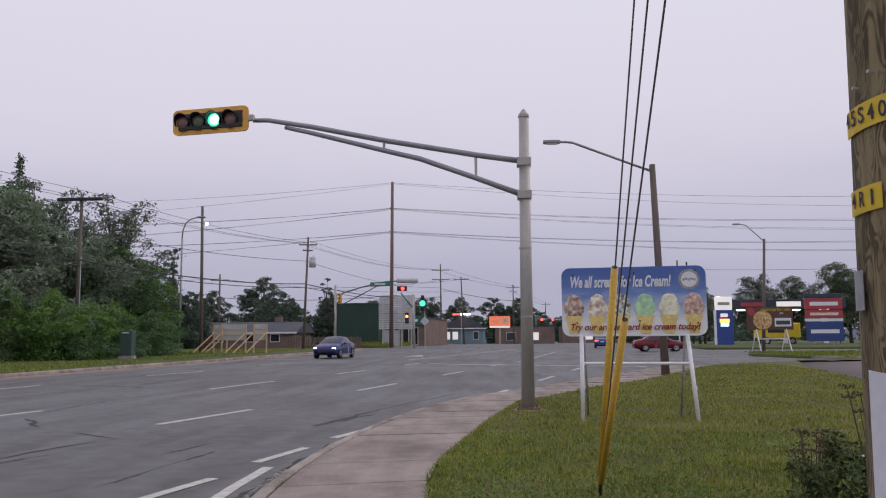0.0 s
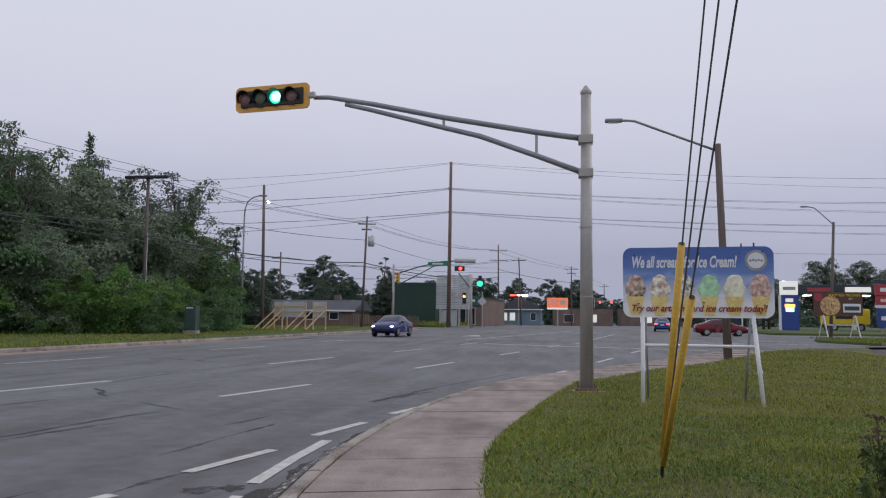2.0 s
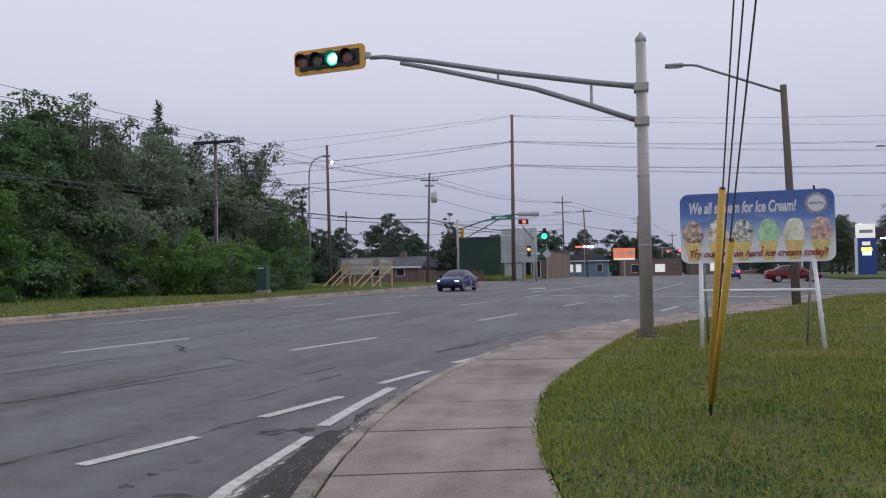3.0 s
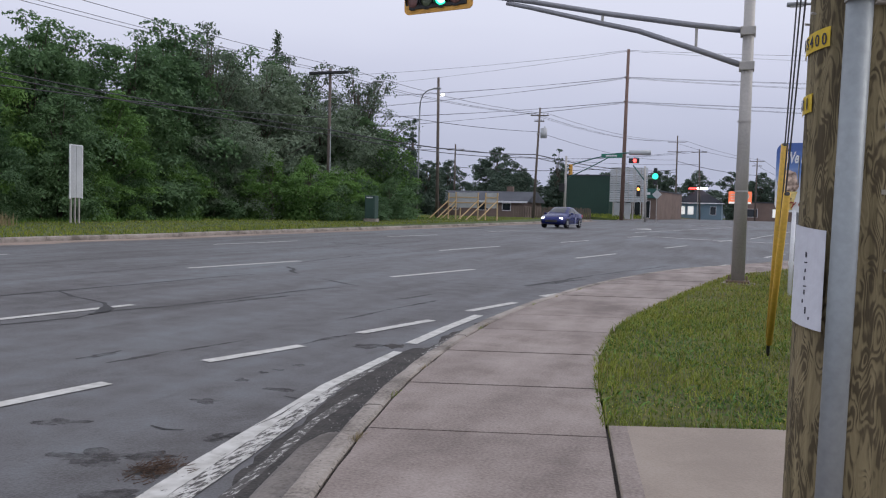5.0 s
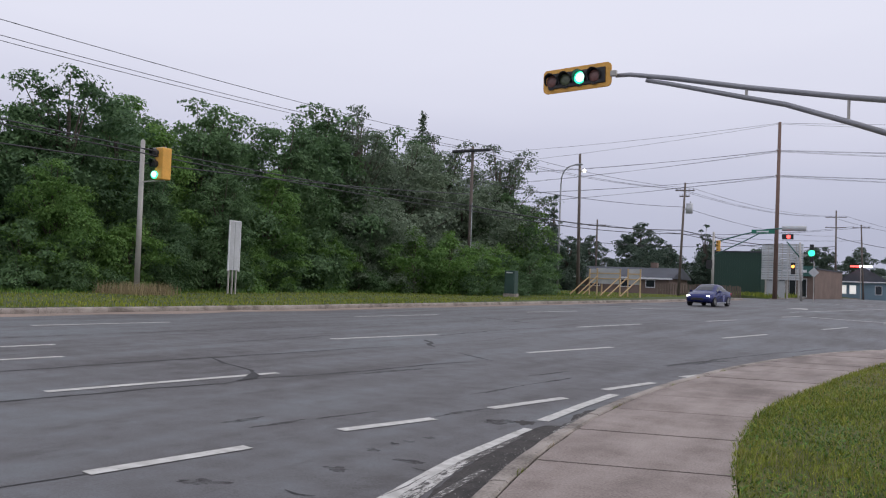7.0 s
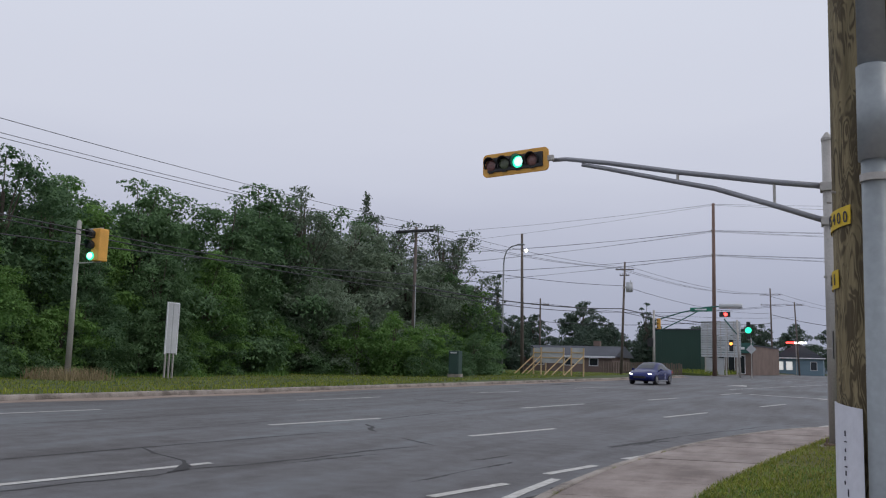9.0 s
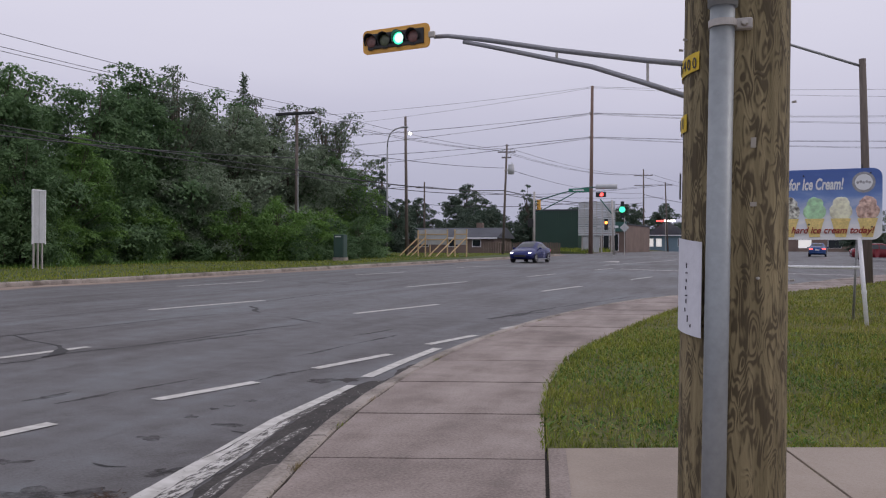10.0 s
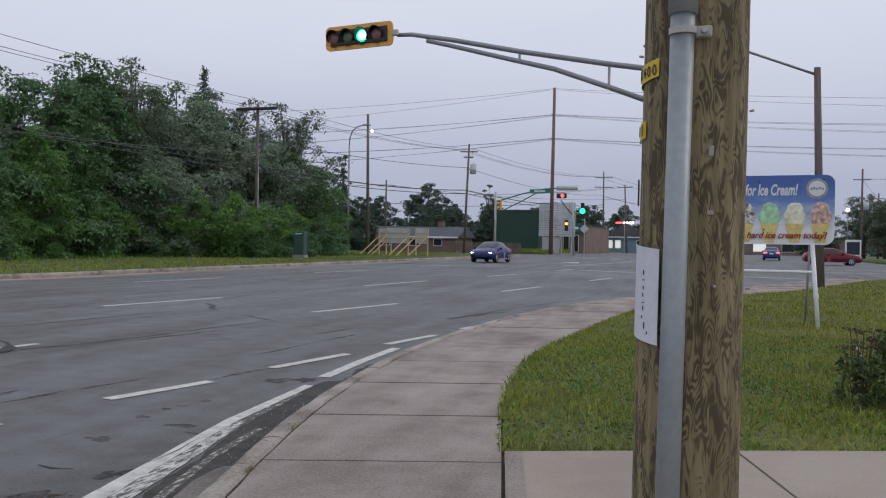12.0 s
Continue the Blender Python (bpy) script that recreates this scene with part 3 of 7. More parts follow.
FAR = [60, 80, 110, 140, 200, 320, 520, 900, 1500]
sheet("ground", [(y, -1500, 1500, 60) for y in [-200, -60, -20, 0, 20, 40] + FAR], "soil", lambda x, y: rise(y) - 0.07, "green turf ground reaching to the far hills", "ground")
sheet("road", [(y, left_kerb(y), max(right_kerb(min(y, 46)), right_kerb(y)) if y < 48 else 20 + (y - 48) * 0.06, 24) for y in steps(-12, 48, 1.0) + [52, 56, 60, 70, 80, 92, 110, 140, 200, 320, 520, 900]], "asphalt", road_z, "grey worn asphalt of a five-lane road with painted lanes", "road")
sheet("side_street", [(y, 8, 140, 40) for y in (47, 56, 66, 74, 84)], "asphalt", lambda x, y: rise(y) - 0.006, "grey asphalt side street joining the main road", "road")
sheet("parking_lot", [(y, curve_at(LOT_EDGE, y), 80, 20) for y in steps(4, 52, 2)], "asphalt_lot", lambda x, y: rise(y) + 0.06, "brownish asphalt parking lot beside the grass", "parking lot", skirt=0.2)
sheet("wheeler_side_road", [(y, -90, left_kerb(y) + 0.4, 20) for y in (94, 98, 104)], "asphalt", lambda x, y: rise(y) + 0.095, "grey asphalt side road beyond the grass verge", "road")
verge = sheet("verge", [(y, -110, left_kerb(y) - 0.28, 60) for y in steps(-12, 92, 2)], "soil", lambda x, y: road_z(-30, y) + 0.13 + 0.06 * min(1, max(0, left_kerb(y) - x) / 4) + 0.04 * noise.noise((x * 0.4, y * 0.4, 0)), "mown green roadside verge in front of the trees", "grass verge")
lawn = sheet("lawn", [(y, turf_edge(y) + 0.01, curve_at(LOT_EDGE, y), 40) for y in steps(4.9, 48, 0.8)], "lawn_turf", lambda x, y: 0.145 + rise(y) + 0.025 * noise.noise((x * 0.7, y * 0.7, 3)) * min(1, (x - turf_edge(y)) * 2), "green lawn with small yellow flowers beside the pavement", "lawn")
island = sheet("grass_island", [(y, 17.5 + abs(y - 60) * 0.3, 70, 20) for y in steps(53.5, 67.5, 2)], "soil", lambda x, y: rise(y) + 0.14, "grass island with a low concrete kerb", "grass island", skirt=0.3)
sheet("station_lawn", [(y, 20.5 + (y - 84) * 0.05, 140, 20) for y in (84, 92, 104, 118)], "soil", lambda x, y: rise(y) + 0.13, "grass strip in front of the petrol station", "lawn", skirt=0.3)
far_verge = sheet("far_verge", [(y, left_kerb(y) - 16, left_kerb(y) - 0.3, 12) for y in (105, 108, 112, 118, 126, 136, 150, 170)], "soil", lambda x, y: rise(y) + 0.14 + 0.25 * min(1, max(0, left_kerb(y) - x - 0.3) / 3), "rough grass verge in front of the warehouse and shops", "grass verge", skirt=0.4)


# ---- kerbs ----
def kerb_stones(name, xs, ys, side, label, lift=0.15, wide=0.165):
    """Kerb stones along x = xs(y); side +1 puts the stone to the right of the line."""
    owner = tagged(thing(name, label, "kerb"), kind="structure")
    for y0, y1 in zip(ys, ys[1:]):
        a, b = Vector((xs(y0), y0)), Vector((xs(y1), y1))
        d = (b - a).normalized()
        nrm = Vector((d.y, -d.x)) * side
        g = d * 0.006
        za, zb = road_z(a.x, y0), road_z(b.x, y1)
        bm = bmesh.new()
        prof = [(0, -0.1), (wide * 0.06, lift * 0.45), (wide * 0.14, lift * 0.75), (wide * 0.26, lift * 0.93), (wide * 0.42, lift), (wide * 0.9, lift + 0.003), (wide, lift - 0.012), (wide, -0.1)]
        jig, rings = random.uniform(-0.006, 0.006), []
        for f in ((0, 0.2, 0.4, 0.6, 0.8, 1) if y0 < 20 and side > 0 else (0, 1)):
            p = (a + g).lerp(b - g, f)
            p.x += (xs(y0 + (y1 - y0) * f) - (a.x + (b.x - a.x) * f)) if 0 < f < 1 else 0
            z = za + (zb - za) * f
            chip = 0.010 * noise.noise((p.x * 9, p.y * 9, 2)) + 0.006 * noise.noise((p.x * 25, p.y * 25, 2))
            rings.append([bm.verts.new((p + nrm * (o + chip * (0.8 if k in (1, 2, 5, 6) else 0.2))).to_3d() + Vector((0, 0, z + h + ((jig + chip * (k in (2, 3))) if h > 0 else 0)))) for k, (o, h) in enumerate(prof)])
        for r0, r1 in zip(rings, rings[1:]):
            for k in range(len(prof) - 1):
                bm.faces.new((r0[k], r0[k + 1], r1[k + 1], r1[k]))
        bm.faces.new(rings[0]), bm.faces.new(rings[-1][::-1])
        bmesh.ops.recalc_face_normals(bm, faces=bm.faces[:])
        part("kerb_stone", bm, "kerb", owner)
    return owner


kerb_stones("kerb_near", right_kerb, steps(-8, 42, 1.0), 1, "worn grey concrete kerb along the pavement", wide=0.165)
kerb_stones("kerb_far", left_kerb, steps(-10, 92, 3.0), -1, "pale concrete kerb along the far verge")
ik = tagged(thing("kerb_island", "low pale concrete kerb of the grass island", "kerb"), kind="structure")
for i in range(26):
    part("kerb_stone", box(19.4 + i * 2.0, 21.38 + i * 2.0, 53.2, 53.5, 0.1, rise(53) + 0.17, 0.02), "kerb", ik)
kf = tagged(thing("kerb_far_verge", "pale concrete kerb along the far rough verge", "kerb"), kind="structure")
for y0 in range(105, 165, 4):
    a, b = Vector((left_kerb(y0), y0)), Vector((left_kerb(y0 + 3.98), y0 + 3.98))
    part("kerb_stone", plate([(a.x - 0.3, a.y), a[:], b[:], (b.x - 0.3, b.y)], rise(y0) - 0.1, rise(y0 + 4) + 0.17), "kerb", kf)


# ---- pavement slabs ----
paving = tagged(thing("pavement", "pinkish grey concrete pavement slabs with open joints", "pavement"), kind="structure")
JOINTS = [-6, -4.6, -3.2, -1.8, -0.5, 0.8, 2.1, 3.35, 4.52, 5.75, 7.13, 8.55, 9.9, 11.4, 12.6, 13.9, 15.2, 16.3, 17.5, 19.0, 20.5, 22.0, 23.5, 25.0, 26.5, 28.0, 29.5, 31.0, 32.5, 34.0, 36.0, 38.0, 40.0]
for y0, y1 in zip(JOINTS, JOINTS[1:]):
    g, ins, out = 0.022 if y0 == 13.9 else 0.012, [], []
    for k in range(6):
        y = y0 + g + (y1 - y0 - 2 * g) * k / 5
        ins.append((right_kerb(y) + 0.165 + 0.03 + 0.012 * noise.noise((y * 6, 7, 0)), y))
        yo = y + 0.38 * min(1, max(0, (y + 8) / 4))
        out.append((turf_edge(yo) - 0.004, yo))
    z = 0.15 + rise(y0) + random.uniform(-0.006, 0.004)
    part("paving_slab", plate(ins + out[::-1], z - 0.12, z), "walk", paving)

bm, prev = bmesh.new(), None
for y in steps(-6, 41, 0.25):
    x, z = right_kerb(y) + 0.165, 0.128 + rise(y) + 0.012 * noise.noise((y * 3, 0, 5))
    pair = [bm.verts.new((x - 0.01, y, z)), bm.verts.new((x + 0.05, y, z))]
    if prev:
        bm.faces.new((prev[0], prev[1], pair[1], pair[0]))
    prev = pair
part("joint_dirt", bm, "dirt", paving, "dark dirt in the joint behind the kerb")

apron = tagged(thing("concrete_apron", "smooth pale concrete slabs behind the lawn", "concrete slab"), kind="structure")
part("apron_slab", plate([(0.53, 5.12), (1.815, 5.60), (2.1, 4.4), (3.4, -3), (2.16, -3)], 0.03, 0.158), "slab", apron)
part("apron_slab", plate([(1.835, 5.607), (5.2, 6.75), (8, 3), (8, -3), (3.42, -3), (2.12, 4.4)], 0.03, 0.156), "slab", apron)
part("joint_dirt", plate([(0.47, 5.10), (0.56, 5.12), (2.19, -3), (2.08, -3)], 0.02, 0.138), "dirt", apron)
part("edging", plate([(0.54, 5.10), (0.63, 5.13), (2.26, -3), (2.17, -3)], 0.1, 0.163), "walk", apron, "trowelled pale concrete edge strip")


# ---- road markings ----
def stripe(name, a, b, w, owner, material="paint", lift=0.006, bend=0.0):
    a, b = Vector(a), Vector(b)
    d = (b - a).normalized()
    nrm = Vector((-d.y, d.x)) * w / 2
    n = max(1, int((b - a).length / 1.5))
    bm = bmesh.new()
    L, R_ = [], []
    for i in range(n + 1):
        p = a.lerp(b, i / n)
        p = p + Vector((-d.y, d.x)) * bend * 4 * (i / n) * (1 - i / n)
        for lst, s_ in ((L, 1), (R_, -1)):
            q = p + nrm * s_
            lst.append(bm.verts.new((q.x, q.y, road_z(q.x, q.y) + lift)))
    for i in range(n):
        bm.faces.new((R_[i], R_[i + 1], L[i + 1], L[i]))
    return part(name, bm, material, owner)


marks = tagged(thing("lane_markings", "white painted lane dashes and edge lines, partly worn", "road marking"), kind="structure")
DASHES = [((-6.53, 5.83), (-6.09, 8.94)), ((-5.2, 15.16), (-4.56, 18.34)), ((-3.51, 25.08), (-2.84, 28.6)), ((-1.75, 34.6), (-1.1, 37.8)), ((0.0, 44.0), (0.6, 47.0)), ((-7.9, -3.6), (-7.45, -0.5)),
          ((-9.12, 14.06), (-8.62, 17.55)), ((-7.9, 25.08), (-7.17, 29.5)), ((-6.1, 35), (-5.5, 38.3)), ((-4.6, 45), (-4.0, 48.3)), ((-12.3, 6.0), (-12.0, 6.1)),
          ((-14.8, 11.2), (-14.55, 14.7)), ((-14.5, 22.4), (-14.0, 26.8)), ((-13.2, 33), (-12.4, 37)), ((-12.0, 44), (-11.3, 48)), ((-15.2, 0.5), (-15.0, 4.0)),
          ((-3.56, 1.6), (-3.47, 3.0)), ((-3.37, 3.95), (-3.17, 5.25)), ((-3.07, 6.3), (-2.77, 7.42)), ((-2.65, 8.43), (-2.35, 9.85)), ((-2.25, 11.0), (-1.98, 12.4)), ((-1.84, 13.55), (-1.55, 14.7)), ((0.12, 22.58), (0.8, 25.55)), ((1.9, 30.4), (2.6, 33.4)), ((3.7, 38.4), (4.4, 41.4))]
for a, b in DASHES:
    if abs(b[1] - a[1]) > 0.5:
        stripe("dash", a, b, 0.15 if a[1] > 12 or a[0] < -8 else 0.13, marks)
stripe("turn_lane_line", (-10.2, -2), (-9.2, 7.95), 0.12, marks)
stripe("turn_lane_line", (-5.3, 54), (2.2, 96), 0.14, marks)
stripe("turn_lane_line", (1.5, 50), (5.5, 78), 0.12, marks)


def ribbon(name, left, right, material, lift=0.0065):
    """A painted band between two edges given as (y, x) tables."""
    ys = steps(left[0][0], left[-1][0], 0.1)
    bm, prev = bmesh.new(), None
    for y in ys:
        xs = [curve_at(tb, y) + 0.006 * noise.noise((y * 7, k * 5, 3)) for k, tb in enumerate((left, right))]
        pair = [bm.verts.new((x, y, road_z(x, y) + lift)) for x in xs]
        if prev:
            bm.faces.new((prev[0], prev[1], pair[1], pair[0]))
        prev = pair
    return part(name, bm, material, marks)


EDGE_L = [(1.0, -0.86), (2.4, -1.14), (3.4, -1.36), (4.0, -1.47), (4.95, -1.61), (5.95, -1.77), (7.6, -1.885)]
EDGE_M = [(1.0, -0.74), (2.4, -1.02), (3.5, -1.25), (4.16, -1.37), (5.0, -1.52), (5.96, -1.67), (7.6, -1.79)]
EDGE_R = [(1.0, -0.62), (2.4, -0.90), (3.5, -1.13), (4.2, -1.25), (5.0, -1.40), (5.96, -1.60), (7.0, -1.70), (7.6, -1.74)]
ribbon("edge_line", EDGE_L, EDGE_M, "line_good")
ribbon("old_edge_line", [(y, x + 0.002) for y, x in EDGE_M[:6]], EDGE_R[:6], "line_half", 0.0055)
ribbon("old_edge_line", [(5.97, -1.66), (7.2, -1.76)], [(5.97, -1.58), (7.2, -1.71)], "line_rest", 0.0055)
ribbon("edge_line", [(8.1, -1.97), (9.4, -2.035), (10.65, -2.06)], [(8.1, -1.84), (9.4, -1.91), (10.65, -1.93)], "line_good")
ribbon("old_edge_line", [(1.2, -0.56), (2.4, -0.80), (3.6, -1.03), (4.2, -1.15), (5.0, -1.33), (5.8, -1.43)], [(1.2, -0.50), (2.4, -0.74), (3.6, -0.965), (4.2, -1.085), (5.0, -1.265), (5.8, -1.365)], "line_rest", 0.0055)
ribbon("old_edge_line", [(7.6, -1.60), (9.0, -1.74), (10.5, -1.80)], [(7.6, -1.54), (9.0, -1.68), (10.5, -1.74)], "line_rest", 0.0055)
stripe("stop_line", (7.6, 42.5), (-3.5, 47.5), 0.35, marks)
stripe("crossing_line", (9.5, 55), (17, 54.0), 0.25, marks)
stripe("crossing_line", (9.5, 61), (18, 59.5), 0.25, marks)
stripe("crossing_line", (-13, 92), (4, 86), 0.3, marks)
stripe("arrow_shaft", (-10.95, 6.6), (-10.75, 8.9), 0.14, marks)
bm = bmesh.new()
bm.faces.new([bm.verts.new((x, y, road_z(x, y) + 0.007)) for x, y in ((-10.75, 7.2), (-10.85, 8.1), (-11.45, 7.9), (-11.5, 7.3))])
part("arrow_head", bm, "paint", marks)
bm = bmesh.new()
bm.faces.new([bm.verts.new((x, y, road_z(x, y) + 0.007)) for x, y in ((-6.6, 62.5), (-5.9, 65.5), (-5.5, 65.4), (-5.2, 62.5))])
part("arrow_head", bm, "paint", marks)


def crack(pts, w, owner, wob=0.04, material="tar", lift=0.003):
    """A wandering dark seam in the asphalt."""
    bm, prev = bmesh.new(), None
    fine = []
    for a, b in zip(pts, pts[1:]):
        k = max(2, int((Vector(b) - Vector(a)).length / 0.15))
        fine += [Vector(a).lerp(Vector(b), i / k) for i in range(k)]
    fine.append(Vector(pts[-1]))
    for i, p in enumerate(fine):
        d = (fine[min(i + 1, len(fine) - 1)] - fine[max(0, i - 1)]).normalized()
        nn = Vector((-d.y, d.x))
        q = p + nn * wob * noise.noise((p.x * 2, p.y * 2, 1.7)) * 2
        ww = 1.25 * w * (0.5 + random.random()) * min(1, 0.3 + min(i, len(fine) - 1 - i) * 0.3)
        pair = [bm.verts.new((*(q + nn * s_ * ww / 2), road_z(q.x, q.y) + lift)) for s_ in (1, -1)]
        if prev:
            bm.faces.new((prev[1], pair[1], pair[0], prev[0]))
        prev = pair
    return part("crack", bm, material, owner)


def blot(c, rx, ry, rz, owner, material="patch", lift=0.002, n=140, seed=0):
    """A stain with a ragged outline on the asphalt."""
    bm, vs = bmesh.new(), []
    for i in range(n):
        a = i * math.tau / n
        k = 0.7 + 0.6 * noise.noise((math.cos(a) * 1.3 + seed, math.sin(a) * 1.3, seed)) + 0.2 * noise.noise((math.cos(a) * 4, math.sin(a) * 4 + seed, seed)) + 0.08 * noise.noise((math.cos(a) * 17, math.sin(a) * 17 + seed, seed))
        x, y = math.cos(a) * rx * k, math.sin(a) * ry * k
        p = (c[0] + x * math.cos(rz) - y * math.sin(rz), c[1] + x * math.sin(rz) + y * math.cos(rz))
        vs.append(bm.verts.new((*p, road_z(*p) + lift)))
    bm.faces.new(vs)
    return part("stain", bm, material, owner)


wear = tagged(thing("road_wear", "dark tar seams, patches and stains in the asphalt", "road wear"), kind="structure")
crack([(-8.4, 4.0), (-8.2, 7.0), (-8.03, 9.1), (-7.94, 9.7), (-7.84, 10.55), (-7.7, 11.7), (-7.6, 12.9), (-7.4, 13.8)], 0.05, wear, 0.02)
crack([(-7.94, 9.6), (-7.35, 9.19), (-6.86, 9.03), (-6.52, 8.87), (-6.14, 8.55)], 0.05, wear, 0.03)
crack([(-6.3, 8.7), (-6.1, 8.5), (-5.95, 8.25), (-5.88, 7.95)], 0.13, wear, 0.02, lift=0.0085)
crack([(-5.88, 8.0), (-5.79, 7.68), (-5.93, 7.22), (-6.03, 6.88), (-6.2, 5.5), (-6.5, 3.5)], 0.035, wear, 0.03)
crack([(-5.9, 8.3), (-5.86, 8.5), (-5.67, 9.13), (-5.48, 10.09), (-5.35, 11.35), (-5.27, 12.1), (-5.09, 12.75)], 0.045, wear, 0.02)
crack([(-5.96, 13.79), (-5.47, 13.46), (-4.91, 13.1)], 0.07, wear, 0.03)
crack([(-7.93, 15.9), (-7.39, 15.15), (-6.9, 14.5)], 0.09, wear, 0.05)
crack([(-8.36, 16.9), (-8.5, 18.2), (-8.58, 20.2), (-8.5, 22.4), (-8.21, 24.1), (-7.6, 27.5), (-6.2, 36)], 0.05, wear, 0.03)
crack([(-9.66, 11.6), (-9.66, 13.67), (-9.72, 15.0)], 0.035, wear, 0.02)
crack([(-12.95, 26.7), (-12.0, 26.6), (-9.7, 25.3)], 0.09, wear, 0.05)
crack([(-12.5, 4), (-12.1, 14), (-11.3, 24), (-9.8, 36)], 0.035, wear)
crack([(-2.13, 4.48), (-2.01, 4.45), (-1.9, 4.49)], 0.022, wear, 0.02)
crack([(-1.62, 4.35), (-1.6, 4.54), (-1.52, 4.66), (-1.45, 4.7)], 0.03, wear, 0.02)
crack([(-1.84, 5.52), (-1.72, 5.5), (-1.64, 5.54)], 0.022, wear, 0.01)
crack([(-1.58, 4.72), (-1.57, 5.05), (-1.62, 5.4)], 0.009, wear, 0.015, lift=0.0085)
crack([(-2.83, 7.5), (-2.79, 7.76), (-2.63, 8.47)], 0.06, wear, 0.02, "patch")
crack([(-2.5, 15.0), (-1.9, 19.0), (-0.6, 24.0)], 0.05, wear, 0.05)
crack([(-4.3, 1.6), (-3.9, 2.5), (-3.63, 2.82), (-3.55, 3.1), (-3.42, 3.55), (-3.36, 3.97)], 0.022, wear, 0.02)
crack([(-1.78, 2.85), (-1.67, 3.08), (-1.56, 3.29), (-1.38, 3.36), (-1.3, 3.42)], 0.018, wear, 0.015)
for c, rx, ry, rz, m_ in (((-1.97, 5.69), 0.2, 0.07, 0.1, "patch"), ((-2.22, 5.14), 0.15, 0.09, 0.2, "patch"), ((-1.98, 3.84), 0.34, 0.17, 0.35, "patch"), ((-1.75, 3.98), 0.16, 0.1, 0.3, "patch"), ((-2.66, 4.28), 0.17, 0.1, 0.4, "patch"), ((-1.64, 4.43), 0.1, 0.1, 0.5, "patch"), ((-1.52, 4.5), 0.08, 0.1, 0.5, "tar"),
                          ((-2.41, 6.16), 0.06, 0.05, 0.4, "tar"), ((-2.37, 6.31), 0.07, 0.05, 0.2, "patch"), ((-2.31, 6.57), 0.09, 0.06, 0.2, "patch"), ((-2.4, 5.84), 0.1, 0.07, 0, "patch"), ((-2.2, 7.78), 0.2, 0.17, 1.0, "patch"), ((-2.0, 7.9), 0.13, 0.17, 0.4, "gutter"), ((-1.5, 3.36), 0.22, 0.14, 0.5, "patch"), ((-1.75, 3.1), 0.3, 0.12, 0.5, "patch"),
                          ((-1.82, 2.45), 0.2, 0.42, -0.1, "patch"), ((-2.02, 2.2), 0.14, 0.3, 0.3, "patch"), ((-3.25, 9.8), 0.05, 0.7, -0.05, "patch"), ((-3.12, 11.3), 0.07, 0.9, -0.1, "patch"), ((-3.5, 12.2), 0.05, 0.8, -0.15, "patch"), ((-3.66, 6.2), 0.06, 0.4, -0.15, "patch"), ((-3.5, 6.95), 0.05, 0.45, -0.2, "patch"), ((-4.0, 6.1), 0.08, 0.3, -0.15, "patch"), ((-2.2, 16.5), 0.2, 1.5, -0.25, "patch"), ((-5.2, 10.5), 0.08, 1.2, -0.2, "patch"),
                          ((-14.6, 49), 0.5, 2.6, -0.15, "tar"), ((-15.6, 56), 0.5, 4.0, -0.1, "tar"), ((-15.1, 66), 0.7, 3.0, -0.1, "tar")):
    blot(c, rx, ry, rz, wear, m_, seed=rx * 7 + c[1])
heap = tagged(thing("gutter_debris", "brown heap of twigs and wet dirt beside the edge line", "debris"), kind="stuff")
rd = random.Random(17)
bm = bmesh.new()
for _ in range(240):
    x, y = rd.gauss(-1.56, 0.055), rd.gauss(3.8, 0.09)
    d, k = rd.random() * math.pi, rd.uniform(0.012, 0.07)
    z = road_z(x, y) + 0.006 + max(0, 0.022 - 0.2 * math.hypot(x + 1.56, y - 3.8)) * rd.random()
    rod((x, y, z), (x + k * math.cos(d), y + k * math.sin(d), z + rd.uniform(-0.002, 0.016)), rd.uniform(0.0012, 0.003), 0.001, 4, bm)
part("twig_litter", bm, "twig", heap)
blot((-1.57, 3.79), 0.15, 0.13, 0.4, heap, "gutter", lift=0.0035, seed=3.3)
GUT = steps(2, 20, 0.1)
bm, prev = bmesh.new(), None
for y in GUT:
    w = 0.24 + 0.12 * noise.noise((y * 1.3, 0, 0)) + 0.05 * noise.noise((y * 5, 2, 0)) + (0.14 if y < 8 else 0)
    pair = [bm.verts.new((right_kerb(y) - o, y, road_z(right_kerb(y), y) + 0.004)) for o in (0.005, w)]
    if prev:
        bm.faces.new((prev[1], prev[0], pair[0], pair[1]))
    prev = pair
part("gutter_grit", bm, "gutter", wear)
rd, bm = random.Random(23), bmesh.new()
for _ in range(900):
    y = rd.uniform(2.5, 12)
    x = right_kerb(y) - abs(rd.gauss(0.02, 0.13))
    r = rd.uniform(0.002, 0.007)
    bmesh.ops.create_cone(bm, cap_ends=False, segments=4, radius1=r, radius2=0, depth=r, matrix=Matrix.Translation((x, y, road_z(x, y) + 0.006 + r / 2)) @ Matrix.Rotation(rd.random() * 3, 4, "Z"))
tagged(part("gravel_scatter", bm, "gravel", wear), kind="stuff")
bm, prev = bmesh.new(), None
for y in steps(-8, 90, 1.0):
    w = 1.0 + 0.45 * noise.noise((y * 0.3, 4, 0))
    pair = [bm.verts.new((left_kerb(y) + o, y, road_z(left_kerb(y) + o, y) + 0.005)) for o in (0.005, w)]
    if prev:
        bm.faces.new((prev[0], prev[1], pair[1], pair[0]))
    prev = pair
part("far_gutter_sand", bm, "sand", wear, "pale sandy dust along the far kerb")
basin = tagged(thing("kerb_inlet", "worn raised concrete hump of the gutter inlet", "gutter inlet"), kind="structure")
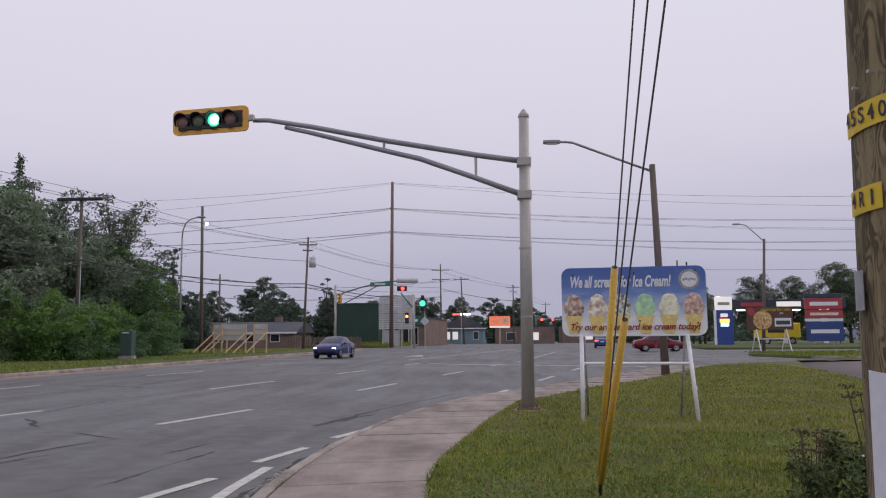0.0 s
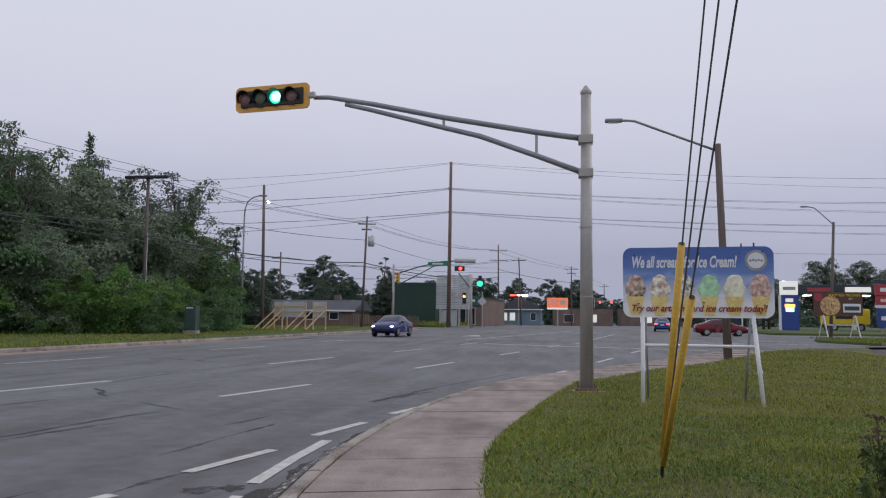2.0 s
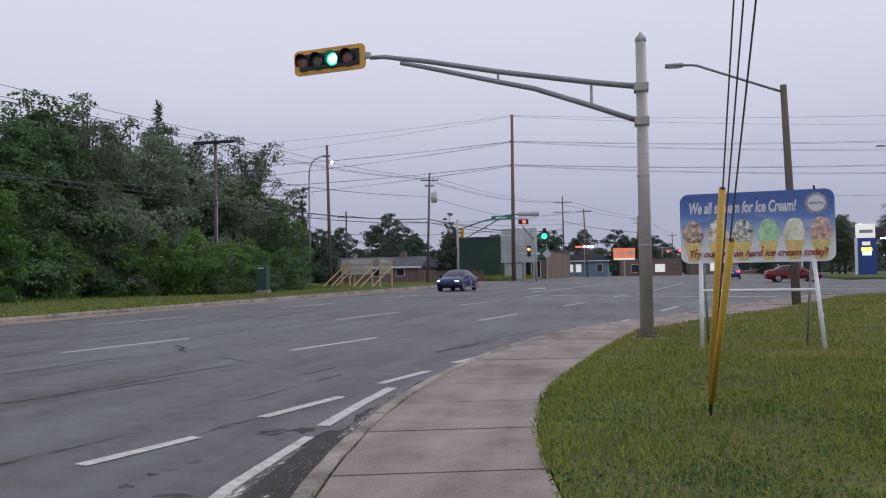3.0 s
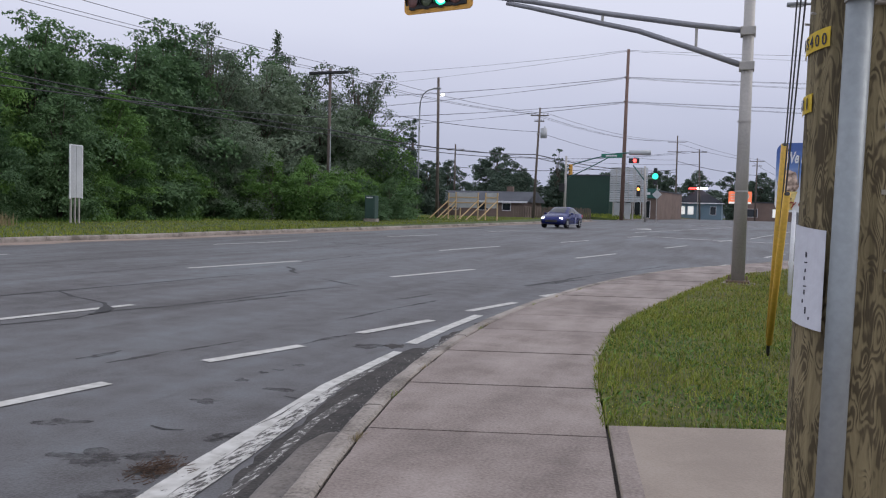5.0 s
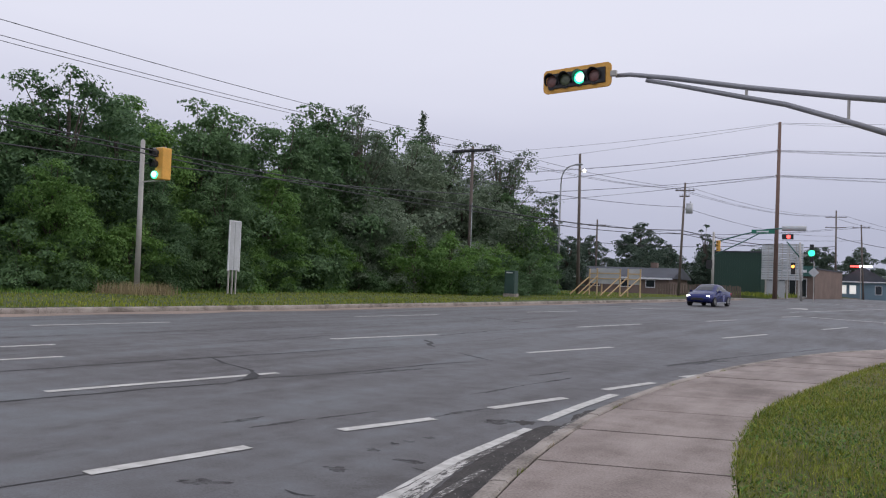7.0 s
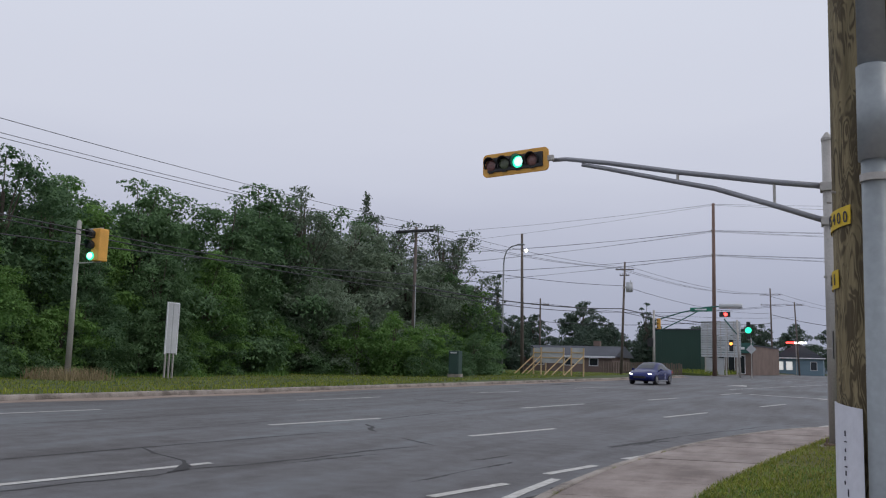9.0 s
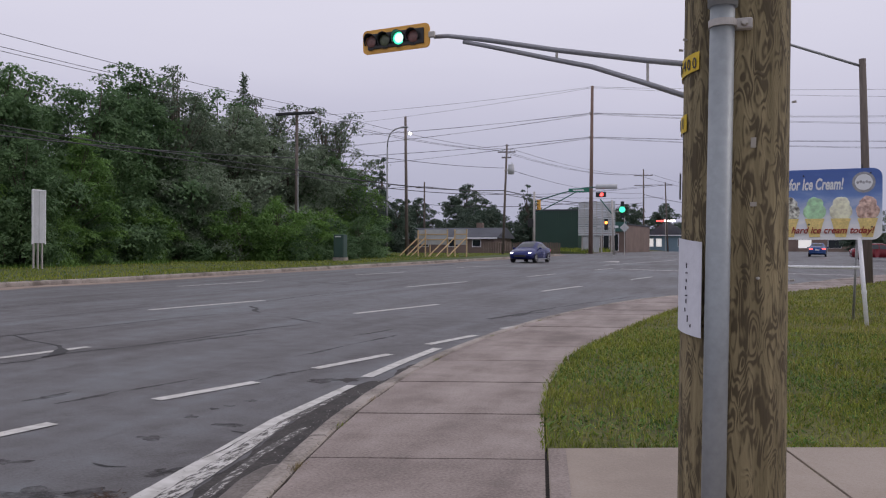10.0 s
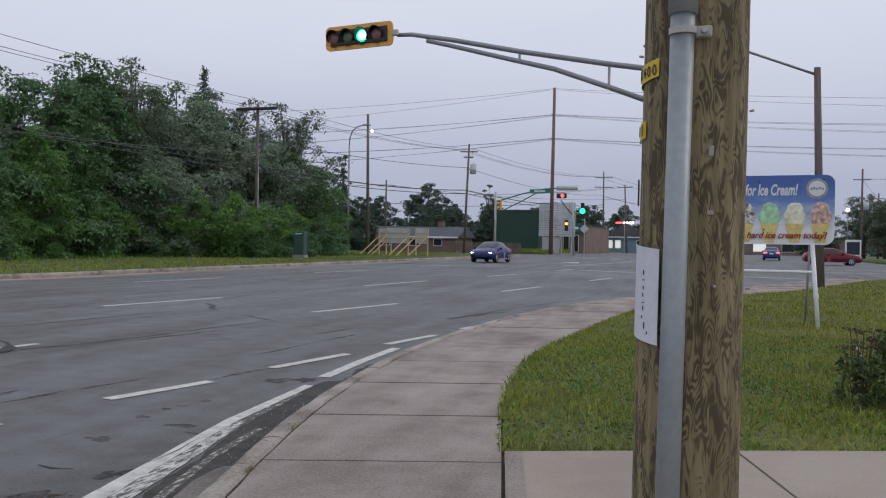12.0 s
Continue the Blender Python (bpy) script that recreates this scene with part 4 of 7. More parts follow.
bm, prev = bmesh.new(), None
for y in steps(0.8, 4.8, 0.1):
    end = math.sqrt(max(0.0, 1 - max(0.0, (y - 4.3) / 0.5) ** 2))
    ring = [bm.verts.new((right_kerb(y) + 0.02 - o * (0.35 + 0.65 * end), y, road_z(right_kerb(y), y) + 0.003 + h * end + 0.006 * noise.noise((y * 4, o * 9, 0)) * end)) for o, h in ((0, 0.075), (0.1, 0.07), (0.17, 0.055), (0.22, 0.025), (0.24, 0.0))]
    if prev:
        for k in range(4):
            bm.faces.new((prev[k], ring[k], ring[k + 1], prev[k + 1]))
    prev = ring
bmesh.ops.recalc_face_normals(bm, faces=bm.faces[:])
soft(part("hump", bm, "hump", basin))


# ---- the traffic signal on its mast ----
def mast():
    t = thing("signal_mast", "grey galvanised steel signal mast with a long double arm", "signal mast", at=(1.126, 16.89, 0.15))
    soft(part("pole", rod((0, 0, 0.05), (0.01, 0, 5.55), 0.125, 0.095, 24), "steel", t))
    bm = rod((0.01, 0, 5.55), (0.01, 0, 5.6), 0.105, 0.105, 24)
    rod((0.01, 0, 5.6), (0.01, 0, 5.71), 0.1, 0.025, 24, bm)
    part("cap", bm, "steel", t)
    part("base_plate", box(-0.21, 0.21, -0.21, 0.21, 0.0, 0.045, 0.008), "rust", t, "rusty grey base plate")
    for x in (-0.16, 0.16):
        for y in (-0.16, 0.16):
            part("bolt", rod((x, y, 0.045), (x, y, 0.12), 0.022, 0.018, 6), "rust", t)
    part("footing", rod((0, 0, -0.25), (0, 0, 0.0), 0.34, 0.34, 28), "kerb", t, "grey concrete footing")
    for z in (1.7, 3.0):
        part("band", rod((0, 0, z), (0, 0, z + 0.03), 0.122, 0.122, 20), "steel", t)
    up = [(-0.1, -0.02, 4.70), (-0.92, -0.02, 4.83), (-2.7, -0.02, 5.16), (-4.1, -0.02, 5.46), (-4.66, -0.02, 5.56), (-5.0, -0.02, 5.62), (-5.3, -0.02, 5.625)]
    lo = [(-0.1, -0.02, 4.06), (-0.92, -0.02, 4.38), (-2.0, -0.02, 4.78), (-2.7, -0.02, 4.96), (-3.6, -0.02, 5.20), (-4.2, -0.02, 5.36), (-4.66, -0.02, 5.47)]
    soft(part("upper_arm", tube(up, 0.058, 12, taper=0.75), "arm_grey", t))
    soft(part("lower_arm", tube(lo, 0.056, 12, taper=0.75), "arm_grey", t))
    part("strut", rod((-0.92, -0.02, 4.40), (-0.92, -0.02, 4.83), 0.026), "steel", t)
    part("strut", rod((-2.7, -0.02, 4.97), (-2.7, -0.02, 5.15), 0.026), "steel", t)
    for z in (4.67, 4.03):
        bm = box(-0.135, 0.135, -0.14, -0.1, z - 0.08, z + 0.08, 0.01)
        box(-0.135, 0.135, 0.1, 0.14, z - 0.08, z + 0.08, 0.01, bm)
        for x in (-0.12, 0.12):
            for dz in (-0.05, 0.05):
                rod((x, -0.16, z + dz), (x, 0.16, z + dz), 0.014, 0.014, 8, bm)
        part("clamp", bm, "steel", t)
    return t


mast()


def hood(c, r, owner, depth=0.22, name="visor"):
    """A cut-away visor round a lens that faces -y."""
    bm, rings = bmesh.new(), []
    for f, rr in ((0, 1.0), (1, 1.02)):
        ring = []
        for k in range(21):
            a = radians(-35 + 250 * k / 20)
            d = depth * f * (0.45 + 0.55 * max(0, math.sin(a)))
            ring.append((bm.verts.new((c[0] + math.cos(a) * r * rr, c[1] - d, c[2] + math.sin(a) * r * rr)), bm.verts.new((c[0] + math.cos(a) * (r - 0.012) * rr, c[1] - d, c[2] + math.sin(a) * (r - 0.012) * rr))))
        rings.append(ring)
    for k in range(20):
        for j in (0, 1):
            bm.faces.new((rings[0][k][j], rings[0][k + 1][j], rings[1][k + 1][j], rings[1][k][j]))
        bm.faces.new((rings[1][k][0], rings[1][k + 1][0], rings[1][k + 1][1], rings[1][k][1]))
    return part(name, bm, "black", owner)


head = thing("traffic_signal", "four-lens horizontal traffic signal with a yellow backplate, green lens lit", "traffic signal", at=(-5.0, 16.78, 5.765), rz=-6)
head.matrix_basis = pose(-5.0, 16.78, 5.765, 0, -1.2, -6)
bm = box(-0.79, 0.79, -0.02, 0.02, -0.255, 0.255, 0.0)
bmesh.ops.bevel(bm, geom=[e for e in bm.edges if abs(e.verts[0].co.y - e.verts[1].co.y) > 0.01], offset=0.1, segments=5, profile=0.5, affect="EDGES")
part("backplate", bm, "yellow", head, "yellow backplate with rounded corners")
part("housing", box(-0.67, 0.67, -0.05, 0.16, -0.165, 0.165, 0.015), "black", head)
for i, (x, m_) in enumerate(((-0.57, "lens_red"), (-0.24, "lens_amber"), (0.09, "go"), (0.43, "lens_red"))):
    bm = bmesh.new()
    bmesh.ops.create_uvsphere(bm, u_segments=24, v_segments=12, radius=1, matrix=Matrix.LocRotScale((x, -0.05, 0), None, (0.132, 0.035, 0.132)))
    lens = soft(part("lens", bm, m_, head, "lit green lens" if m_ == "go" else ""))
    if m_ == "go":
        bm = bmesh.new()
        bmesh.ops.create_uvsphere(bm, u_segments=24, v_segments=12, radius=1, matrix=Matrix.LocRotScale((x + 0.01, -0.058, 0), None, (0.112, 0.035, 0.112)))
        soft(part("lens_glow", bm, "go_core", lens))
    hood((x, -0.05, 0), 0.15, head, 0.15)
    bm = bmesh.new()
    for k in (-0.04, 0, 0.04):
        box(x + k - 0.012, x + k + 0.012, -0.07, -0.045, -0.19, -0.16, 0, bm)
    part("hinge", bm, "black", head)
part("bracket", box(0.77, 0.9, -0.035, 0.06, -0.06, 0.06, 0.015), "steel", head)


# ---- street lamp by the pavement ----
def lamp_on(name, label, base, top, tip, pole_r, wood, neck=None, lit=False, cat="street lamp"):
    t = thing(name, label, cat, at=base)
    b = Vector(base)
    top, tip = Vector(top) - b, Vector(tip) - b
    soft(part("pole", rod((0, 0, -0.3), top, pole_r, pole_r * 0.72, 16), wood, t))
    d = (tip - top)
    n1 = Vector(neck) - b if neck else top + d * 0.75
    soft(part("arm", tube([top - Vector((0, 0, 0.25)), n1 - Vector((0, 0, 0.02)), n1.lerp(tip, 0.4), tip], 0.045, 8), "lampgrey", t))
    u = Vector((d.x, d.y, 0)).normalized()
    bm = bmesh.new()
    c = tip + u * 0.2
    bmesh.ops.create_cube(bm, size=1, matrix=Matrix.Translation(c) @ Matrix.Rotation(math.atan2(u.y, u.x), 4, "Z") @ Matrix.Diagonal((0.62, 0.27, 0.12, 1)))
    bmesh.ops.bevel(bm, geom=bm.edges[:], offset=0.04, segments=2, profile=0.5, affect="EDGES")
    hd = part("lamp_head", bm, "lampgrey", t)
    part("diffuser", box(c.x - 0.2, c.x + 0.2, c.y - 0.1, c.y + 0.1, c.z - 0.08, c.z - 0.055, 0.01), "glow" if lit else "white", hd)
    return t


lamp_on("street_lamp", "dark wooden lamp pole with a long grey arm on the lawn", (6.35, 31.0, 0.2), (6.13, 31.0, 7.7), (2.75, 31.0, 8.62), 0.15, "oldpole", (3.3, 31.0, 8.6))
lamp_on("street_lamp", "wooden lamp pole with a curved grey arm at the island", (23.4, 76, 0.3), (23.93, 76, 10.3), (21.75, 76, 11.65), 0.15, "oldpole", (22.4, 76, 11.55))


# ---- ice cream sign ----
def cream_sign():
    t = thing("advertising_sign", "blue ice cream advertising board on white tubular legs", "advertising board", at=(2.79, 14.85, 0.0), rz=-7)
    w, z0, z1 = 1.145, 1.48, 2.60
    bm = box(-w, w, -0.012, 0.012, z0, z1)
    bmesh.ops.bevel(bm, geom=[e for e in bm.edges if abs(e.verts[0].co.y - e.verts[1].co.y) > 0.01], offset=0.14, segments=8, profile=0.5, affect="EDGES")
    board = part("board", bm, "sign_sky", t, "blue printed board with rounded corners")
    letters("We all scream for Ice Cream!", "letter", board, 1.60, 0.19, pose(-0.21, -0.018, 2.355, 90), 0.22, bold=0.03)
    letters("Try our artisan hard ice cream today!", "maroon", board, 2.04, 0.14, pose(0.0, -0.036, 1.625, 90), 0.3, bold=0.018)
    for i, m_ in enumerate(("choc", "berry", "cookie", "mint", "vanilla", "cherry")):
        x = -0.95 + 0.378 * i
        bm = bmesh.new()
        bmesh.ops.create_uvsphere(bm, u_segments=20, v_segments=12, radius=1, matrix=Matrix.LocRotScale((x, -0.014, 1.93), None, (0.165, 0.012, 0.15)))
        bmesh.ops.create_uvsphere(bm, u_segments=20, v_segments=12, radius=1, matrix=Matrix.LocRotScale((x + 0.005, -0.016, 2.04), None, (0.125, 0.012, 0.12)))
        for v in bm.verts:
            k = 1 + 0.09 * noise.noise((v.co.x * 16, i, v.co.z * 16))
            v.co.x, v.co.z = x + (v.co.x - x) * k, 1.96 + (v.co.z - 1.96) * k
        soft(part("scoop_print", bm, m_, board))
        bm = bmesh.new()
        pts = [(x - 0.145, 1.815), (x + 0.145, 1.815), (x + 0.115, 1.72), (x + 0.075, 1.52), (x - 0.075, 1.52), (x - 0.115, 1.72)]
        fr = [bm.verts.new((a, -0.024, b)) for a, b in pts]
        bk = [bm.verts.new((a, -0.0165, b)) for a, b in pts]
        bm.faces.new(fr)
        for k in range(6):
            bm.faces.new((fr[k], bk[k], bk[(k + 1) % 6], fr[(k + 1) % 6]))
        bmesh.ops.recalc_face_normals(bm, faces=bm.faces[:])
        part("cone_print", bm, "cone", board)
    part("badge_ring", disc((0.885, -0.016, 2.38), 0.165, depth=0.006), "ring", board)
    badge = part("badge", disc((0.885, -0.0205, 2.38), 0.125, depth=0.004), "letter", board, "round white badge with a plain mark")
    bm = bmesh.new()
    for k in range(5):
        disc((0.80 + 0.042 * k, -0.024, 2.375 + (0.012 if k % 2 else 0)), 0.021, depth=0.003, seg=10, bm=bm)
    part("badge_mark", bm, "ring", badge)
    for x, z in ((-0.96, 2.48), (0.02, 2.5), (0.98, 2.52), (-0.9, 1.70), (0.1, 1.72), (1.0, 1.68)):
        part("screw", disc((x, -0.03, z), 0.014, depth=0.01, seg=10), "black", board)
    for a, b in (((-0.84, 0.0, 1.5), (-0.84, -0.28, 0.1)), ((0.83, 0.0, 1.5), (0.93, -0.28, 0.1))):
        leg = soft(part("leg", rod(a, b, 0.033, 0.033, 12), "white", t, "white tubular leg"))
        m_ = Vector(a).lerp(Vector(b), 0.62)
        part("collar", rod(m_, m_ + Vector((0, 0, 0.06)), 0.04, 0.04, 12), "white", leg)
    for a, b in (((-0.8, 0.06, 1.55), (-0.78, 0.9, 0.1)), ((0.8, 0.06, 1.55), (0.76, 0.9, 0.1))):
        soft(part("rear_leg", rod(a, b, 0.02, 0.02, 8), "ring", t))
    part("crossbar", rod((-0.85, 0.03, 1.04), (0.87, 0.03, 1.04), 0.024, 0.024, 10), "white", t)
    part("hook", rod((0.86, 0.02, 2.58), (0.86, 0.02, 2.66), 0.013, 0.013, 8), "black", t)
    return t


cream_sign()

# ---- wooden pole beside the camera ----
wood_pole = thing("utility_pole", "tall treated wooden utility pole with mottled grain beside the concrete slab", "utility pole", at=(1.494, 2.83, 0.0))
bm, rings, SEG = bmesh.new(), [], 40
for i in range(90):
    z = -0.3 + 11.5 * (i / 89) ** 1.6
    r0 = 0.147 - 0.0032 * z
    ring = []
    for k in range(SEG):
        a = k * math.tau / SEG
        rr = r0 * (1 + 0.02 * noise.noise((math.cos(a) * 1.2, math.sin(a) * 1.2, z * 0.5)) + 0.008 * noise.noise((math.cos(a) * 6, math.sin(a) * 6, z * 1.2)))
        ring.append(bm.verts.new((rr * math.cos(a) + 0.008 * (z - 1.3), rr * math.sin(a), z)))
    rings.append(ring)
for a, b in zip(rings, rings[1:]):
    for k in range(SEG):
        bm.faces.new((a[k], a[(k + 1) % SEG], b[(k + 1) % SEG], b[k]))
bm.faces.new(rings[-1])
soft(part("shaft", bm, "treated", wood_pole))


def lean(z):
    return 0.008 * (z - 1.3)


conduit = part("conduit", rod((-0.062, -0.172, 0.05), (-0.034, -0.168, 1.985), 0.0315, 0.0315, 28), "zinc", wood_pole, "dull grey metal conduit strapped to the pole")
soft(conduit)
soft(part("coupling", rod((-0.034, -0.168, 1.955), (-0.031, -0.168, 2.2), 0.0385, 0.0385, 28), "zinc", conduit))
soft(part("upper_conduit", rod((-0.031, -0.168, 2.2), (0.015, -0.16, 6.5), 0.034, 0.034, 24), "zinc", conduit))
for z in (1.90, 0.45):
    cx = -0.062 + 0.0145 * z
    bm = rod((cx, -0.17, z), (cx, -0.17, z + 0.018), 0.036, 0.036, 28)
    box(cx + 0.03, cx + 0.075, -0.16, -0.13, z - 0.004, z + 0.026, 0.005, bm)
    strap = part("strap", bm, "steel", conduit)
    part("bolt", rod((cx + 0.055, -0.18, z + 0.011), (cx + 0.055, -0.14, z + 0.011), 0.009, 0.009, 6), "steel", strap)


def wrapped(name, z0, z1, a0, a1, material, off=0.003, curl=0.0, parent=wood_pole, label="", tilt=0.0):
    """A sheet bent round the pole between two angles (degrees)."""
    bm, cols, n = bmesh.new(), [], 14
    for i in range(n + 1):
        f = i / n
        a = radians(a0 + (a1 - a0) * f)
        col = []
        for j in range(7):
            z = z0 + (z1 - z0) * j / 6 + tilt * (f - 0.5)
            r = 0.149 - 0.0032 * z + off + curl * f * f
            col.append([bm.verts.new((rr * math.cos(a) + lean(z), rr * math.sin(a), z)) for rr in (r, r - 0.0015)])
        cols.append(col)
    for c0, c1 in zip(cols, cols[1:]):
        for j in range(6):
            for s_ in (0, 1):
                bm.faces.new((c0[j][s_], c1[j][s_], c1[j + 1][s_], c0[j + 1][s_]))
    bmesh.ops.recalc_face_normals(bm, faces=bm.faces[:])
    return part(name, bm, material, parent, label)


tag_hi = wrapped("number_tag", 1.80, 1.85, 168, 228, "tag", 0.004, label="small yellow number tag", tilt=0.014)
tag_lo = wrapped("number_tag", 1.642, 1.69, 170, 208, "tag", 0.004, label="small yellow number tag", tilt=0.006)


def round_letters(text, z, a0, step, h, owner):
    for i, ch in enumerate(text):
        a = radians(a0 + step * i)
        r = 0.149 - 0.0032 * z + 0.0062
        m = Matrix.Translation((r * math.cos(a) + lean(z), r * math.sin(a), z)) @ Matrix.Rotation(a + math.pi / 2, 4, "Z") @ Matrix.Rotation(math.pi / 2, 4, "X")
        letters(ch, "ink", owner, h * (0.16 if ch == "1" else 0.5), h, m, depth=0.0005)


round_letters("45S400", 1.825, 174, 9.6, 0.03, tag_hi)
round_letters("4R1", 1.666, 178, 11, 0.029, tag_lo)
wrapped("metal_clip", 1.46, 1.535, 170, 186, "ring", 0.006)
notice = wrapped("paper_notice", 1.085, 1.343, 186, 240, "paper", 0.005, 0.02, label="white paper notice curling at one edge, with faint writing", tilt=-0.014)
for k, (z, a, h) in enumerate(((1.265, 217, 0.014), (1.25, 216, 0.003), (1.226, 217, 0.009), (1.205, 216, 0.01), (1.188, 216, 0.003), (1.168, 217, 0.012), (1.145, 215, 0.01), (1.118, 220, 0.018), (1.104, 225, 0.008))):
    wrapped("writing_bar", z, z + h, a, a + (1.2 if h > 0.006 else 4), "ink", 0.0075 + 0.02 * ((a - 186) / 54) ** 2, 0, notice)
wrapped("tape_scrap", 1.585, 1.612, 284, 289, "tape", 0.002, 0.003)
wrapped("tape_scrap", 1.43, 1.442, 284, 290, "tape", 0.002, 0.004)
for z, a in ((1.90, 205), (1.24, 292), (1.72, 352), (1.232, 352), (1.88, 190)):
    r = 0.145
    c = Vector((r * math.cos(radians(a)) + lean(z), r * math.sin(radians(a)), z))
    part("nail", rod(c, c + Vector((math.cos(radians(a)), math.sin(radians(a)), 0.1)) * 0.012, 0.003, 0.0035, 8), "steel", wood_pole)

# guy wires with yellow guards
guys = thing("guy_wires", "steel guy wires with yellow plastic guards anchored in the lawn", "guy wire")
B = Vector((1.45, 8.33, 0.16))
for k, (z, dx) in enumerate(((7.95, 0.0), (6.41, 0.02), (5.21, 0.045))):
    top = Vector((1.485 + 0.008 * z, 2.95, z))
    part("strand", rod(B + Vector((dx * 0.3, 0, 0)), top, 0.006, 0.006, 6), "strand", guys)
for z, s0, s1, dx in ((8.1, 0.02, 0.222, 0.0), (5.2, 0.02, 0.275, 0.02)):
    top = Vector((1.485 + 0.008 * z, 2.95, z))
    p0, p1 = B.lerp(top, s0) + Vector((dx * 0.3, 0, 0)), B.lerp(top, s1) + Vector((dx, 0, 0))
    g_ = soft(part("guard", rod(p0, p1, 0.026, 0.026, 16), "guard", guys, "yellow plastic guy guard"))
    part("guard_mouth", rod(p1, p1 + (p1 - p0).normalized() * 0.004, 0.02, 0.02, 14), "black", g_)
part("anchor_rod", rod(B - Vector((0, 0, 0.1)), B.lerp(Vector((1.5, 2.95, 6.5)), 0.03), 0.014, 0.014, 8), "black", guys)


# ---- far side of the road ----
def verge_z(x, y):
    return road_z(-30, y) + 0.16


def drop_pole(name, label, x, y, top, r, lean_x=0.0, material="oldpole", arms=(), category="utility pole"):
    """A wooden pole with crossarms given as (height, half width, turn in degrees)."""
    z = verge_z(x, y) if x < 0 else rise(y) + 0.1
    t = thing(name, label, category, at=(x, y, z))
    soft(part("pole", rod((0, 0, -0.4), (lean_x, 0, top - z), r, r * 0.65, 14), material, t))
    for h, w, a in arms:
        d = Vector((math.cos(radians(a)), math.sin(radians(a)), 0)) * w
        c = Vector((lean_x * (h - z) / (top - z), 0, h - z))
        u = d.normalized()
        bm = bmesh.new()
        bmesh.ops.create_cube(bm, size=1, matrix=Matrix.Translation(c + Vector((-u.y, u.x, 0)) * 0.12) @ Matrix.Rotation(radians(a), 4, "Z") @ Matrix.Diagonal((2 * w, 0.09, 0.11, 1)))
        arm = part("crossarm", bm, material, t)
        for k in (-0.9, -0.45, 0.45, 0.9):
            part("insulator", rod(c + d * k + Vector((0, 0, 0.05)), c + d * k + Vector((0, 0, 0.2)), 0.04, 0.03, 8), "lampgrey", arm)
    return t


tall = drop_pole("transmission_pole", "very tall reddish wooden transmission pole beyond the side road", -13.3, 105, 21.8, 0.27, 0.15, "redpole", arms=((18.4, 0.5, 80), (15.4, 0.5, 80)))
crossed = drop_pole("utility_pole", "wooden utility pole with a heavy dark crossarm among the bushes", -26.2, 52, 11.0, 0.15, arms=((10.75, 1.45, 5),))
part("equipment_bar", box(-1.5, 1.5, -0.35, -0.1, 10.55 - crossed.location.z, 10.75 - crossed.location.z, 0.04), "black", crossed, "dark bar of hardware under the crossarm")
soft(part("lamp_arm", tube([(0, 0, 7.9 - 0.4), (1.4, 0, 8.3), (2.6, 0, 9.25), (3.4, 0, 9.5)], 0.035, 8), "lampgrey", crossed))
part("lamp_head", box(3.3, 4.0, -0.14, 0.14, 9.43, 9.55, 0.04), "lampgrey", crossed)
for dx in (-4.2, -2.6):
    part("guy_strand", rod((0, 0, 8.2), (dx, -1.5, 1.2), 0.012, 0.012, 5), "strand", crossed)
part("conduit", rod((0.15, -0.05, -0.2), (0.13, -0.05, 6.5), 0.03, 0.03, 8), "siding_grey", crossed, "pale conduit up the pole")
drop_pole("utility_pole", "dark wooden utility pole with one transformer and a crossarm", -19.9, 86, 12.4, 0.15, 0.42, arms=((11.6, 0.95, 8), (11.0, 0.5, 8)))
tr = thing("transformer", "pale grey pole-mounted transformer can with wires", "transformer", at=(-18.95, 85.7, 9.2))
soft(part("can", rod((0, 0, 0), (0, 0, 0.95), 0.34, 0.34, 18), "board_grey", tr))
part("lid", rod((0, 0, 0.95), (0, 0, 1.03), 0.36, 0.28, 18), "board_grey", tr)
part("bushing", rod((0.1, 0, 1.0), (0.1, 0, 1.25), 0.05, 0.03, 8), "lampgrey", tr)
part("hanger", box(-0.75, -0.25, -0.05, 0.05, 0.4, 0.5), "steel", tr)
drop_pole("utility_pole", "wooden utility pole in front of the trees on the verge", -30.1, 15.5, 6.2, 0.14)
drop_pole("utility_pole", "wooden utility pole with two crossarms beside the shops", -10.3, 150, 15.4, 0.17, -0.1, arms=((14.3, 1.6, 5), (12.6, 1.6, 5)))
drop_pole("utility_pole", "leaning wooden utility pole beside the shops", -6.3, 152, 13.2, 0.16, -0.5, arms=((12.7, 1.3, 10),))
drop_pole("utility_pole", "wooden utility pole standing far down the road", 3.0, 178, 13.4, 0.17, arms=((12.8, 1.4, 10), (11.9, 0.9, 10)))
drop_pole("utility_pole", "wooden utility pole standing far down the road", 13.5, 250, 13.0, 0.18, arms=((12.3, 1.4, 10),))
drop_pole("utility_pole", "wooden utility pole behind the brick house", -36.5, 108, 10.5, 0.15, arms=((9.7, 1.2, 10),))
drop_pole("utility_pole", "wooden utility pole with crossarm and transformer beside the petrol station trees", 27.1, 128, 13.4, 0.18, arms=((11.9, 1.2, 5),))
tk = thing("transformer", "pale grey pole-mounted transformer can with wires", "transformer", at=(27.55, 127.6, 7.6))
soft(part("can", rod((0, 0, 0), (0, 0, 1.1), 0.36, 0.36, 16), "board_grey", tk))
part("lid", rod((0, 0, 1.1), (0, 0, 1.18), 0.38, 0.3, 16), "board_grey", tk)
drop_pole("utility_pole", "wooden utility pole behind the trees of the side street", 34, 150, 11.5, 0.16, arms=((10.6, 0.9, 5),))
dp = drop_pole("utility_pole", "bare wooden pole carrying a lit lamp on the verge", -25.5, 72, 13.5, 0.17, -0.2)
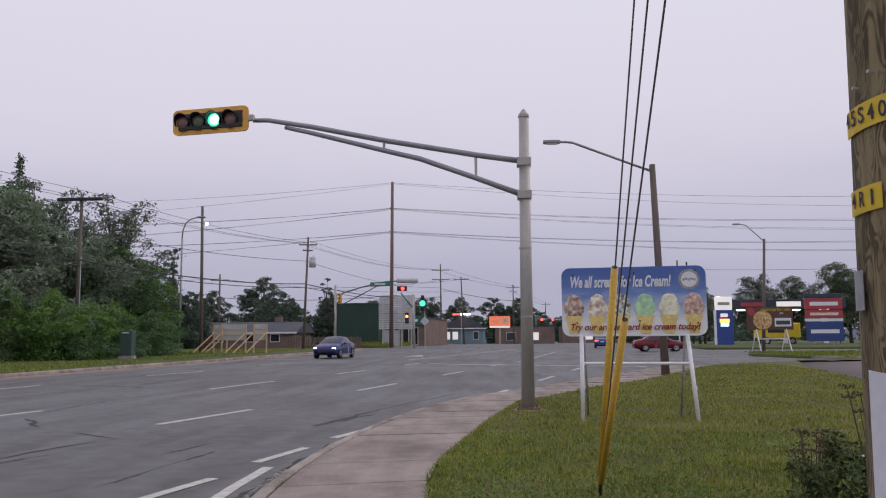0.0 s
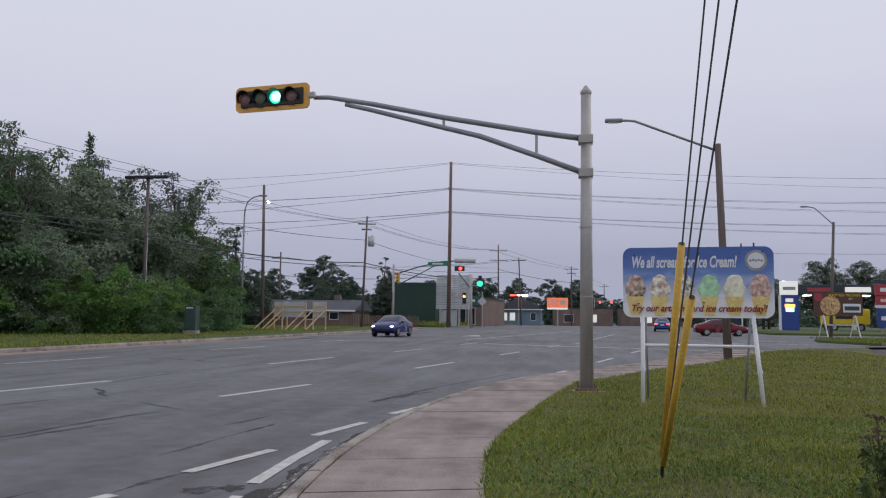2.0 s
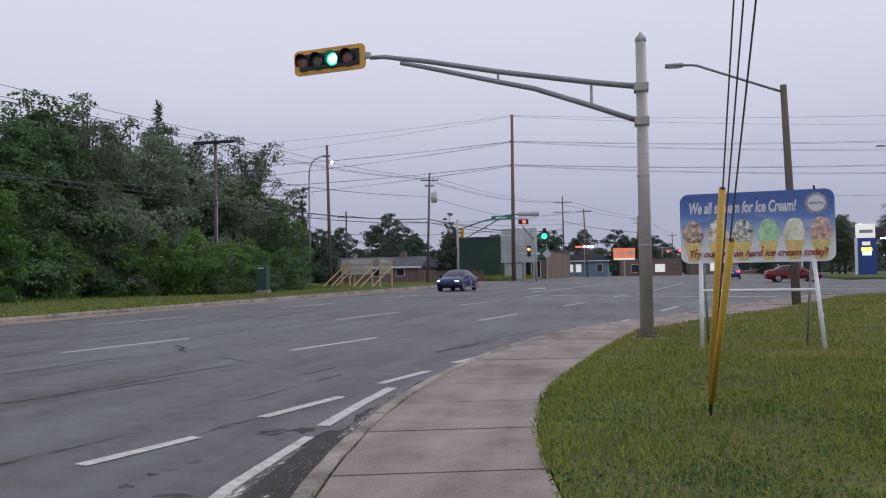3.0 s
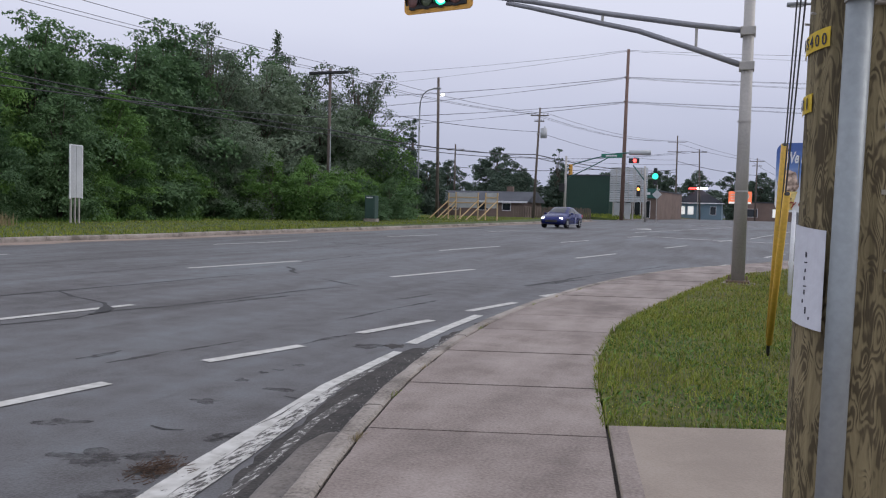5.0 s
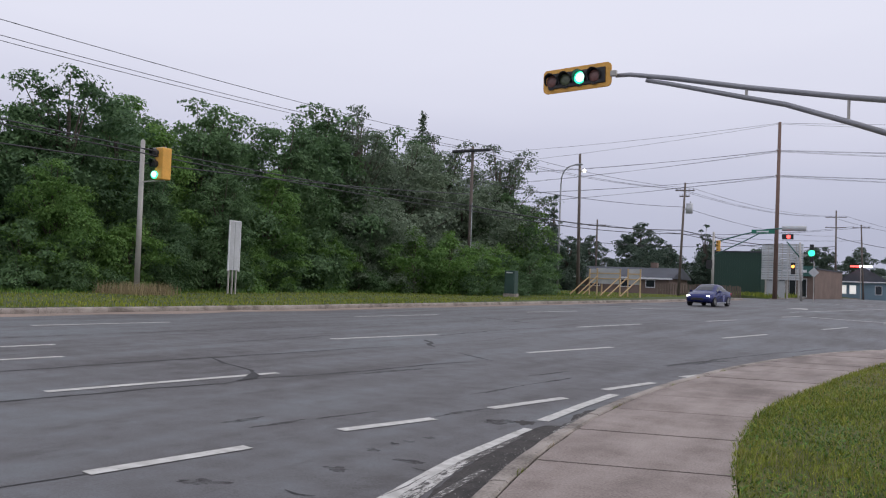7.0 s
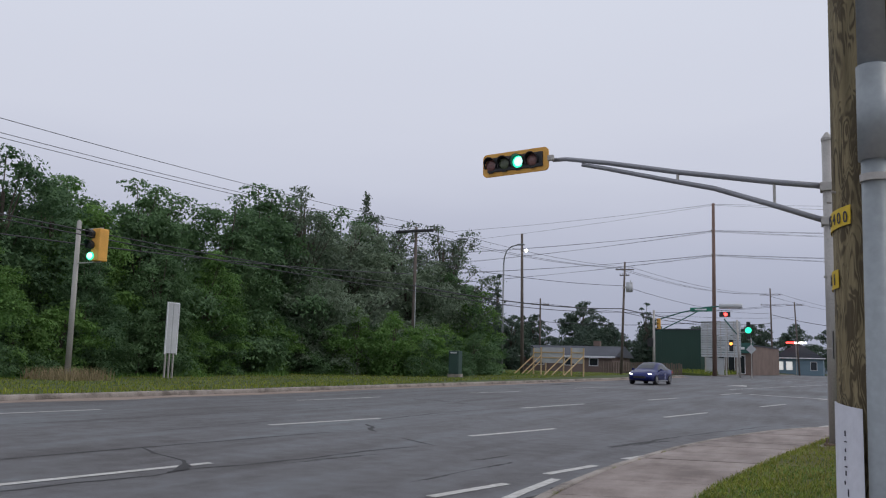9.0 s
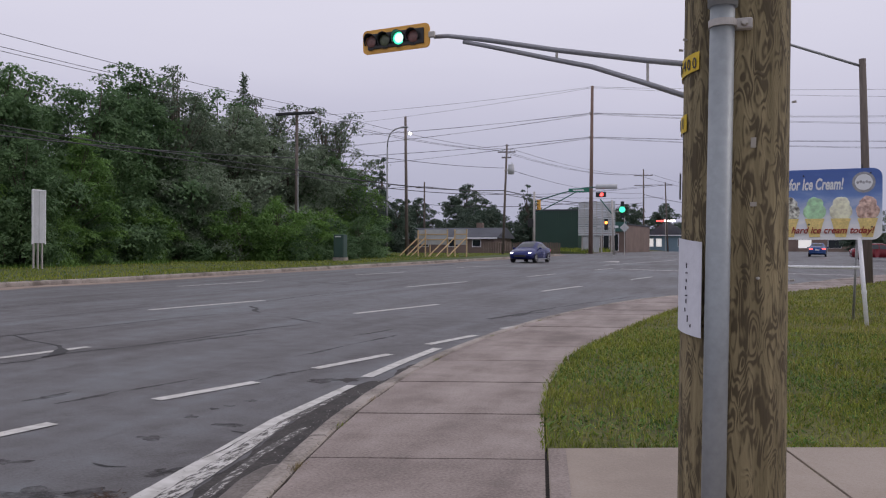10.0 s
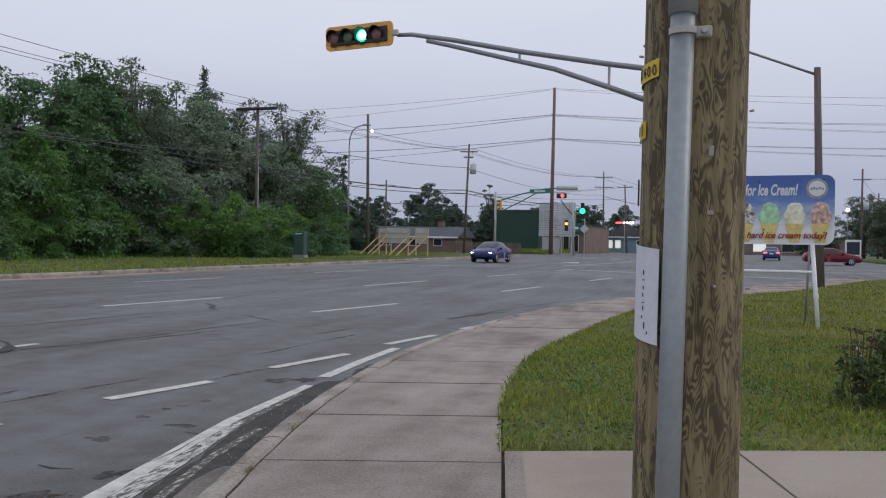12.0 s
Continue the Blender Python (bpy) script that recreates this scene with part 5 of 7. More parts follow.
part("lamp_bracket", box(-0.1, 0.5, -0.05, 0.05, 11.2, 11.3), "steel", dp)
bm = bmesh.new()
bmesh.ops.create_uvsphere(bm, u_segments=12, v_segments=8, radius=0.14, matrix=Matrix.Translation((0.35, -0.3, 11.25)))
part("lamp", bm, "glow", dp, "small lit lamp")
ar = thing("street_lamp", "tall slim grey street lamp with an arched arm", "street lamp", at=(-25.9, 68, verge_z(-26, 68)))
z0_ = verge_z(-26, 68)
soft(part("pole", rod((0, 0, -0.3), (0.03, 0, 9.6), 0.1, 0.07, 14), "lampgrey", ar))
soft(part("arm", tube([(0.03, 0, 9.6), (0.08, 0, 10.2), (0.3, 0, 10.8), (0.75, 0, 11.15), (1.4, 0, 11.3)], 0.055, 10), "lampgrey", ar))
part("lamp_head", box(1.3, 1.95, -0.15, 0.15, 11.22, 11.36, 0.05), "lampgrey", ar)


def post_signal():
    t = thing("traffic_signal", "yellow three-lens traffic signal on a slim grey post, green lit", "traffic signal", at=(-27.5, 24.5, 0.26))
    soft(part("post", rod((0, 0, -0.3), (-0.08, 0, 6.6), 0.125, 0.095, 18), "steel", t))
    part("cap", rod((-0.08, 0, 6.6), (-0.08, 0, 6.68), 0.1, 0.04, 16), "steel", t)
    for z in (6.25, 4.85):
        part("bracket", rod((0, 0, z), (1.35, 0, z + 0.02), 0.03, 0.03, 8), "steel", t)
    hd = part("housing", box(0.95, 1.42, -0.2, 0.28, 4.9, 6.25, 0.04), "yellow", t, "yellow signal housing")
    for z, m_ in ((6.0, "black"), (5.55, "black"), (5.1, "go")):
        bm = bmesh.new()
        bmesh.ops.create_uvsphere(bm, u_segments=16, v_segments=10, radius=1, matrix=Matrix.LocRotScale((0.97, -0.2, z), None, (0.2, 0.12, 0.17)))
        soft(part("lens", bm, m_, t))
        if m_ == "go":
            bm = bmesh.new()
            bmesh.ops.create_uvsphere(bm, u_segments=16, v_segments=10, radius=1, matrix=Matrix.LocRotScale((1.03, -0.29, z), None, (0.13, 0.09, 0.13)))
            soft(part("lens_glow", bm, "go_core", t))
        else:
            v = hood((0.97, -0.24, z), 0.2, hd, 0.25)
    return t


post_signal()


def back_sign():
    t = thing("road_sign", "tall grey road sign seen from the back on three thin posts", "road sign", at=(-27.4, 30, 0.3), rz=96)
    for x in (-0.26, 0.02, 0.30):
        part("post", box(x - 0.035, x + 0.035, -0.03, 0.03, -0.3, 3.25), "steel", t)
    for x in (-0.36, 0.04):
        part("panel", box(x, x + 0.38, -0.06, -0.035, 1.2, 3.55, 0.008), "board_grey", t, "grey aluminium panel")
    for z in (1.35, 2.4, 3.4):
        part("rail", box(-0.38, 0.44, -0.035, -0.02, z - 0.04, z + 0.04), "steel", t)
    bm = box(-0.41, -0.36, -0.075, -0.02, 1.15, 3.6)
    box(0.42, 0.47, -0.075, -0.02, 1.15, 3.6, 0, bm)
    box(-0.36, 0.42, -0.075, -0.02, 3.55, 3.6, 0, bm)
    part("edge_frame", bm, "white", t, "white folded edge")
    return t


back_sign()
stake = thing("marker_stake", "short pale leaning marker stake in the verge", "stake", at=(-43, 20, 0.2))
part("stick", rod((0, 0, -0.2), (0.3, 0, 1.35), 0.07, 0.06, 8), "lumber", stake)
cab = thing("utility_cabinet", "dark green utility cabinet on a plinth beside the bushes", "utility cabinet", at=(-21.9, 50, verge_z(-22, 50)))
part("body", box(-0.36, 0.36, -0.3, 0.3, 0.25, 1.75, 0.03), "greenbox", cab)
part("door", box(-0.3, 0.3, -0.33, -0.3, 0.35, 1.55, 0.01), "greenbox", cab)
part("vent", box(-0.22, 0.22, -0.345, -0.33, 1.58, 1.66), "siding_grey", cab, "pale vent strip")
part("plinth", box(-0.4, 0.4, -0.34, 0.34, -0.2, 0.25), "kerb", cab)

# propped boards facing the other way
def propped_board(x, y, w, h, leg, label):
    z = verge_z(x, y)
    t = thing("propped_billboard", label, "billboard", "boards by the road", at=(x, y, z - 0.1))
    for dx in (-w / 2, w / 2):
        part("post", box(dx - 0.05, dx + 0.05, -0.05, 0.05, -0.2, leg + h), "lumber", t)
        bm = rod((dx, -0.1, leg + h * 0.45), (dx - 1.35, -1.5, 0.0), 0.055, 0.055, 6)
        part("brace", bm, "lumber", t)
    part("board", box(-w / 2, w / 2, 0.05, 0.09, leg, leg + h), "board_grey", t, "grey board back")
    for k in (0.3, 0.65):
        part("rail", box(-w / 2, w / 2, 0.0, 0.05, leg + h * k, leg + h * k + 0.09), "lumber", t)
    return t


propped_board(-22.6, 68.5, 1.1, 1.25, 1.15, "grey board back propped on pale lumber braces")
propped_board(-21.3, 68, 2.0, 1.3, 1.15, "wide grey board back propped on pale lumber braces")
propped_board(-19.1, 68, 1.05, 1.3, 1.15, "narrow grey board back propped on pale lumber braces")


# ---- far junction signals ----
def far_signal(x, y, z, owner, lit, n=3, tall_=1.1):
    part("housing", box(x - 0.2, x + 0.2, y - 0.12, y + 0.12, z, z + tall_, 0.03), "yellow" if lit != "go" else "black", owner)
    for k in range(n):
        zz = z + tall_ * (k + 0.5) / n
        on = (lit == "go" and k == 1) or (lit == "stop" and k == n - 1)
        # the lit lens is enlarged so that its disc includes the glare around it
        part("lens", disc((x - (0 if on else 0.09), y - 0.15, zz), 0.34 if on else 0.08, depth=0.08, seg=14), lit if on else "black", owner)


jl = thing("junction_signal", "grey signal pole with a long braced arm and amber-painted signal head", "traffic signal", at=(-17.8, 92, 0.6))
soft(part("pole", rod((0, 0, -0.3), (0.03, 0, 7.15), 0.16, 0.12, 14), "steel", jl))
soft(part("arm", tube([(0, 0, 6.0), (3.0, 0, 6.9), (5.5, 0, 7.45), (8.0, 0, 7.6)], 0.07, 8), "fascia_green", jl))
soft(part("brace", tube([(0, 0, 4.6), (3.0, 0, 6.1), (5.3, 0, 7.35)], 0.06, 8), "fascia_green", jl))
far_signal(0.55, 0, 5.1, jl, "none", 3, 1.15)
part("pedestrian_head", box(-0.65, -0.05, -0.25, 0.2, 3.2, 4.1, 0.03), "black", jl)
sg = part("street_name_sign", box(3.9, 6.2, -0.06, -0.02, 7.0, 7.42, 0.02), "street_green", jl, "green street name sign")
part("name_bar", box(4.4, 5.6, -0.075, -0.06, 7.13, 7.29), "letter", sg)
soft(part("lit_cylinder", rod((6.9, 0, 7.55), (9.2, 0, 7.55), 0.27, 0.27, 18), "board_grey", jl, "pale grey cylinder at the arm's end"))
part("housing", box(6.9, 8.0, -0.15, 0.15, 6.42, 6.95, 0.03), "black", jl)
for x in (7.55,):
    part("lens", disc((x, -0.18, 6.68), 0.19, depth=0.06, seg=14), "stop", jl, "lit red lens")
jr = thing("junction_signal", "grey signal pole with a lit green lens across the junction", "traffic signal", at=(-9.6, 98, 0.65))
soft(part("pole", rod((0, 0, -0.3), (-0.25, 0, 6.4), 0.14, 0.1, 14), "steel", jr))
soft(part("arm", tube([(-0.1, 0, 4.6), (-0.9, 0, 5.6), (-1.6, 0, 6.5)], 0.07, 8), "fascia_green", jr))
far_signal(0.95, 0, 4.3, jr, "go", 3, 1.9)
part("mount", box(-0.1, 0.9, -0.04, 0.04, 5.0, 5.1), "steel", jr)
ph = part("pedestrian_head", box(-1.1, -0.68, -0.2, 0.1, 2.9, 4.2, 0.05), "black", jr, "pedestrian signal showing a lit amber lens")
part("lens", disc((-0.89, -0.22, 3.75), 0.17, depth=0.04, seg=14), "amber", ph)
jg = thing("road_sign", "grey diamond road sign on a thin post", "road sign", at=(-8.3, 97, 0.7))
part("post", rod((0, 0, -0.2), (0, 0, 4.2), 0.05, 0.05, 8), "steel", jg)
bm = box(-0.38, 0.38, -0.03, 0.0, -0.38, 0.38, 0.03)
bmesh.ops.transform(bm, verts=bm.verts[:], matrix=Matrix.Translation((0, -0.06, 3.1)) @ Matrix.Rotation(radians(45), 4, "Y"))
part("panel", bm, "board_grey", jg)


# ---- buildings ----
def house(name, label, x0, x1, y0, y1, z0, z1, wall, category="building", roof="roof", gable=0.0, windows=(), rz=0.0, axis="x"):
    t = thing(name, label, category, at=((x0 + x1) / 2, (y0 + y1) / 2, z0), rz=rz)
    w, d, h = (x1 - x0) / 2, (y1 - y0) / 2, z1 - z0
    part("wall", box(-w, w, -d, d, -0.6, h), wall, t)
    if gable:
        bm = bmesh.new()
        e = 0.5
        if axis == "x":
            pts = [(-w - e, -d - e, h - 0.1), (w + e, -d - e, h - 0.1), (w + e, d + e, h - 0.1), (-w - e, d + e, h - 0.1), (-w - e, 0, h + gable), (w + e, 0, h + gable)]
        else:
            pts = [(-w - e, -d - e, h - 0.1), (-w - e, d + e, h - 0.1), (w + e, d + e, h - 0.1), (w + e, -d - e, h - 0.1), (0, -d - e, h + gable), (0, d + e, h + gable)]
        v = [bm.verts.new(p) for p in pts]
        for f in ((0, 1, 5, 4), (2, 3, 4, 5), (1, 2, 5), (3, 0, 4), (3, 2, 1, 0)) if axis == "x" else ((0, 1, 5, 4), (2, 3, 4, 5), (1, 2, 5), (3, 0, 4), (3, 2, 1, 0)):
            bm.faces.new([v[k] for k in f])
        bmesh.ops.recalc_face_normals(bm, faces=bm.faces[:])
        part("roof", bm, roof, t)
        part("eaves", box(-w - e, w + e, -d - e - 0.05, -d - e + 0.1, h - 0.22, h - 0.02), "white", t, "pale eaves board")
    else:
        part("roof", box(-w - 0.1, w + 0.1, -d - 0.1, d + 0.1, h, h + 0.18), roof, t)
    for wx, wz, ww, wh, m_ in windows:
        fr = part("window", box(wx - ww / 2 - 0.08, wx + ww / 2 + 0.08, -d - 0.05, -d + 0.02, wz - 0.08, wz + wh + 0.08), "white", t)
        part("pane", box(wx - ww / 2, wx + ww / 2, -d - 0.065, -d - 0.05, wz, wz + wh), m_, fr)
    return t


gb = house("warehouse", "windowless dark green warehouse beyond the side road", -23.2, -16.9, 118, 132, 0.75, 6.8, "siding_green", windows=())
for k in range(21):
    part("siding_rib", box(-3.1 + k * 0.31, -3.05 + k * 0.31, -7.04, -7.0, 0, 6.0), "siding_green", gb)
bl = thing("billboard", "back of a pale slatted billboard on steel posts", "billboard", at=(-13.2, 110, 0.8), rz=0)
for x in (-1.9, -0.6, 0.6, 1.9):
    part("post", rod((x, 0.1, -0.4), (x, 0.1, 6.7), 0.1, 0.1, 8), "steel", bl)
for k in range(15):
    part("slat", box(-2.4, 2.4, -0.08, 0.0, 2.3 + k * 0.30, 2.3 + k * 0.30 + 0.25), "siding_grey", bl)
for x in (-1.6, -0.8, 0.0, 0.8, 1.6):
    part("batten", box(x - 0.04, x + 0.04, -0.1, -0.08, 2.3, 6.8), "steel", bl)
part("lower_panel", box(-2.0, 0.3, 0.3, 0.35, 0.1, 2.2), "siding_grey", bl)
house("brick_house", "low brown brick house with a dark hipped roof", -36, -24.5, 100, 109, 0.9, 2.75, "brick", "house", gable=1.3, windows=((-3.5, 0.7, 1.2, 0.8, "glass"), (0.5, 0.7, 1.2, 0.8, "glass"), (3.5, 0.7, 1.0, 0.8, "glass")))
part("chimney", box(2.2, 3.0, 0, 0.8, 2.2, 3.8), "brick", bpy.data.objects["brick_house"])
sh = house("shop", "row shop with a green fascia and tall lit openings", -20, -9.6, 124, 140, 1.0, 4.9, "brick", rz=-8, windows=[(x, 0.1, 0.8, 2.4, "glass") for k, x in enumerate((-0.5, 0.9, 2.3, 3.7))])
part("fascia", box(-5.3, 5.3, -8.35, -8.05, 2.9, 4.3), "fascia_green", sh, "green fascia board")
part("fascia_lettering", box(1.0, 4.2, -8.38, -8.35, 3.4, 3.75), "white", sh)
part("lit_sign", box(-3.4, -2.6, -8.6, -8.35, 3.2, 5.2), "pale_glow", sh, "small lit shop sign")
house("blue_house", "blue-grey clapboard house with white trim and dark gable roof", -11.5, -3.2, 170, 180, 1.3, 4.2, "blue_siding", "house", gable=2.7, axis="y", windows=((-3.2, 0.6, 1.0, 1.5, "pale_glow"), (-1.6, 0.6, 1.0, 1.5, "pale_glow"), (2.6, 0.6, 1.0, 1.5, "glass")))
rs = thing("roof_sign", "small red and white lit sign over the house roof", "sign", at=(-7.6, 168, 6.6))
part("post", box(-0.05, 0.05, 0, 0.1, -6.0, 0.1), "steel", rs)
part("red_panel", box(-1.7, -0.2, -0.1, 0, 0.15, 0.45), "stop", rs)
part("white_panel", box(-0.2, 1.8, -0.1, 0, 0.15, 0.45), "glow", rs)
ob_ = thing("billboard", "lit orange billboard on a post beside the road", "billboard", at=(0.1, 170, 1.2))
part("post", rod((0, 0.2, -0.3), (0, 0.2, 3.4), 0.15, 0.15, 8), "steel", ob_)
pn = part("panel", box(-2.1, 2.1, -0.15, 0.1, 3.0, 5.3, 0.03), "orange", ob_, "lit orange panel")
part("white_strip", box(-2.0, 2.0, -0.18, -0.15, 2.95, 3.3), "pale_glow", pn)
part("pale_mark", disc((1.1, -0.17, 4.4), 0.6, depth=0.03), "berry", pn)
for k in range(3):
    part("writing_bar", box(-1.7, 0.1, -0.18, -0.15, 3.7 + k * 0.45, 3.9 + k * 0.45), "berry", pn)
house("store", "low brown store building far down the road", -1, 12, 185, 200, 1.2, 4.6, "brick", windows=((-3, 0.5, 2, 1.6, "glass"), (2, 0.5, 2, 1.6, "pale_glow")))
house("store", "long low brown store building far down the road", 17, 48, 230, 245, 1.2, 5.5, "brick", windows=((-9, 0.6, 3, 2, "pale_glow"), (-2, 0.6, 3, 2, "glass"), (6, 0.6, 3, 2, "pale_glow")))
fn = tagged(thing("paling_fence", "weathered low wooden fence behind the verge", "fence"), kind="")
for k in range(34):
    x, y = -25.5 + k * 0.25, 98 + k * 0.2
    part("paling", box(x, x + 0.2, y, y + 0.05, 0.7, 2.1 + random.uniform(-0.1, 0.1)), "fencewood", fn)
part("rail", rod((-25.5, 98.1, 1.3), (-17.2, 104.8, 1.3), 0.05, 0.05, 6), "fencewood", fn)


# ---- petrol station side ----
ps = thing("price_sign", "petrol station price sign in white and blue, lit", "price sign", at=(29.0, 110, rise(110) + 0.05))
part("blue_pylon", box(-1.05, 1.1, -0.2, 0.25, 0, 4.5, 0.05), "price_blue", ps)
part("white_side", box(-1.25, -1.0, -0.22, 0.27, 0, 4.5, 0.05), "white", ps)
part("top_panel", box(-1.1, 1.0, -0.25, 0.25, 4.5, 6.2, 0.05), "pale_glow", ps, "lit white top panel")
part("grey_mark", box(-0.8, 0.7, -0.27, -0.25, 5.1, 5.5), "ring", ps)
for z, x0, x1, m_ in ((3.6, -0.5, 0.4, "pale_glow"), (2.9, -0.6, 0.6, "amber"), (2.4, -0.5, 0.5, "go_core")):
    part("price_screen", box(x0, x1, -0.26, -0.2, z, z + 0.45), m_, ps)
cp = thing("station_canopy", "petrol station canopy with white columns, one given a glow as if lit", "canopy", at=(41, 128, rise(128)))
part("roof", box(-7.5, 8.5, -5, 5, 5.0, 6.3, 0.05), "car_grey", cp)
part("fascia_mark", box(-1.2, 2.2, -5.05, -5.0, 5.3, 6.0), "pale_glow", cp)
part("fascia_mark", box(-6.2, -2.8, -5.05, -5.0, 5.35, 5.9), "panel_red", cp)
# the first column emits by itself, in place of lamplight falling on it
for x in (-2.4, 0.6, 6.0):
    part("column", box(x - 0.35, x + 0.35, -3.5, -2.8, -0.2, 5.0), "pale_glow" if x > -3 and x < 0 else "white", cp)
for x in (-5, -1, 3, 7):
    part("canopy_lamp", box(x - 0.5, x + 0.5, -1, 0, 4.9, 4.99), "glow", cp)
ty = thing("parked_truck", "yellow box truck parked at the petrol station", "truck", at=(35.6, 116, rise(116)))
part("box_body", box(-0.9, 2.8, -1.2, 1.2, 0.9, 4.6, 0.05), "panel_yellow", ty)
part("cab", box(2.85, 4.6, -1.15, 1.15, 0.8, 2.9, 0.2), "panel_yellow", ty)
for x in (0.1, 3.4):
    w_ = soft(part("wheel", rod((x, -1.25, 0.5), (x, -0.95, 0.5), 0.5, 0.5, 18), "tyre", ty))
    part("rim", rod((x, -1.28, 0.5), (x, -1.24, 0.5), 0.28, 0.28, 14), "rim", w_)
for k in range(3):
    part("writing_bar", box(0.3, 2.4, -1.22, -1.2, 1.6 + k * 0.7, 2.0 + k * 0.7), "black", ty)
st = thing("store_sign", "tall store sign with two red panels and one navy panel", "store sign", at=(41.4, 110, rise(110) + 0.4))
part("cap", box(-2.4, 2.3, -0.3, 0.3, 5.6, 6.1, 0.03), "car_grey", st)
for z0, z1, m_, n_ in ((4.15, 5.5, "panel_red", 7), (3.0, 4.05, "panel_red", 9), (0.1, 2.55, "panel_blue", 7)):
    pn = part("panel", box(-2.3 + (5.6 - z1) * 0.05, 2.3, -0.25, 0.25, z0, z1, 0.02), m_, st)
    zc, hh = (z0 + z1) / 2, 0.3 if z1 - z0 > 1.2 else 0.22
    part("name_shape", box(-1.75, 1.75, -0.27, -0.25, zc - hh * 0.8, zc + hh * 0.8), "letter" if n_ == 7 else "berry", pn, "plain pale bar in place of a name")
part("band", box(-2.2, 2.3, -0.24, 0.24, 2.6, 2.95), "letter", st)
for x in (-1.6, 1.6):
    part("post", box(x - 0.15, x + 0.15, -0.15, 0.15, -0.5, 0.1), "steel", st)


def pizza_sign():
    t = thing("advertising_sign", "brown pizza advertising board on white tubular legs", "advertising board", at=(21.25, 67, rise(67) + 0.12))
    b = part("board", box(-1.75, 1.75, -0.02, 0.02, 1.7, 3.45, 0.01), "panel_brown", t, "brown printed board")
    part("pizza_print", disc((-0.55, -0.035, 2.45), 0.72, depth=0.02, seg=28), "pizza", b)
    part("red_badge", disc((-1.4, -0.035, 3.1), 0.3, depth=0.02), "panel_red", b)
    letters("READY FOR THE OVEN", "panel_yellow", b, 2.2, 0.2, pose(0.45, -0.04, 3.22, 90))
    letters("AT:", "letter", b, 0.3, 0.15, pose(0.9, -0.04, 2.95, 90))
    part("badge", box(0.35, 1.6, -0.05, -0.02, 1.95, 2.6, 0.02), "letter", b)
    part("badge_mark", box(0.45, 1.5, -0.06, -0.05, 2.1, 2.4), "greenbox", b)
    for x in (-1.05, 1.2):
        part("leg", rod((x, 0, 1.75), (x + (0.25 if x > 0 else 0.2), -0.4, -0.1), 0.05, 0.05, 8), "white", t)
        part("rear_leg", rod((x, 0.05, 1.75), (x - 0.15, 0.9, -0.1), 0.035, 0.035, 8), "white", t)
    part("crossbar", rod((-1.0, -0.1, 1.0), (1.3, -0.1, 1.0), 0.035, 0.035, 8), "white", t)


pizza_sign()
wb = thing("sandwich_board", "small white board with a dark picture on the grass", "sign", at=(25.1, 123, rise(123) + 0.1))
part("panel", box(-1.0, 1.0, -0.05, 0.0, 0.0, 2.5), "white", wb)
part("picture", box(-0.8, 0.8, -0.06, -0.05, 0.5, 2.2), "car_grey", wb)
for i, (x, y, z) in enumerate(((26.2, 133, 7.0), (36, 140, 7.5), (45, 150, 7.6), (24, 190, 4.2))):
    t = thing("area_lamp", "lit lamp on a thin pole near the petrol station", "lamp", "area lamps", at=(x, y, rise(y)))
    part("pole", rod((0, 0, -0.3), (0, 0, z), 0.07, 0.05, 8), "lampgrey", t)
    bm = bmesh.new()
    bmesh.ops.create_uvsphere(bm, u_segments=12, v_segments=8, radius=0.18 if i else 0.24, matrix=Matrix.Translation((0, -0.1, z)))
    part("lamp", bm, "glow", t)
fs = thing("far_signals", "far red traffic lights down the road", "traffic signal", at=(10, 210, 1))
part("pole", rod((-1.0, 0, -0.2), (-1.0, 0, 6.5), 0.1, 0.1, 8), "steel", fs)
part("arm", rod((-1.0, 0, 5.9), (3.5, 0, 6.1), 0.06, 0.06, 8), "steel", fs)
for x in (0.4, 3.2):
    part("head", box(x - 0.25, x + 0.25, -0.2, 0.2, 4.9, 6.0), "black", fs)
    part("lens", disc((x, -0.25, 5.7), 0.3, depth=0.05, seg=12), "stop", fs)


# ---- overhead lines ----
def line(a, b, sag, r, group="overhead lines", label="thin black overhead line sagging between poles"):
    bm = tube(sagging(a, b, sag, 20), r * 1.15, 5)
    ob = part("overhead_line", bm, "wire")
    return tagged(ob, label, "overhead line", group)


C_ = Vector((-26.2, 52, 0))
for dx, z in ((-1.3, 10.95), (-0.6, 10.95), (1.3, 10.95)):
    line(C_ + Vector((dx, 0, z)), (-26.8 + dx, -14, 9.9), 0.9, 0.012)
    line(C_ + Vector((dx, 0, z)), (-19.6 + dx * 0.7, 86, 11.8), 0.5, 0.014)
    line((-19.6 + dx * 0.7, 86, 11.8), (-10.3 + dx, 150, 14.5), 0.9, 0.016)
line(C_ + Vector((0, 0, 8.6)), (-19.7, 86, 9.9), 0.35, 0.02)
line((-19.7, 86, 9.9), (-10.4, 150, 11.2), 0.9, 0.02)
for k, z in enumerate((7.35, 7.0)):
    line(C_ + Vector((0.1, -0.2, z - 0.6)), (-19.8, 85.8, z + 0.15), 0.45, 0.042 - 0.014 * k)
    line((-19.8, 85.8, z + 0.15), (-10.3, 149.8, 9.5 - k * 0.4), 0.8, 0.045 - 0.014 * k)
    line(C_ + Vector((0.1, -0.2, z - 0.6)), (-39.0 + 12.3, -12, 7.6), 0.8, 0.022)
line(C_ + Vector((0, 0, 7.6)), (-30.1, 15.5, 6.05), 0.4, 0.025)
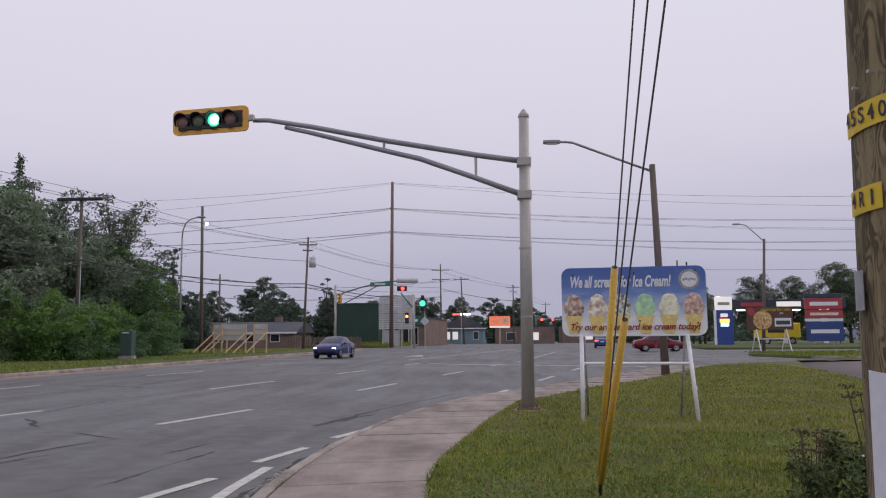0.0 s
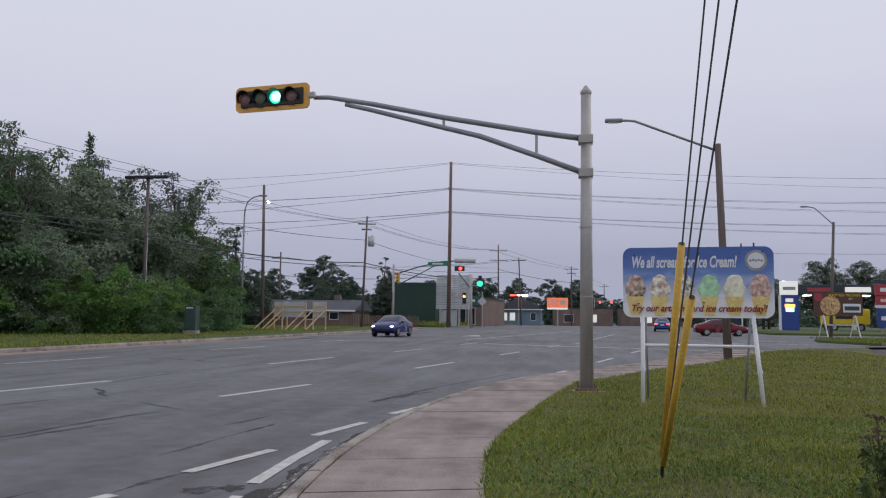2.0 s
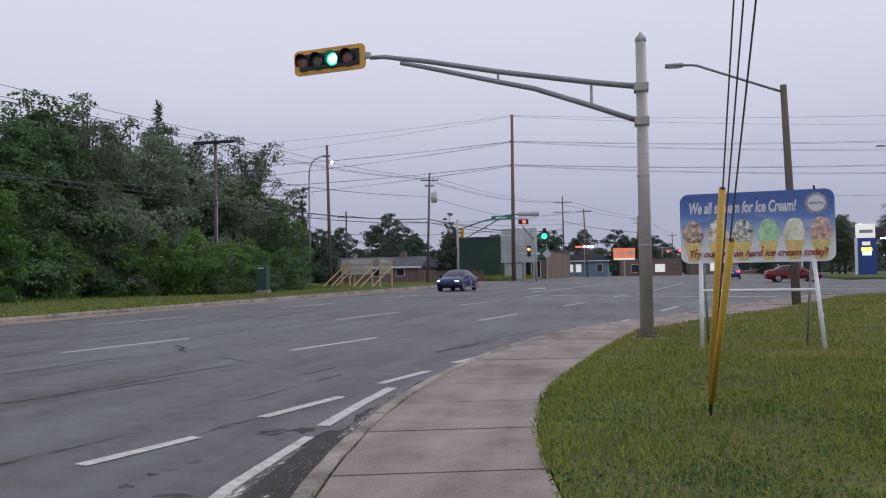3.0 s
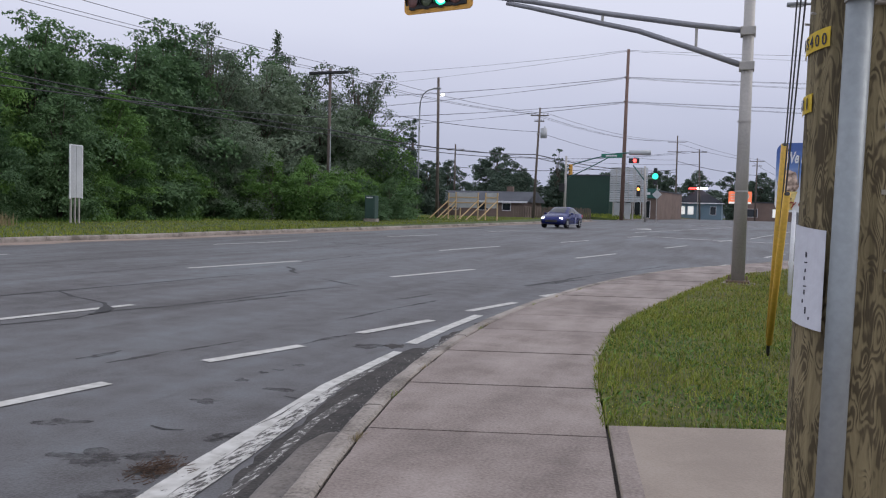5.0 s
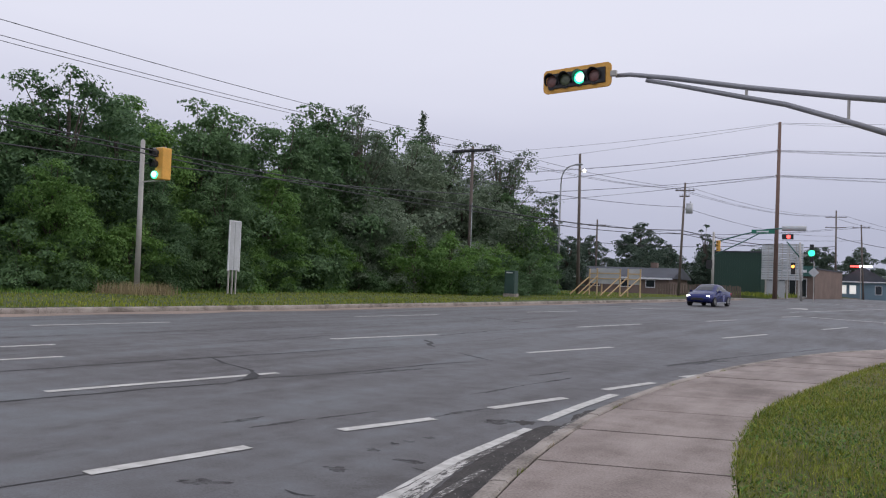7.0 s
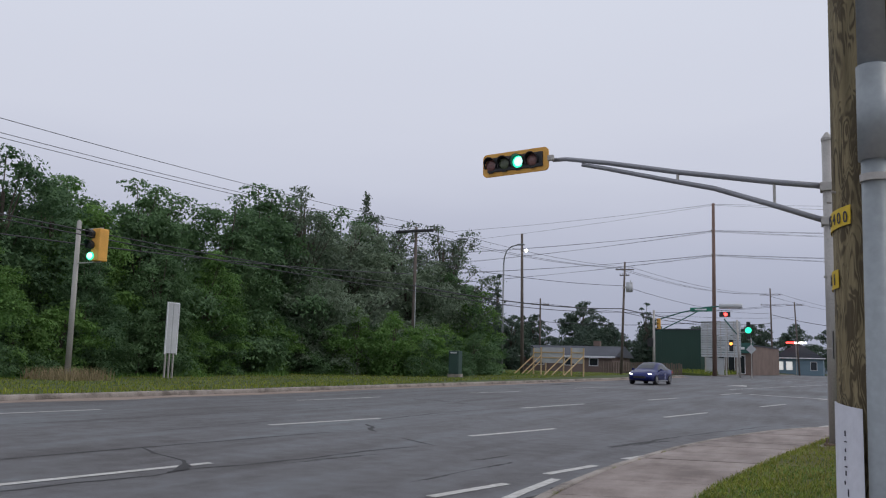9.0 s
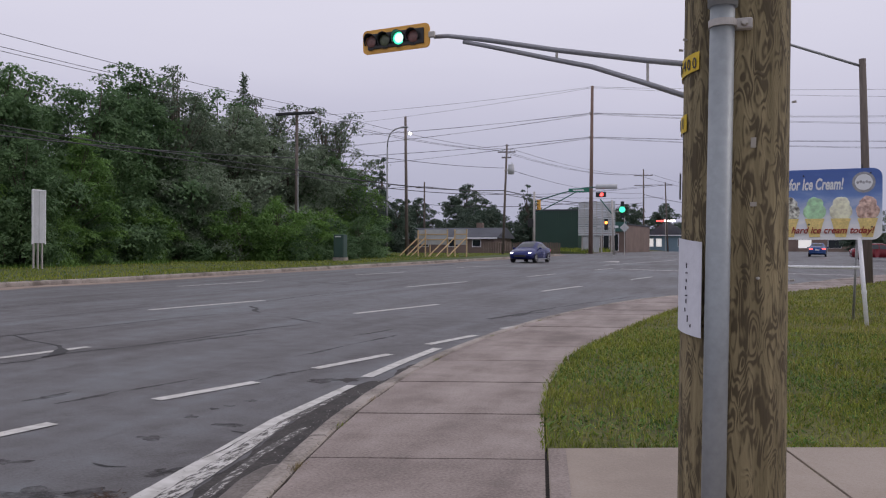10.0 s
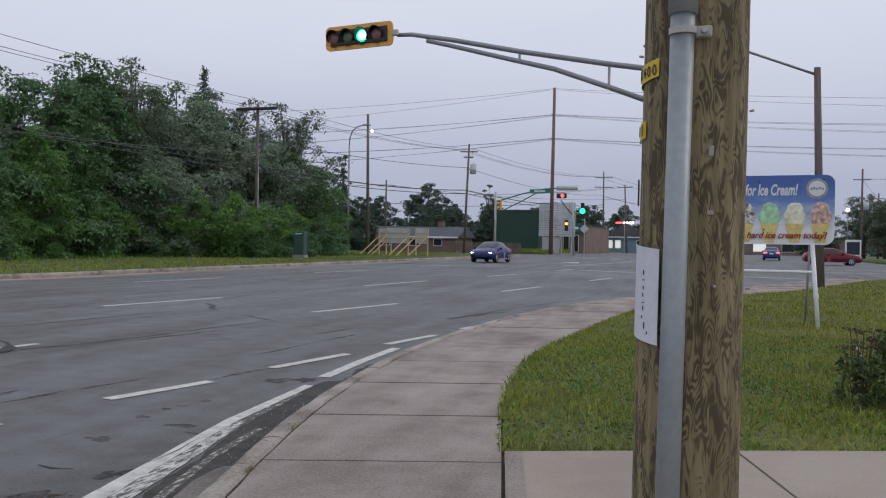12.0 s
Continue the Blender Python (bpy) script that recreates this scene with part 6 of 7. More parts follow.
line((-30.1, 15.5, 6.05), (-37.2, -7.7, 7.2), 0.3, 0.025)
line((-30.1, 15.5, 5.3), (-37.2, -7.7, 5.7), 0.3, 0.03)
for z, sp, zr in ((21.7, 0, 20.8), (18.4, -0.4, 17.6), (18.4, 0.5, 17.9), (15.4, -0.4, 14.8), (15.4, 0.5, 15.0)):
    line((-13.2 + sp, 105, z), (80, 118, zr + 0.5), 1.3, 0.016)
    line((-13.2 + sp, 105, z), (-95, 112, zr + 1.2), 1.4, 0.016)
    line((-13.2 + sp, 105.1, z - 0.1), (80, 121, zr - 0.6), 1.5, 0.014)
    line((-13.2 + sp, 105.1, z - 0.1), (-95, 116, zr - 1.8), 1.2, 0.014)
for dx in (-1.3, 1.3):
    line((-10.3 + dx, 150, 14.5), (3 + dx, 178, 12.95), 0.4, 0.02)
    line((3 + dx, 178, 12.95), (13.5 + dx, 250, 12.5), 0.6, 0.025)
    line((-6.6 + dx, 152, 12.9), (-40, 140, 11), 0.8, 0.02)
line((-10.4, 150, 11), (3, 178, 10), 0.4, 0.04)
line((3, 178, 10), (13.5, 250, 10), 0.8, 0.045)
line((-36.5, 108, 9.9), (-85, 104, 10), 0.6, 0.02)
line((-36.5, 108, 9.9), (-6.5, 152, 10.6), 0.8, 0.02)
line((-36.5, 108, 7.4), (-85, 104, 7.4), 0.6, 0.03)
line((-36.5, 108, 7.4), (-13.2, 110, 7.6), 0.5, 0.03)
line((27.1, 128, 12), (90, 122, 12.5), 0.6, 0.02)
line((27.1, 128, 12), (34, 150, 10.8), 0.3, 0.02)


# ---- trees ----
def leaf_cloud(name, clumps, size, per, material, seed, droop=0.25, sprays=11):
    """One mesh of many small leaves: clumps (centre, radii) of flat, drooping leaf sprays."""
    rng = np.random.RandomState(seed)
    vs, fs, k = [], [], 0
    for c, r in clumps:
        n = int(per * (r[0] * r[1] * r[2]) ** (2 / 3))
        out = rng.normal(size=(sprays, 3)) + np.array([0, 0, 0.25])
        out /= np.linalg.norm(out, axis=1)[:, None]
        root = np.array(c) + out * rng.uniform(0.35, 1.05, size=(sprays, 1)) * np.array(r)
        face = out * 0.8 + np.array([0, 0, 0.75]) + rng.normal(scale=0.25, size=(sprays, 3))
        face /= np.linalg.norm(face, axis=1)[:, None]
        which = rng.randint(0, sprays, n)
        f = face[which]
        spread = rng.normal(size=(n, 3)) * rng.uniform(0.25, 0.5, size=(sprays, 1))[which]
        off = (spread * f).sum(axis=1)[:, None] * f
        p = root[which] + (spread - 0.72 * off) * np.array(r)
        p[:, 2] -= droop * 0.5 * (spread ** 2).sum(axis=1) * r[2]
        nrm = f + rng.normal(scale=0.33, size=(n, 3))
        nrm /= np.linalg.norm(nrm, axis=1)[:, None]
        t = np.cross(nrm, rng.normal(size=(n, 3)))
        t /= np.linalg.norm(t, axis=1)[:, None]
        t[:, 2] -= droop
        b = np.cross(nrm, t)
        s_ = size * rng.uniform(0.6, 1.35, size=(n, 1))
        q = np.stack([p - t * s_, p + t * s_ * 0.75 + b * s_ * 0.65, p + t * s_ * 0.4 - b * s_ * 0.7 + nrm * s_ * 0.2], axis=1)
        vs.append(q.reshape(-1, 3))
        fs.append(np.arange(k, k + 3 * n).reshape(-1, 3))
        k += 3 * n
    me = bpy.data.meshes.new(name)
    me.from_pydata(np.concatenate(vs).tolist(), [], np.concatenate(fs).tolist())
    me.materials.append(M[material])
    return me


def make_tree(label, h, r, seed, material, leaf=0.2, per=420, low=0.08, clumps=108, name="tree", sparse=0.0, category="tree"):
    rng = random.Random(seed)
    t = thing(name, label, category)
    bm = tube([(0, 0, -0.4), (0.1, 0.05, h * 0.25), (-0.05, 0.1, h * 0.5), (0.1, 0, h * 0.8)], 0.028 * h, 10, taper=0.3)
    soft(part("trunk", bm, "bark", t))
    cl, leaders = [], []
    for i in range(6):
        a = i * math.tau / 6 + rng.uniform(-0.4, 0.4)
        d = 0 if i == 0 else r * rng.uniform(0.35, 0.68)
        leaders.append((d * math.cos(a), d * math.sin(a), 1.0 if i == 0 else rng.uniform(0.78, 0.99)))
    for i in range(clumps):
        lx, ly, lh = leaders[i % 6]
        g = min(0.99, ((i // 6) + rng.random()) / (clumps / 6))
        f = low + (lh - low) * g ** 0.85
        reach = r * (0.62 * (1 - g) ** 0.6 + 0.10) * (0.7 + 0.3 * min(1, g * 5))
        a = rng.random() * math.tau
        d = reach * math.sqrt(rng.random())
        s_ = r * (0.14 + 0.13 * (1 - g)) * rng.uniform(0.7, 1.35)
        pull = 1 - 0.35 * g
        cl.append(((lx * pull + d * math.cos(a), ly * pull + d * math.sin(a), f * h), (s_, s_, s_ * rng.uniform(0.55, 0.8))))
    bm = bmesh.new()
    for c, s_ in cl[:: 2 if not sparse else 1]:
        tube([(0.0, 0, max(0.1, c[2] * 0.55)), (c[0] * 0.5, c[1] * 0.5, c[2] * 0.8), c], 0.006 * h, 5, bm, 0.3)
    tagged(part("branching", bm, "bark", t), kind="stuff")
    ob = new("crown", leaf_cloud("crown", cl, leaf, per, material, seed))
    ob.parent = t
    return t


def put(t, x, y, z, s_, rz, first=[]):
    if t.name not in first:
        first.append(t.name)
        t.matrix_basis = Matrix.LocRotScale((x, y, z), Euler((0, 0, rz)), (s_, s_, s_))
        return t
    return copy_thing(t, Matrix.LocRotScale((x, y, z), Euler((0, 0, rz)), (1, 1, 1))) if abs(s_ - t.scale[0]) < 1e-3 else scaled_copy(t, x, y, z, s_, rz)


def scaled_copy(t, x, y, z, s_, rz):
    c = copy_thing(t, pose(x, y, z))
    c.matrix_basis = Matrix.LocRotScale((x, y, z), Euler((0, 0, rz)), (s_, s_, s_))
    return c


A_ = make_tree("tall broadleaf tree with mid-green dense foliage behind the verge", 10, 4.2, 3, "leaf_a", 0.098, 590)
B_ = make_tree("broadleaf tree with lighter green foliage behind the verge", 10, 4.0, 8, "leaf_b", 0.1, 590)
G_ = make_tree("rounded grey-green willow tree behind the verge", 8, 3.8, 13, "leaf_c", 0.075, 900, low=0.06)
D_ = make_tree("thin-crowned dark tree with open branches against the sky", 10, 3.4, 21, "leaf_d", 0.085, 460, low=0.3, clumps=72, sparse=1)
S_ = make_tree("dense low green shrub at the foot of the trees", 3.6, 2.4, 34, "leaf_a", 0.068, 1150, low=0.02, clumps=45, name="shrub", category="shrub")
T_ = make_tree("dense low light green shrub at the foot of the trees", 3.4, 2.3, 55, "leaf_b", 0.068, 1150, low=0.02, clumps=45, name="shrub", category="shrub")


def conifer(h, r, seed):
    t = thing("conifer", "dark pointed spruce rising above the other trees", "conifer")
    part("trunk", rod((0, 0, -0.3), (0, 0, h), 0.16, 0.02, 8), "bark", t)
    cl, rng = [], random.Random(seed)
    for i in range(46):
        f = 0.12 + 0.86 * i / 45
        a = i * 2.4
        d = r * (1 - f) * rng.uniform(0.5, 1)
        cl.append(((d * math.cos(a), d * math.sin(a), f * h), (0.18 + 0.4 * (1 - f) * r, 0.18 + 0.4 * (1 - f) * r, 0.3)))
    ob = new("crown", leaf_cloud("crown", cl, 0.095, 840, "leaf_d", seed))
    ob.parent = t
    return t


K_ = conifer(13, 2.6, 5)
rt = random.Random(4)
# (kind, x, y, height)
WOOD = [(A_, -46, 8, 10.0), (D_, -38.5, 13.5, 8.0), (A_, -43, 14, 9.4), (D_, -36.5, 17.5, 8.8), (A_, -37, 21.5, 10.2), (B_, -42, 22, 9.8), (A_, -35.5, 26.5, 11.8), (A_, -37.5, 31, 11.4), (B_, -34.5, 30.5, 9.4), (A_, -35, 35, 11.6), (A_, -33.8, 41.0, 11.8), (A_, -37.5, 39, 12.0), (A_, -35, 46, 13.6), (D_, -34.6, 50.0, 14.6), (G_, -30.8, 46.5, 7.4), (A_, -36.0, 57.5, 14.2), (G_, -33.2, 54.5, 12.6), (D_, -33.6, 60, 14.2), (D_, -28.9, 62, 13.4), (G_, -30.5, 59, 10.4), (A_, -29.5, 65.5, 8.0), (B_, -34, 68, 8.0), (B_, -31.8, 37.0, 7.6), (A_, -28.6, 61, 9.4), (B_, -26.9, 63.5, 7.8), (A_, -40, 52, 13.5), (B_, -41, 34, 12.2), (A_, -48, 24, 11), (A_, -31.4, 33.2, 6.8), (A_, -31.6, 28.6, 6.4), (B_, -32, 23.5, 6.2), (A_, -36.5, 23.4, 8.6), (B_, -40.5, 27.0, 10.2), (A_, -33.6, 18, 5.6), (A_, -44, -2, 10)]
for t, x, y, h in WOOD:
    base_h = 8.0 if t is G_ else 10.0
    put(t, x, y, verge_z(x, y) - 0.1, h / base_h * 0.94, rt.random() * 6.28)
for k in range(22):
    y = 9 + k * 2.55
    x = -31.2 - 0.6 * math.sin(k * 1.7) + max(0, y - 44) * 0.24 - max(0, 20 - y) * 0.55
    put((S_, T_)[k % 3 == 1], x, y, verge_z(x, y) - 0.1, rt.uniform(0.75, 1.15), rt.random() * 6.28)
for x, y, s_ in ((-27.8, 47.2, 1.25), (-25.8, 48.6, 1.2), (-24.9, 50.4, 1.05), (-24.2, 49.6, 0.72), (-23.2, 52.5, 0.62), (-26.4, 57, 1.1), (-25.2, 55.5, 0.85), (-24.4, 58.5, 0.9)):
    put(T_ if s_ > 0.9 else S_, x, y, verge_z(x, y) - 0.1, s_, rt.random() * 6.28)
put(K_, -35.4, 60, 0.4, 1.18, 0.3)

# distant trees
F_ = make_tree("distant dull green tree beyond the side road", 10, 4.0, 71, "leaf_far", 0.165, 360, low=0.06, clumps=66)
P_ = make_tree("distant slender dull green tree beyond the side road", 10, 1.7, 72, "leaf_far", 0.15, 640, low=0.06, clumps=48)
for x, y, h in ((-40, 92, 8), (-36, 96, 7), (-44, 104, 8), (-49, 112, 9), (-41, 118, 8.5), (-55, 104, 9), (-36, 128, 8), (-31, 124, 7), (-27, 132, 7.5), (-33, 120, 7), (-60, 118, 9), (-24, 142, 7.5), (-21, 145, 7), (-30, 150, 9), (-38, 150, 9), (-18, 168, 9), (-14, 172, 10), (-24, 175, 9), (-9, 190, 11), (4.5, 215, 12), (8, 230, 11), (-2, 212, 12), (12, 240, 9), (-20, 210, 12), (-30, 200, 11), (20, 280, 9), (30, 290, 10), (42, 300, 10), (-45, 170, 10), (-60, 160, 11), (-46, 114, 5.4), (-43, 116, 4.8), (-40.5, 113, 5.2), (-38, 115, 5.6), (-35.5, 114, 5.0), (-32.5, 116, 5.4), (-29.5, 115, 4.8), (-27, 117, 5.2), (-25, 119, 4.6), (25, 160, 7), (29, 172, 8)):
    put(F_, x, y, rise(y), h / 10, rt.random() * 6.28)
put(F_, -38.5, 135, 0.8, 1.18, 1.0)
put(P_, -44.5, 112, 0.8, 1.35, 0.4)
put(P_, -26.5, 128, 0.8, 1.05, 2.0)
E_ = make_tree("green tree with open crown near the petrol station", 9, 3.6, 91, "leaf_open", 0.10, 470, low=0.22, clumps=72, sparse=1)
for x, y, h in ((40.5, 134, 11.2), (46.5, 136, 11.0), (52.5, 134, 13), (56, 138, 12), (31.0, 132, 9), (36, 150, 10), (29.5, 138, 10.0), (63, 126, 12)):
    put(E_, x, y, rise(y), h / 9, rt.random() * 6.28)
wd = leaf_cloud("far_woods", [((x, 420 + 60 * math.sin(x * 0.05), 5 + 3 * noise.noise((x * 0.02, 0, 0))), (9, 9, 7 + 3 * noise.noise((x * 0.07, 1, 0)))) for x in range(-420, 460, 11)], 0.95, 11, "leaf_far", 6)
tagged(new("far_woods", wd), "far dull green woods along the horizon", "woods", kind="stuff")
# horizon hills; their haze is in the material colour
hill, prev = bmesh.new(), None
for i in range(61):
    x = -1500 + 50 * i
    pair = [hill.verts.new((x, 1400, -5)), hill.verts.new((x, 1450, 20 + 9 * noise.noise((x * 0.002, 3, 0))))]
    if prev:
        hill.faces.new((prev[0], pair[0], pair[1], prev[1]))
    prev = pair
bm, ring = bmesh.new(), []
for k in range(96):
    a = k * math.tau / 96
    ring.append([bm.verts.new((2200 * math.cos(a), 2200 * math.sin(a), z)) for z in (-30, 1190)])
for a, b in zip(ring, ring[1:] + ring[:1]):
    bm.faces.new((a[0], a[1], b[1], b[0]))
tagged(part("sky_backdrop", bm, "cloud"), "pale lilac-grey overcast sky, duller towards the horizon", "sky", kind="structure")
tagged(part("backdrop", hill, "hills"), "low hills on the horizon, coloured blue-grey as by haze", "hills", kind="structure")


# ---- vehicles ----
def sedan(name, label, paint, m, lights="none"):
    """A four-door saloon, nose towards +x."""
    t = thing(name, label, "car")
    t.matrix_basis = m
    ST = [(-2.24, 0.68, 0.38, 0.80, 0.58, 0.84), (-2.12, 0.79, 0.28, 0.93, 0.68, 1.0), (-1.75, 0.86, 0.22, 0.97, 0.70, 1.06), (-1.45, 0.87, 0.2, 0.97, 0.66, 1.12), (-0.9, 0.88, 0.2, 0.96, 0.60, 1.38), (-0.4, 0.88, 0.2, 0.95, 0.58, 1.44), (0.1, 0.88, 0.2, 0.93, 0.58, 1.43), (0.55, 0.88, 0.2, 0.92, 0.62, 1.27), (1.15, 0.88, 0.2, 0.90, 0.72, 0.98), (1.65, 0.86, 0.22, 0.82, 0.70, 0.90), (2.05, 0.80, 0.26, 0.70, 0.62, 0.78), (2.24, 0.66, 0.34, 0.58, 0.50, 0.62)]

    def at_x(x):
        return [float(np.interp(x, [q[0] for q in ST], [q[k] for q in ST])) for k in range(1, 6)]

    bm, rings = bmesh.new(), []
    for x in sorted(set([q[0] for q in ST] + steps(-2.2, 2.2, 0.2))):
        w, zb, zl, wr, zr = at_x(x)
        half = [(w * 0.9, zb), (w * 0.99, zb + 0.1), (w * 1.01, (zb + zl) / 2), (w * 0.985, zl), (wr + (w - wr) * 0.12, zr - 0.07), (wr * 0.86, zr), (wr * 0.4, zr + 0.02)]
        rings.append([bm.verts.new((x, y, z)) for y, z in half] + [bm.verts.new((x, -y, z)) for y, z in half[::-1]])
    for a, b in zip(rings, rings[1:]):
        for k in range(14):
            bm.faces.new((a[k], a[(k + 1) % 14], b[(k + 1) % 14], b[k]))
    bm.faces.new(rings[0][::-1]), bm.faces.new(rings[-1])
    bmesh.ops.recalc_face_normals(bm, faces=bm.faces[:])
    body = soft(part("body", bm, paint, t))
    for sd in (1, -1):
        for x0, x1 in ((-1.25, -0.28), (-0.2, 0.78)):
            bm, low, top = bmesh.new(), [], []
            for x in steps(x0, x1, 0.16):
                w, zb, zl, wr, zr = at_x(x)
                hi_y, hi_z = wr + (w - wr) * 0.12, zr - 0.09
                low.append(bm.verts.new((x, sd * (w * 0.985 + 0.008), zl + 0.03)))
                top.append(bm.verts.new((x, sd * (hi_y + 0.012), max(zl + 0.05, hi_z))))
            for k in range(len(low) - 1):
                bm.faces.new((low[k], low[k + 1], top[k + 1], top[k]))
            part("side_window", bm, "glass", t)
        part("mirror", box(0.6, 0.78, sd * 0.97 - 0.09, sd * 0.97 + 0.09, 0.92, 1.05, 0.03), paint, t)
        for x in (-0.55, 0.35):
            part("door_handle", box(x - 0.1, x + 0.1, sd * 0.885 - 0.015, sd * 0.885 + 0.015, 0.82, 0.85, 0.005), paint, t)
        part("sill", box(-0.95, 0.95, sd * 0.86 - 0.03, sd * 0.86 + 0.03, 0.2, 0.28, 0.01), "lampgrey", t)
        part("headlight", box(1.85, 2.12, sd * 0.60 - 0.16, sd * 0.60 + 0.16, 0.60, 0.72, 0.03), "glow" if lights == "front" else "white", t)
        part("tail_light", box(-2.24, -2.02, sd * 0.62 - 0.2, sd * 0.62 + 0.2, 0.74, 0.90, 0.03), "stop" if lights == "rear" else "panel_red", t)
    for x0, x1, nm in ((0.18, 1.02, "windscreen"), (-1.42, -0.92, "rear_window")):
        bm, ring = bmesh.new(), []
        for x in steps(x0, x1, 0.14):
            w, zb, zl, wr, zr = at_x(x)
            ring.append([bm.verts.new((x, y, zr + dz)) for y, dz in ((wr * 0.8, 0.012), (wr * 0.4, 0.03), (-wr * 0.4, 0.03), (-wr * 0.8, 0.012))])
        for a, b in zip(ring, ring[1:]):
            for k in range(3):
                bm.faces.new((a[k], a[k + 1], b[k + 1], b[k]))
        part(nm, bm, "glass", t)
    part("grille", box(2.1, 2.26, -0.42, 0.42, 0.40, 0.56, 0.02), "black", t)
    part("number_plate", box(-2.26, -2.2, -0.2, 0.2, 0.66, 0.80, 0.01), "plate", t)
    part("rear_bumper", box(-2.27, -2.05, -0.66, 0.66, 0.36, 0.5, 0.04), paint, t)
    for x in (-1.32, 1.36):
        for sd in (1, -1):
            wh = soft(part("wheel", rod((x, sd * 0.70, 0.32), (x, sd * 0.90, 0.32), 0.32, 0.32, 24), "tyre", t))
            part("rim", rod((x, sd * 0.89, 0.32), (x, sd * 0.912, 0.32), 0.215, 0.205, 20), "rim", wh)
            bm = bmesh.new()
            for k in range(5):
                a = k * math.tau / 5 + 0.3
                disc((x + 0.13 * math.cos(a), sd * 0.915, 0.32 + 0.13 * math.sin(a)), 0.05, (0, 1, 0), 0.008, 8, bm)
            part("rim_opening", bm, "tyre", wh)
    return t


def on_road(x, y, heading):
    return pose(x, y, road_z(x, y) + 0.01, 0, math.degrees(math.atan(-0.0078)) * math.sin(radians(heading)) if y > 26 else 0, heading)


sedan("blue_sedan", "blue four-door saloon with lit tail lights waiting beyond the junction", "car_blue", on_road(12.2, 99, 83), "rear")
sedan("royal_blue_sedan", "royal blue saloon with lit headlights in the far lane", "car_royal", on_road(-10.9, 58, 263), "front")
sedan("red_sedan", "dark red saloon crossing on the side street", "car_red", on_road(14.6, 77, 0))


# ---- weeds and grass ----
def blades(name, pts, hs, ws, material, label, seed, lean_=0.45):
    """Grass: one bent three-cornered blade at each point."""
    rng = np.random.RandomState(seed)
    n = len(pts)
    a = rng.uniform(0, math.tau, n)
    side = np.stack([np.cos(a), np.sin(a), np.zeros(n)], 1) * ws[:, None]
    b = rng.uniform(0, math.tau, n)
    off = np.stack([np.cos(b), np.sin(b), np.zeros(n)], 1) * (hs * rng.uniform(0, lean_, n))[:, None]
    mid = pts + off * 0.35 + np.array([0, 0, 1]) * (hs * 0.6)[:, None]
    tip = pts + off + np.array([0, 0, 1]) * hs[:, None]
    v = np.stack([pts - side, pts + side, mid + side * 0.7, mid - side * 0.7, tip], 1).reshape(-1, 3)
    k = np.arange(n)[:, None] * 5
    quads = (k + np.array([0, 1, 2, 3])).tolist()
    tris = (k + np.array([3, 2, 4])).tolist()
    me = bpy.data.meshes.new(name)
    me.from_pydata(v.tolist(), [], quads + tris)
    me.materials.append(M[material])
    return tagged(new(name, me), label, "grass", kind="stuff")


def scatter(n, x0, x1, y0, y1, keep, z, seed):
    rng = np.random.RandomState(seed)
    xs, ys, us = rng.uniform(x0, x1, n), rng.uniform(y0, y1, n), rng.random_sample(n)
    pts = [(x, y, z(x, y)) for x, y, u in zip(xs, ys, us) if keep(x, y, u)]
    return np.array(pts)


def lawn_z(x, y):
    return 0.135 + rise(y) + 0.025 * noise.noise((x * 0.7, y * 0.7, 3)) * min(1, max(0, (x - turf_edge(y)) * 2))


def on_lawn(x, y):
    return turf_edge(y) - 0.03 < x < curve_at(LOT_EDGE, y) and y > 5.12 + 0.355 * (x - 0.51) and x < 14


def lawn_keep(x, y, u):
    if not on_lawn(x, y):
        return False
    d = math.hypot(x - 1.0, y - 1.0)
    return u < min(1, (7.5 / d) ** 1.7) * (0.7 + 0.6 * noise.noise((x * 1.1, y * 1.1, 0)))


P1 = scatter(950000, -0.2, 13, 5.0, 40, lawn_keep, lawn_z, 1)
r1 = np.random.RandomState(2)
dist = np.hypot(P1[:, 0] - 1, P1[:, 1] - 1)
patchy = np.array([1 + 0.5 * noise.noise((p[0] * 0.8, p[1] * 0.8, 5)) for p in P1])
blades("lawn_grass", P1, r1.uniform(0.02, 0.062, len(P1)) * patchy, 0.0012 + 0.00055 * dist * r1.uniform(0.6, 1.2, len(P1)), "grass", "short green grass of the lawn", 3, 1.3)


def edge_keep(x, y, u):
    return on_lawn(x, y) and (x - turf_edge(y) < 0.16 or y - (5.12 + 0.355 * (x - 0.51)) < 0.14)


def stalk_keep(x, y, u):
    d = math.hypot(x - 1.0, y - 1.0)
    return on_lawn(x, y) and u < min(1, (11 / d) ** 1.5) * (0.35 + 0.75 * noise.noise((x * 0.7, y * 0.7, 16)) + 0.03 * min(d, 16))


PS = scatter(110000, -0.1, 13, 5.4, 44, stalk_keep, lawn_z, 18)
ds = np.hypot(PS[:, 0] - 1, PS[:, 1] - 1)
blades("seed_stalks", PS, r1.uniform(0.05, 0.105, len(PS)), 0.0006 + 0.0004 * ds * r1.uniform(0.5, 1.1, len(PS)), "seed", "thin yellowish seed stalks over the lawn", 19, 0.4)
P2 = scatter(90000, -0.2, 6, 5.0, 20, edge_keep, lawn_z, 4)
blades("edge_grass", P2, r1.uniform(0.02, 0.075, len(P2)), r1.uniform(0.002, 0.005, len(P2)), "grass", "ragged longer grass along the pavement edge", 5, 1.5)
P3 = scatter(16000, 0, 9, 5.2, 18, lambda x, y, u: on_lawn(x, y) and u < 0.5 + 0.7 * noise.noise((x * 0.6, y * 0.6, 9)), lawn_z, 6)
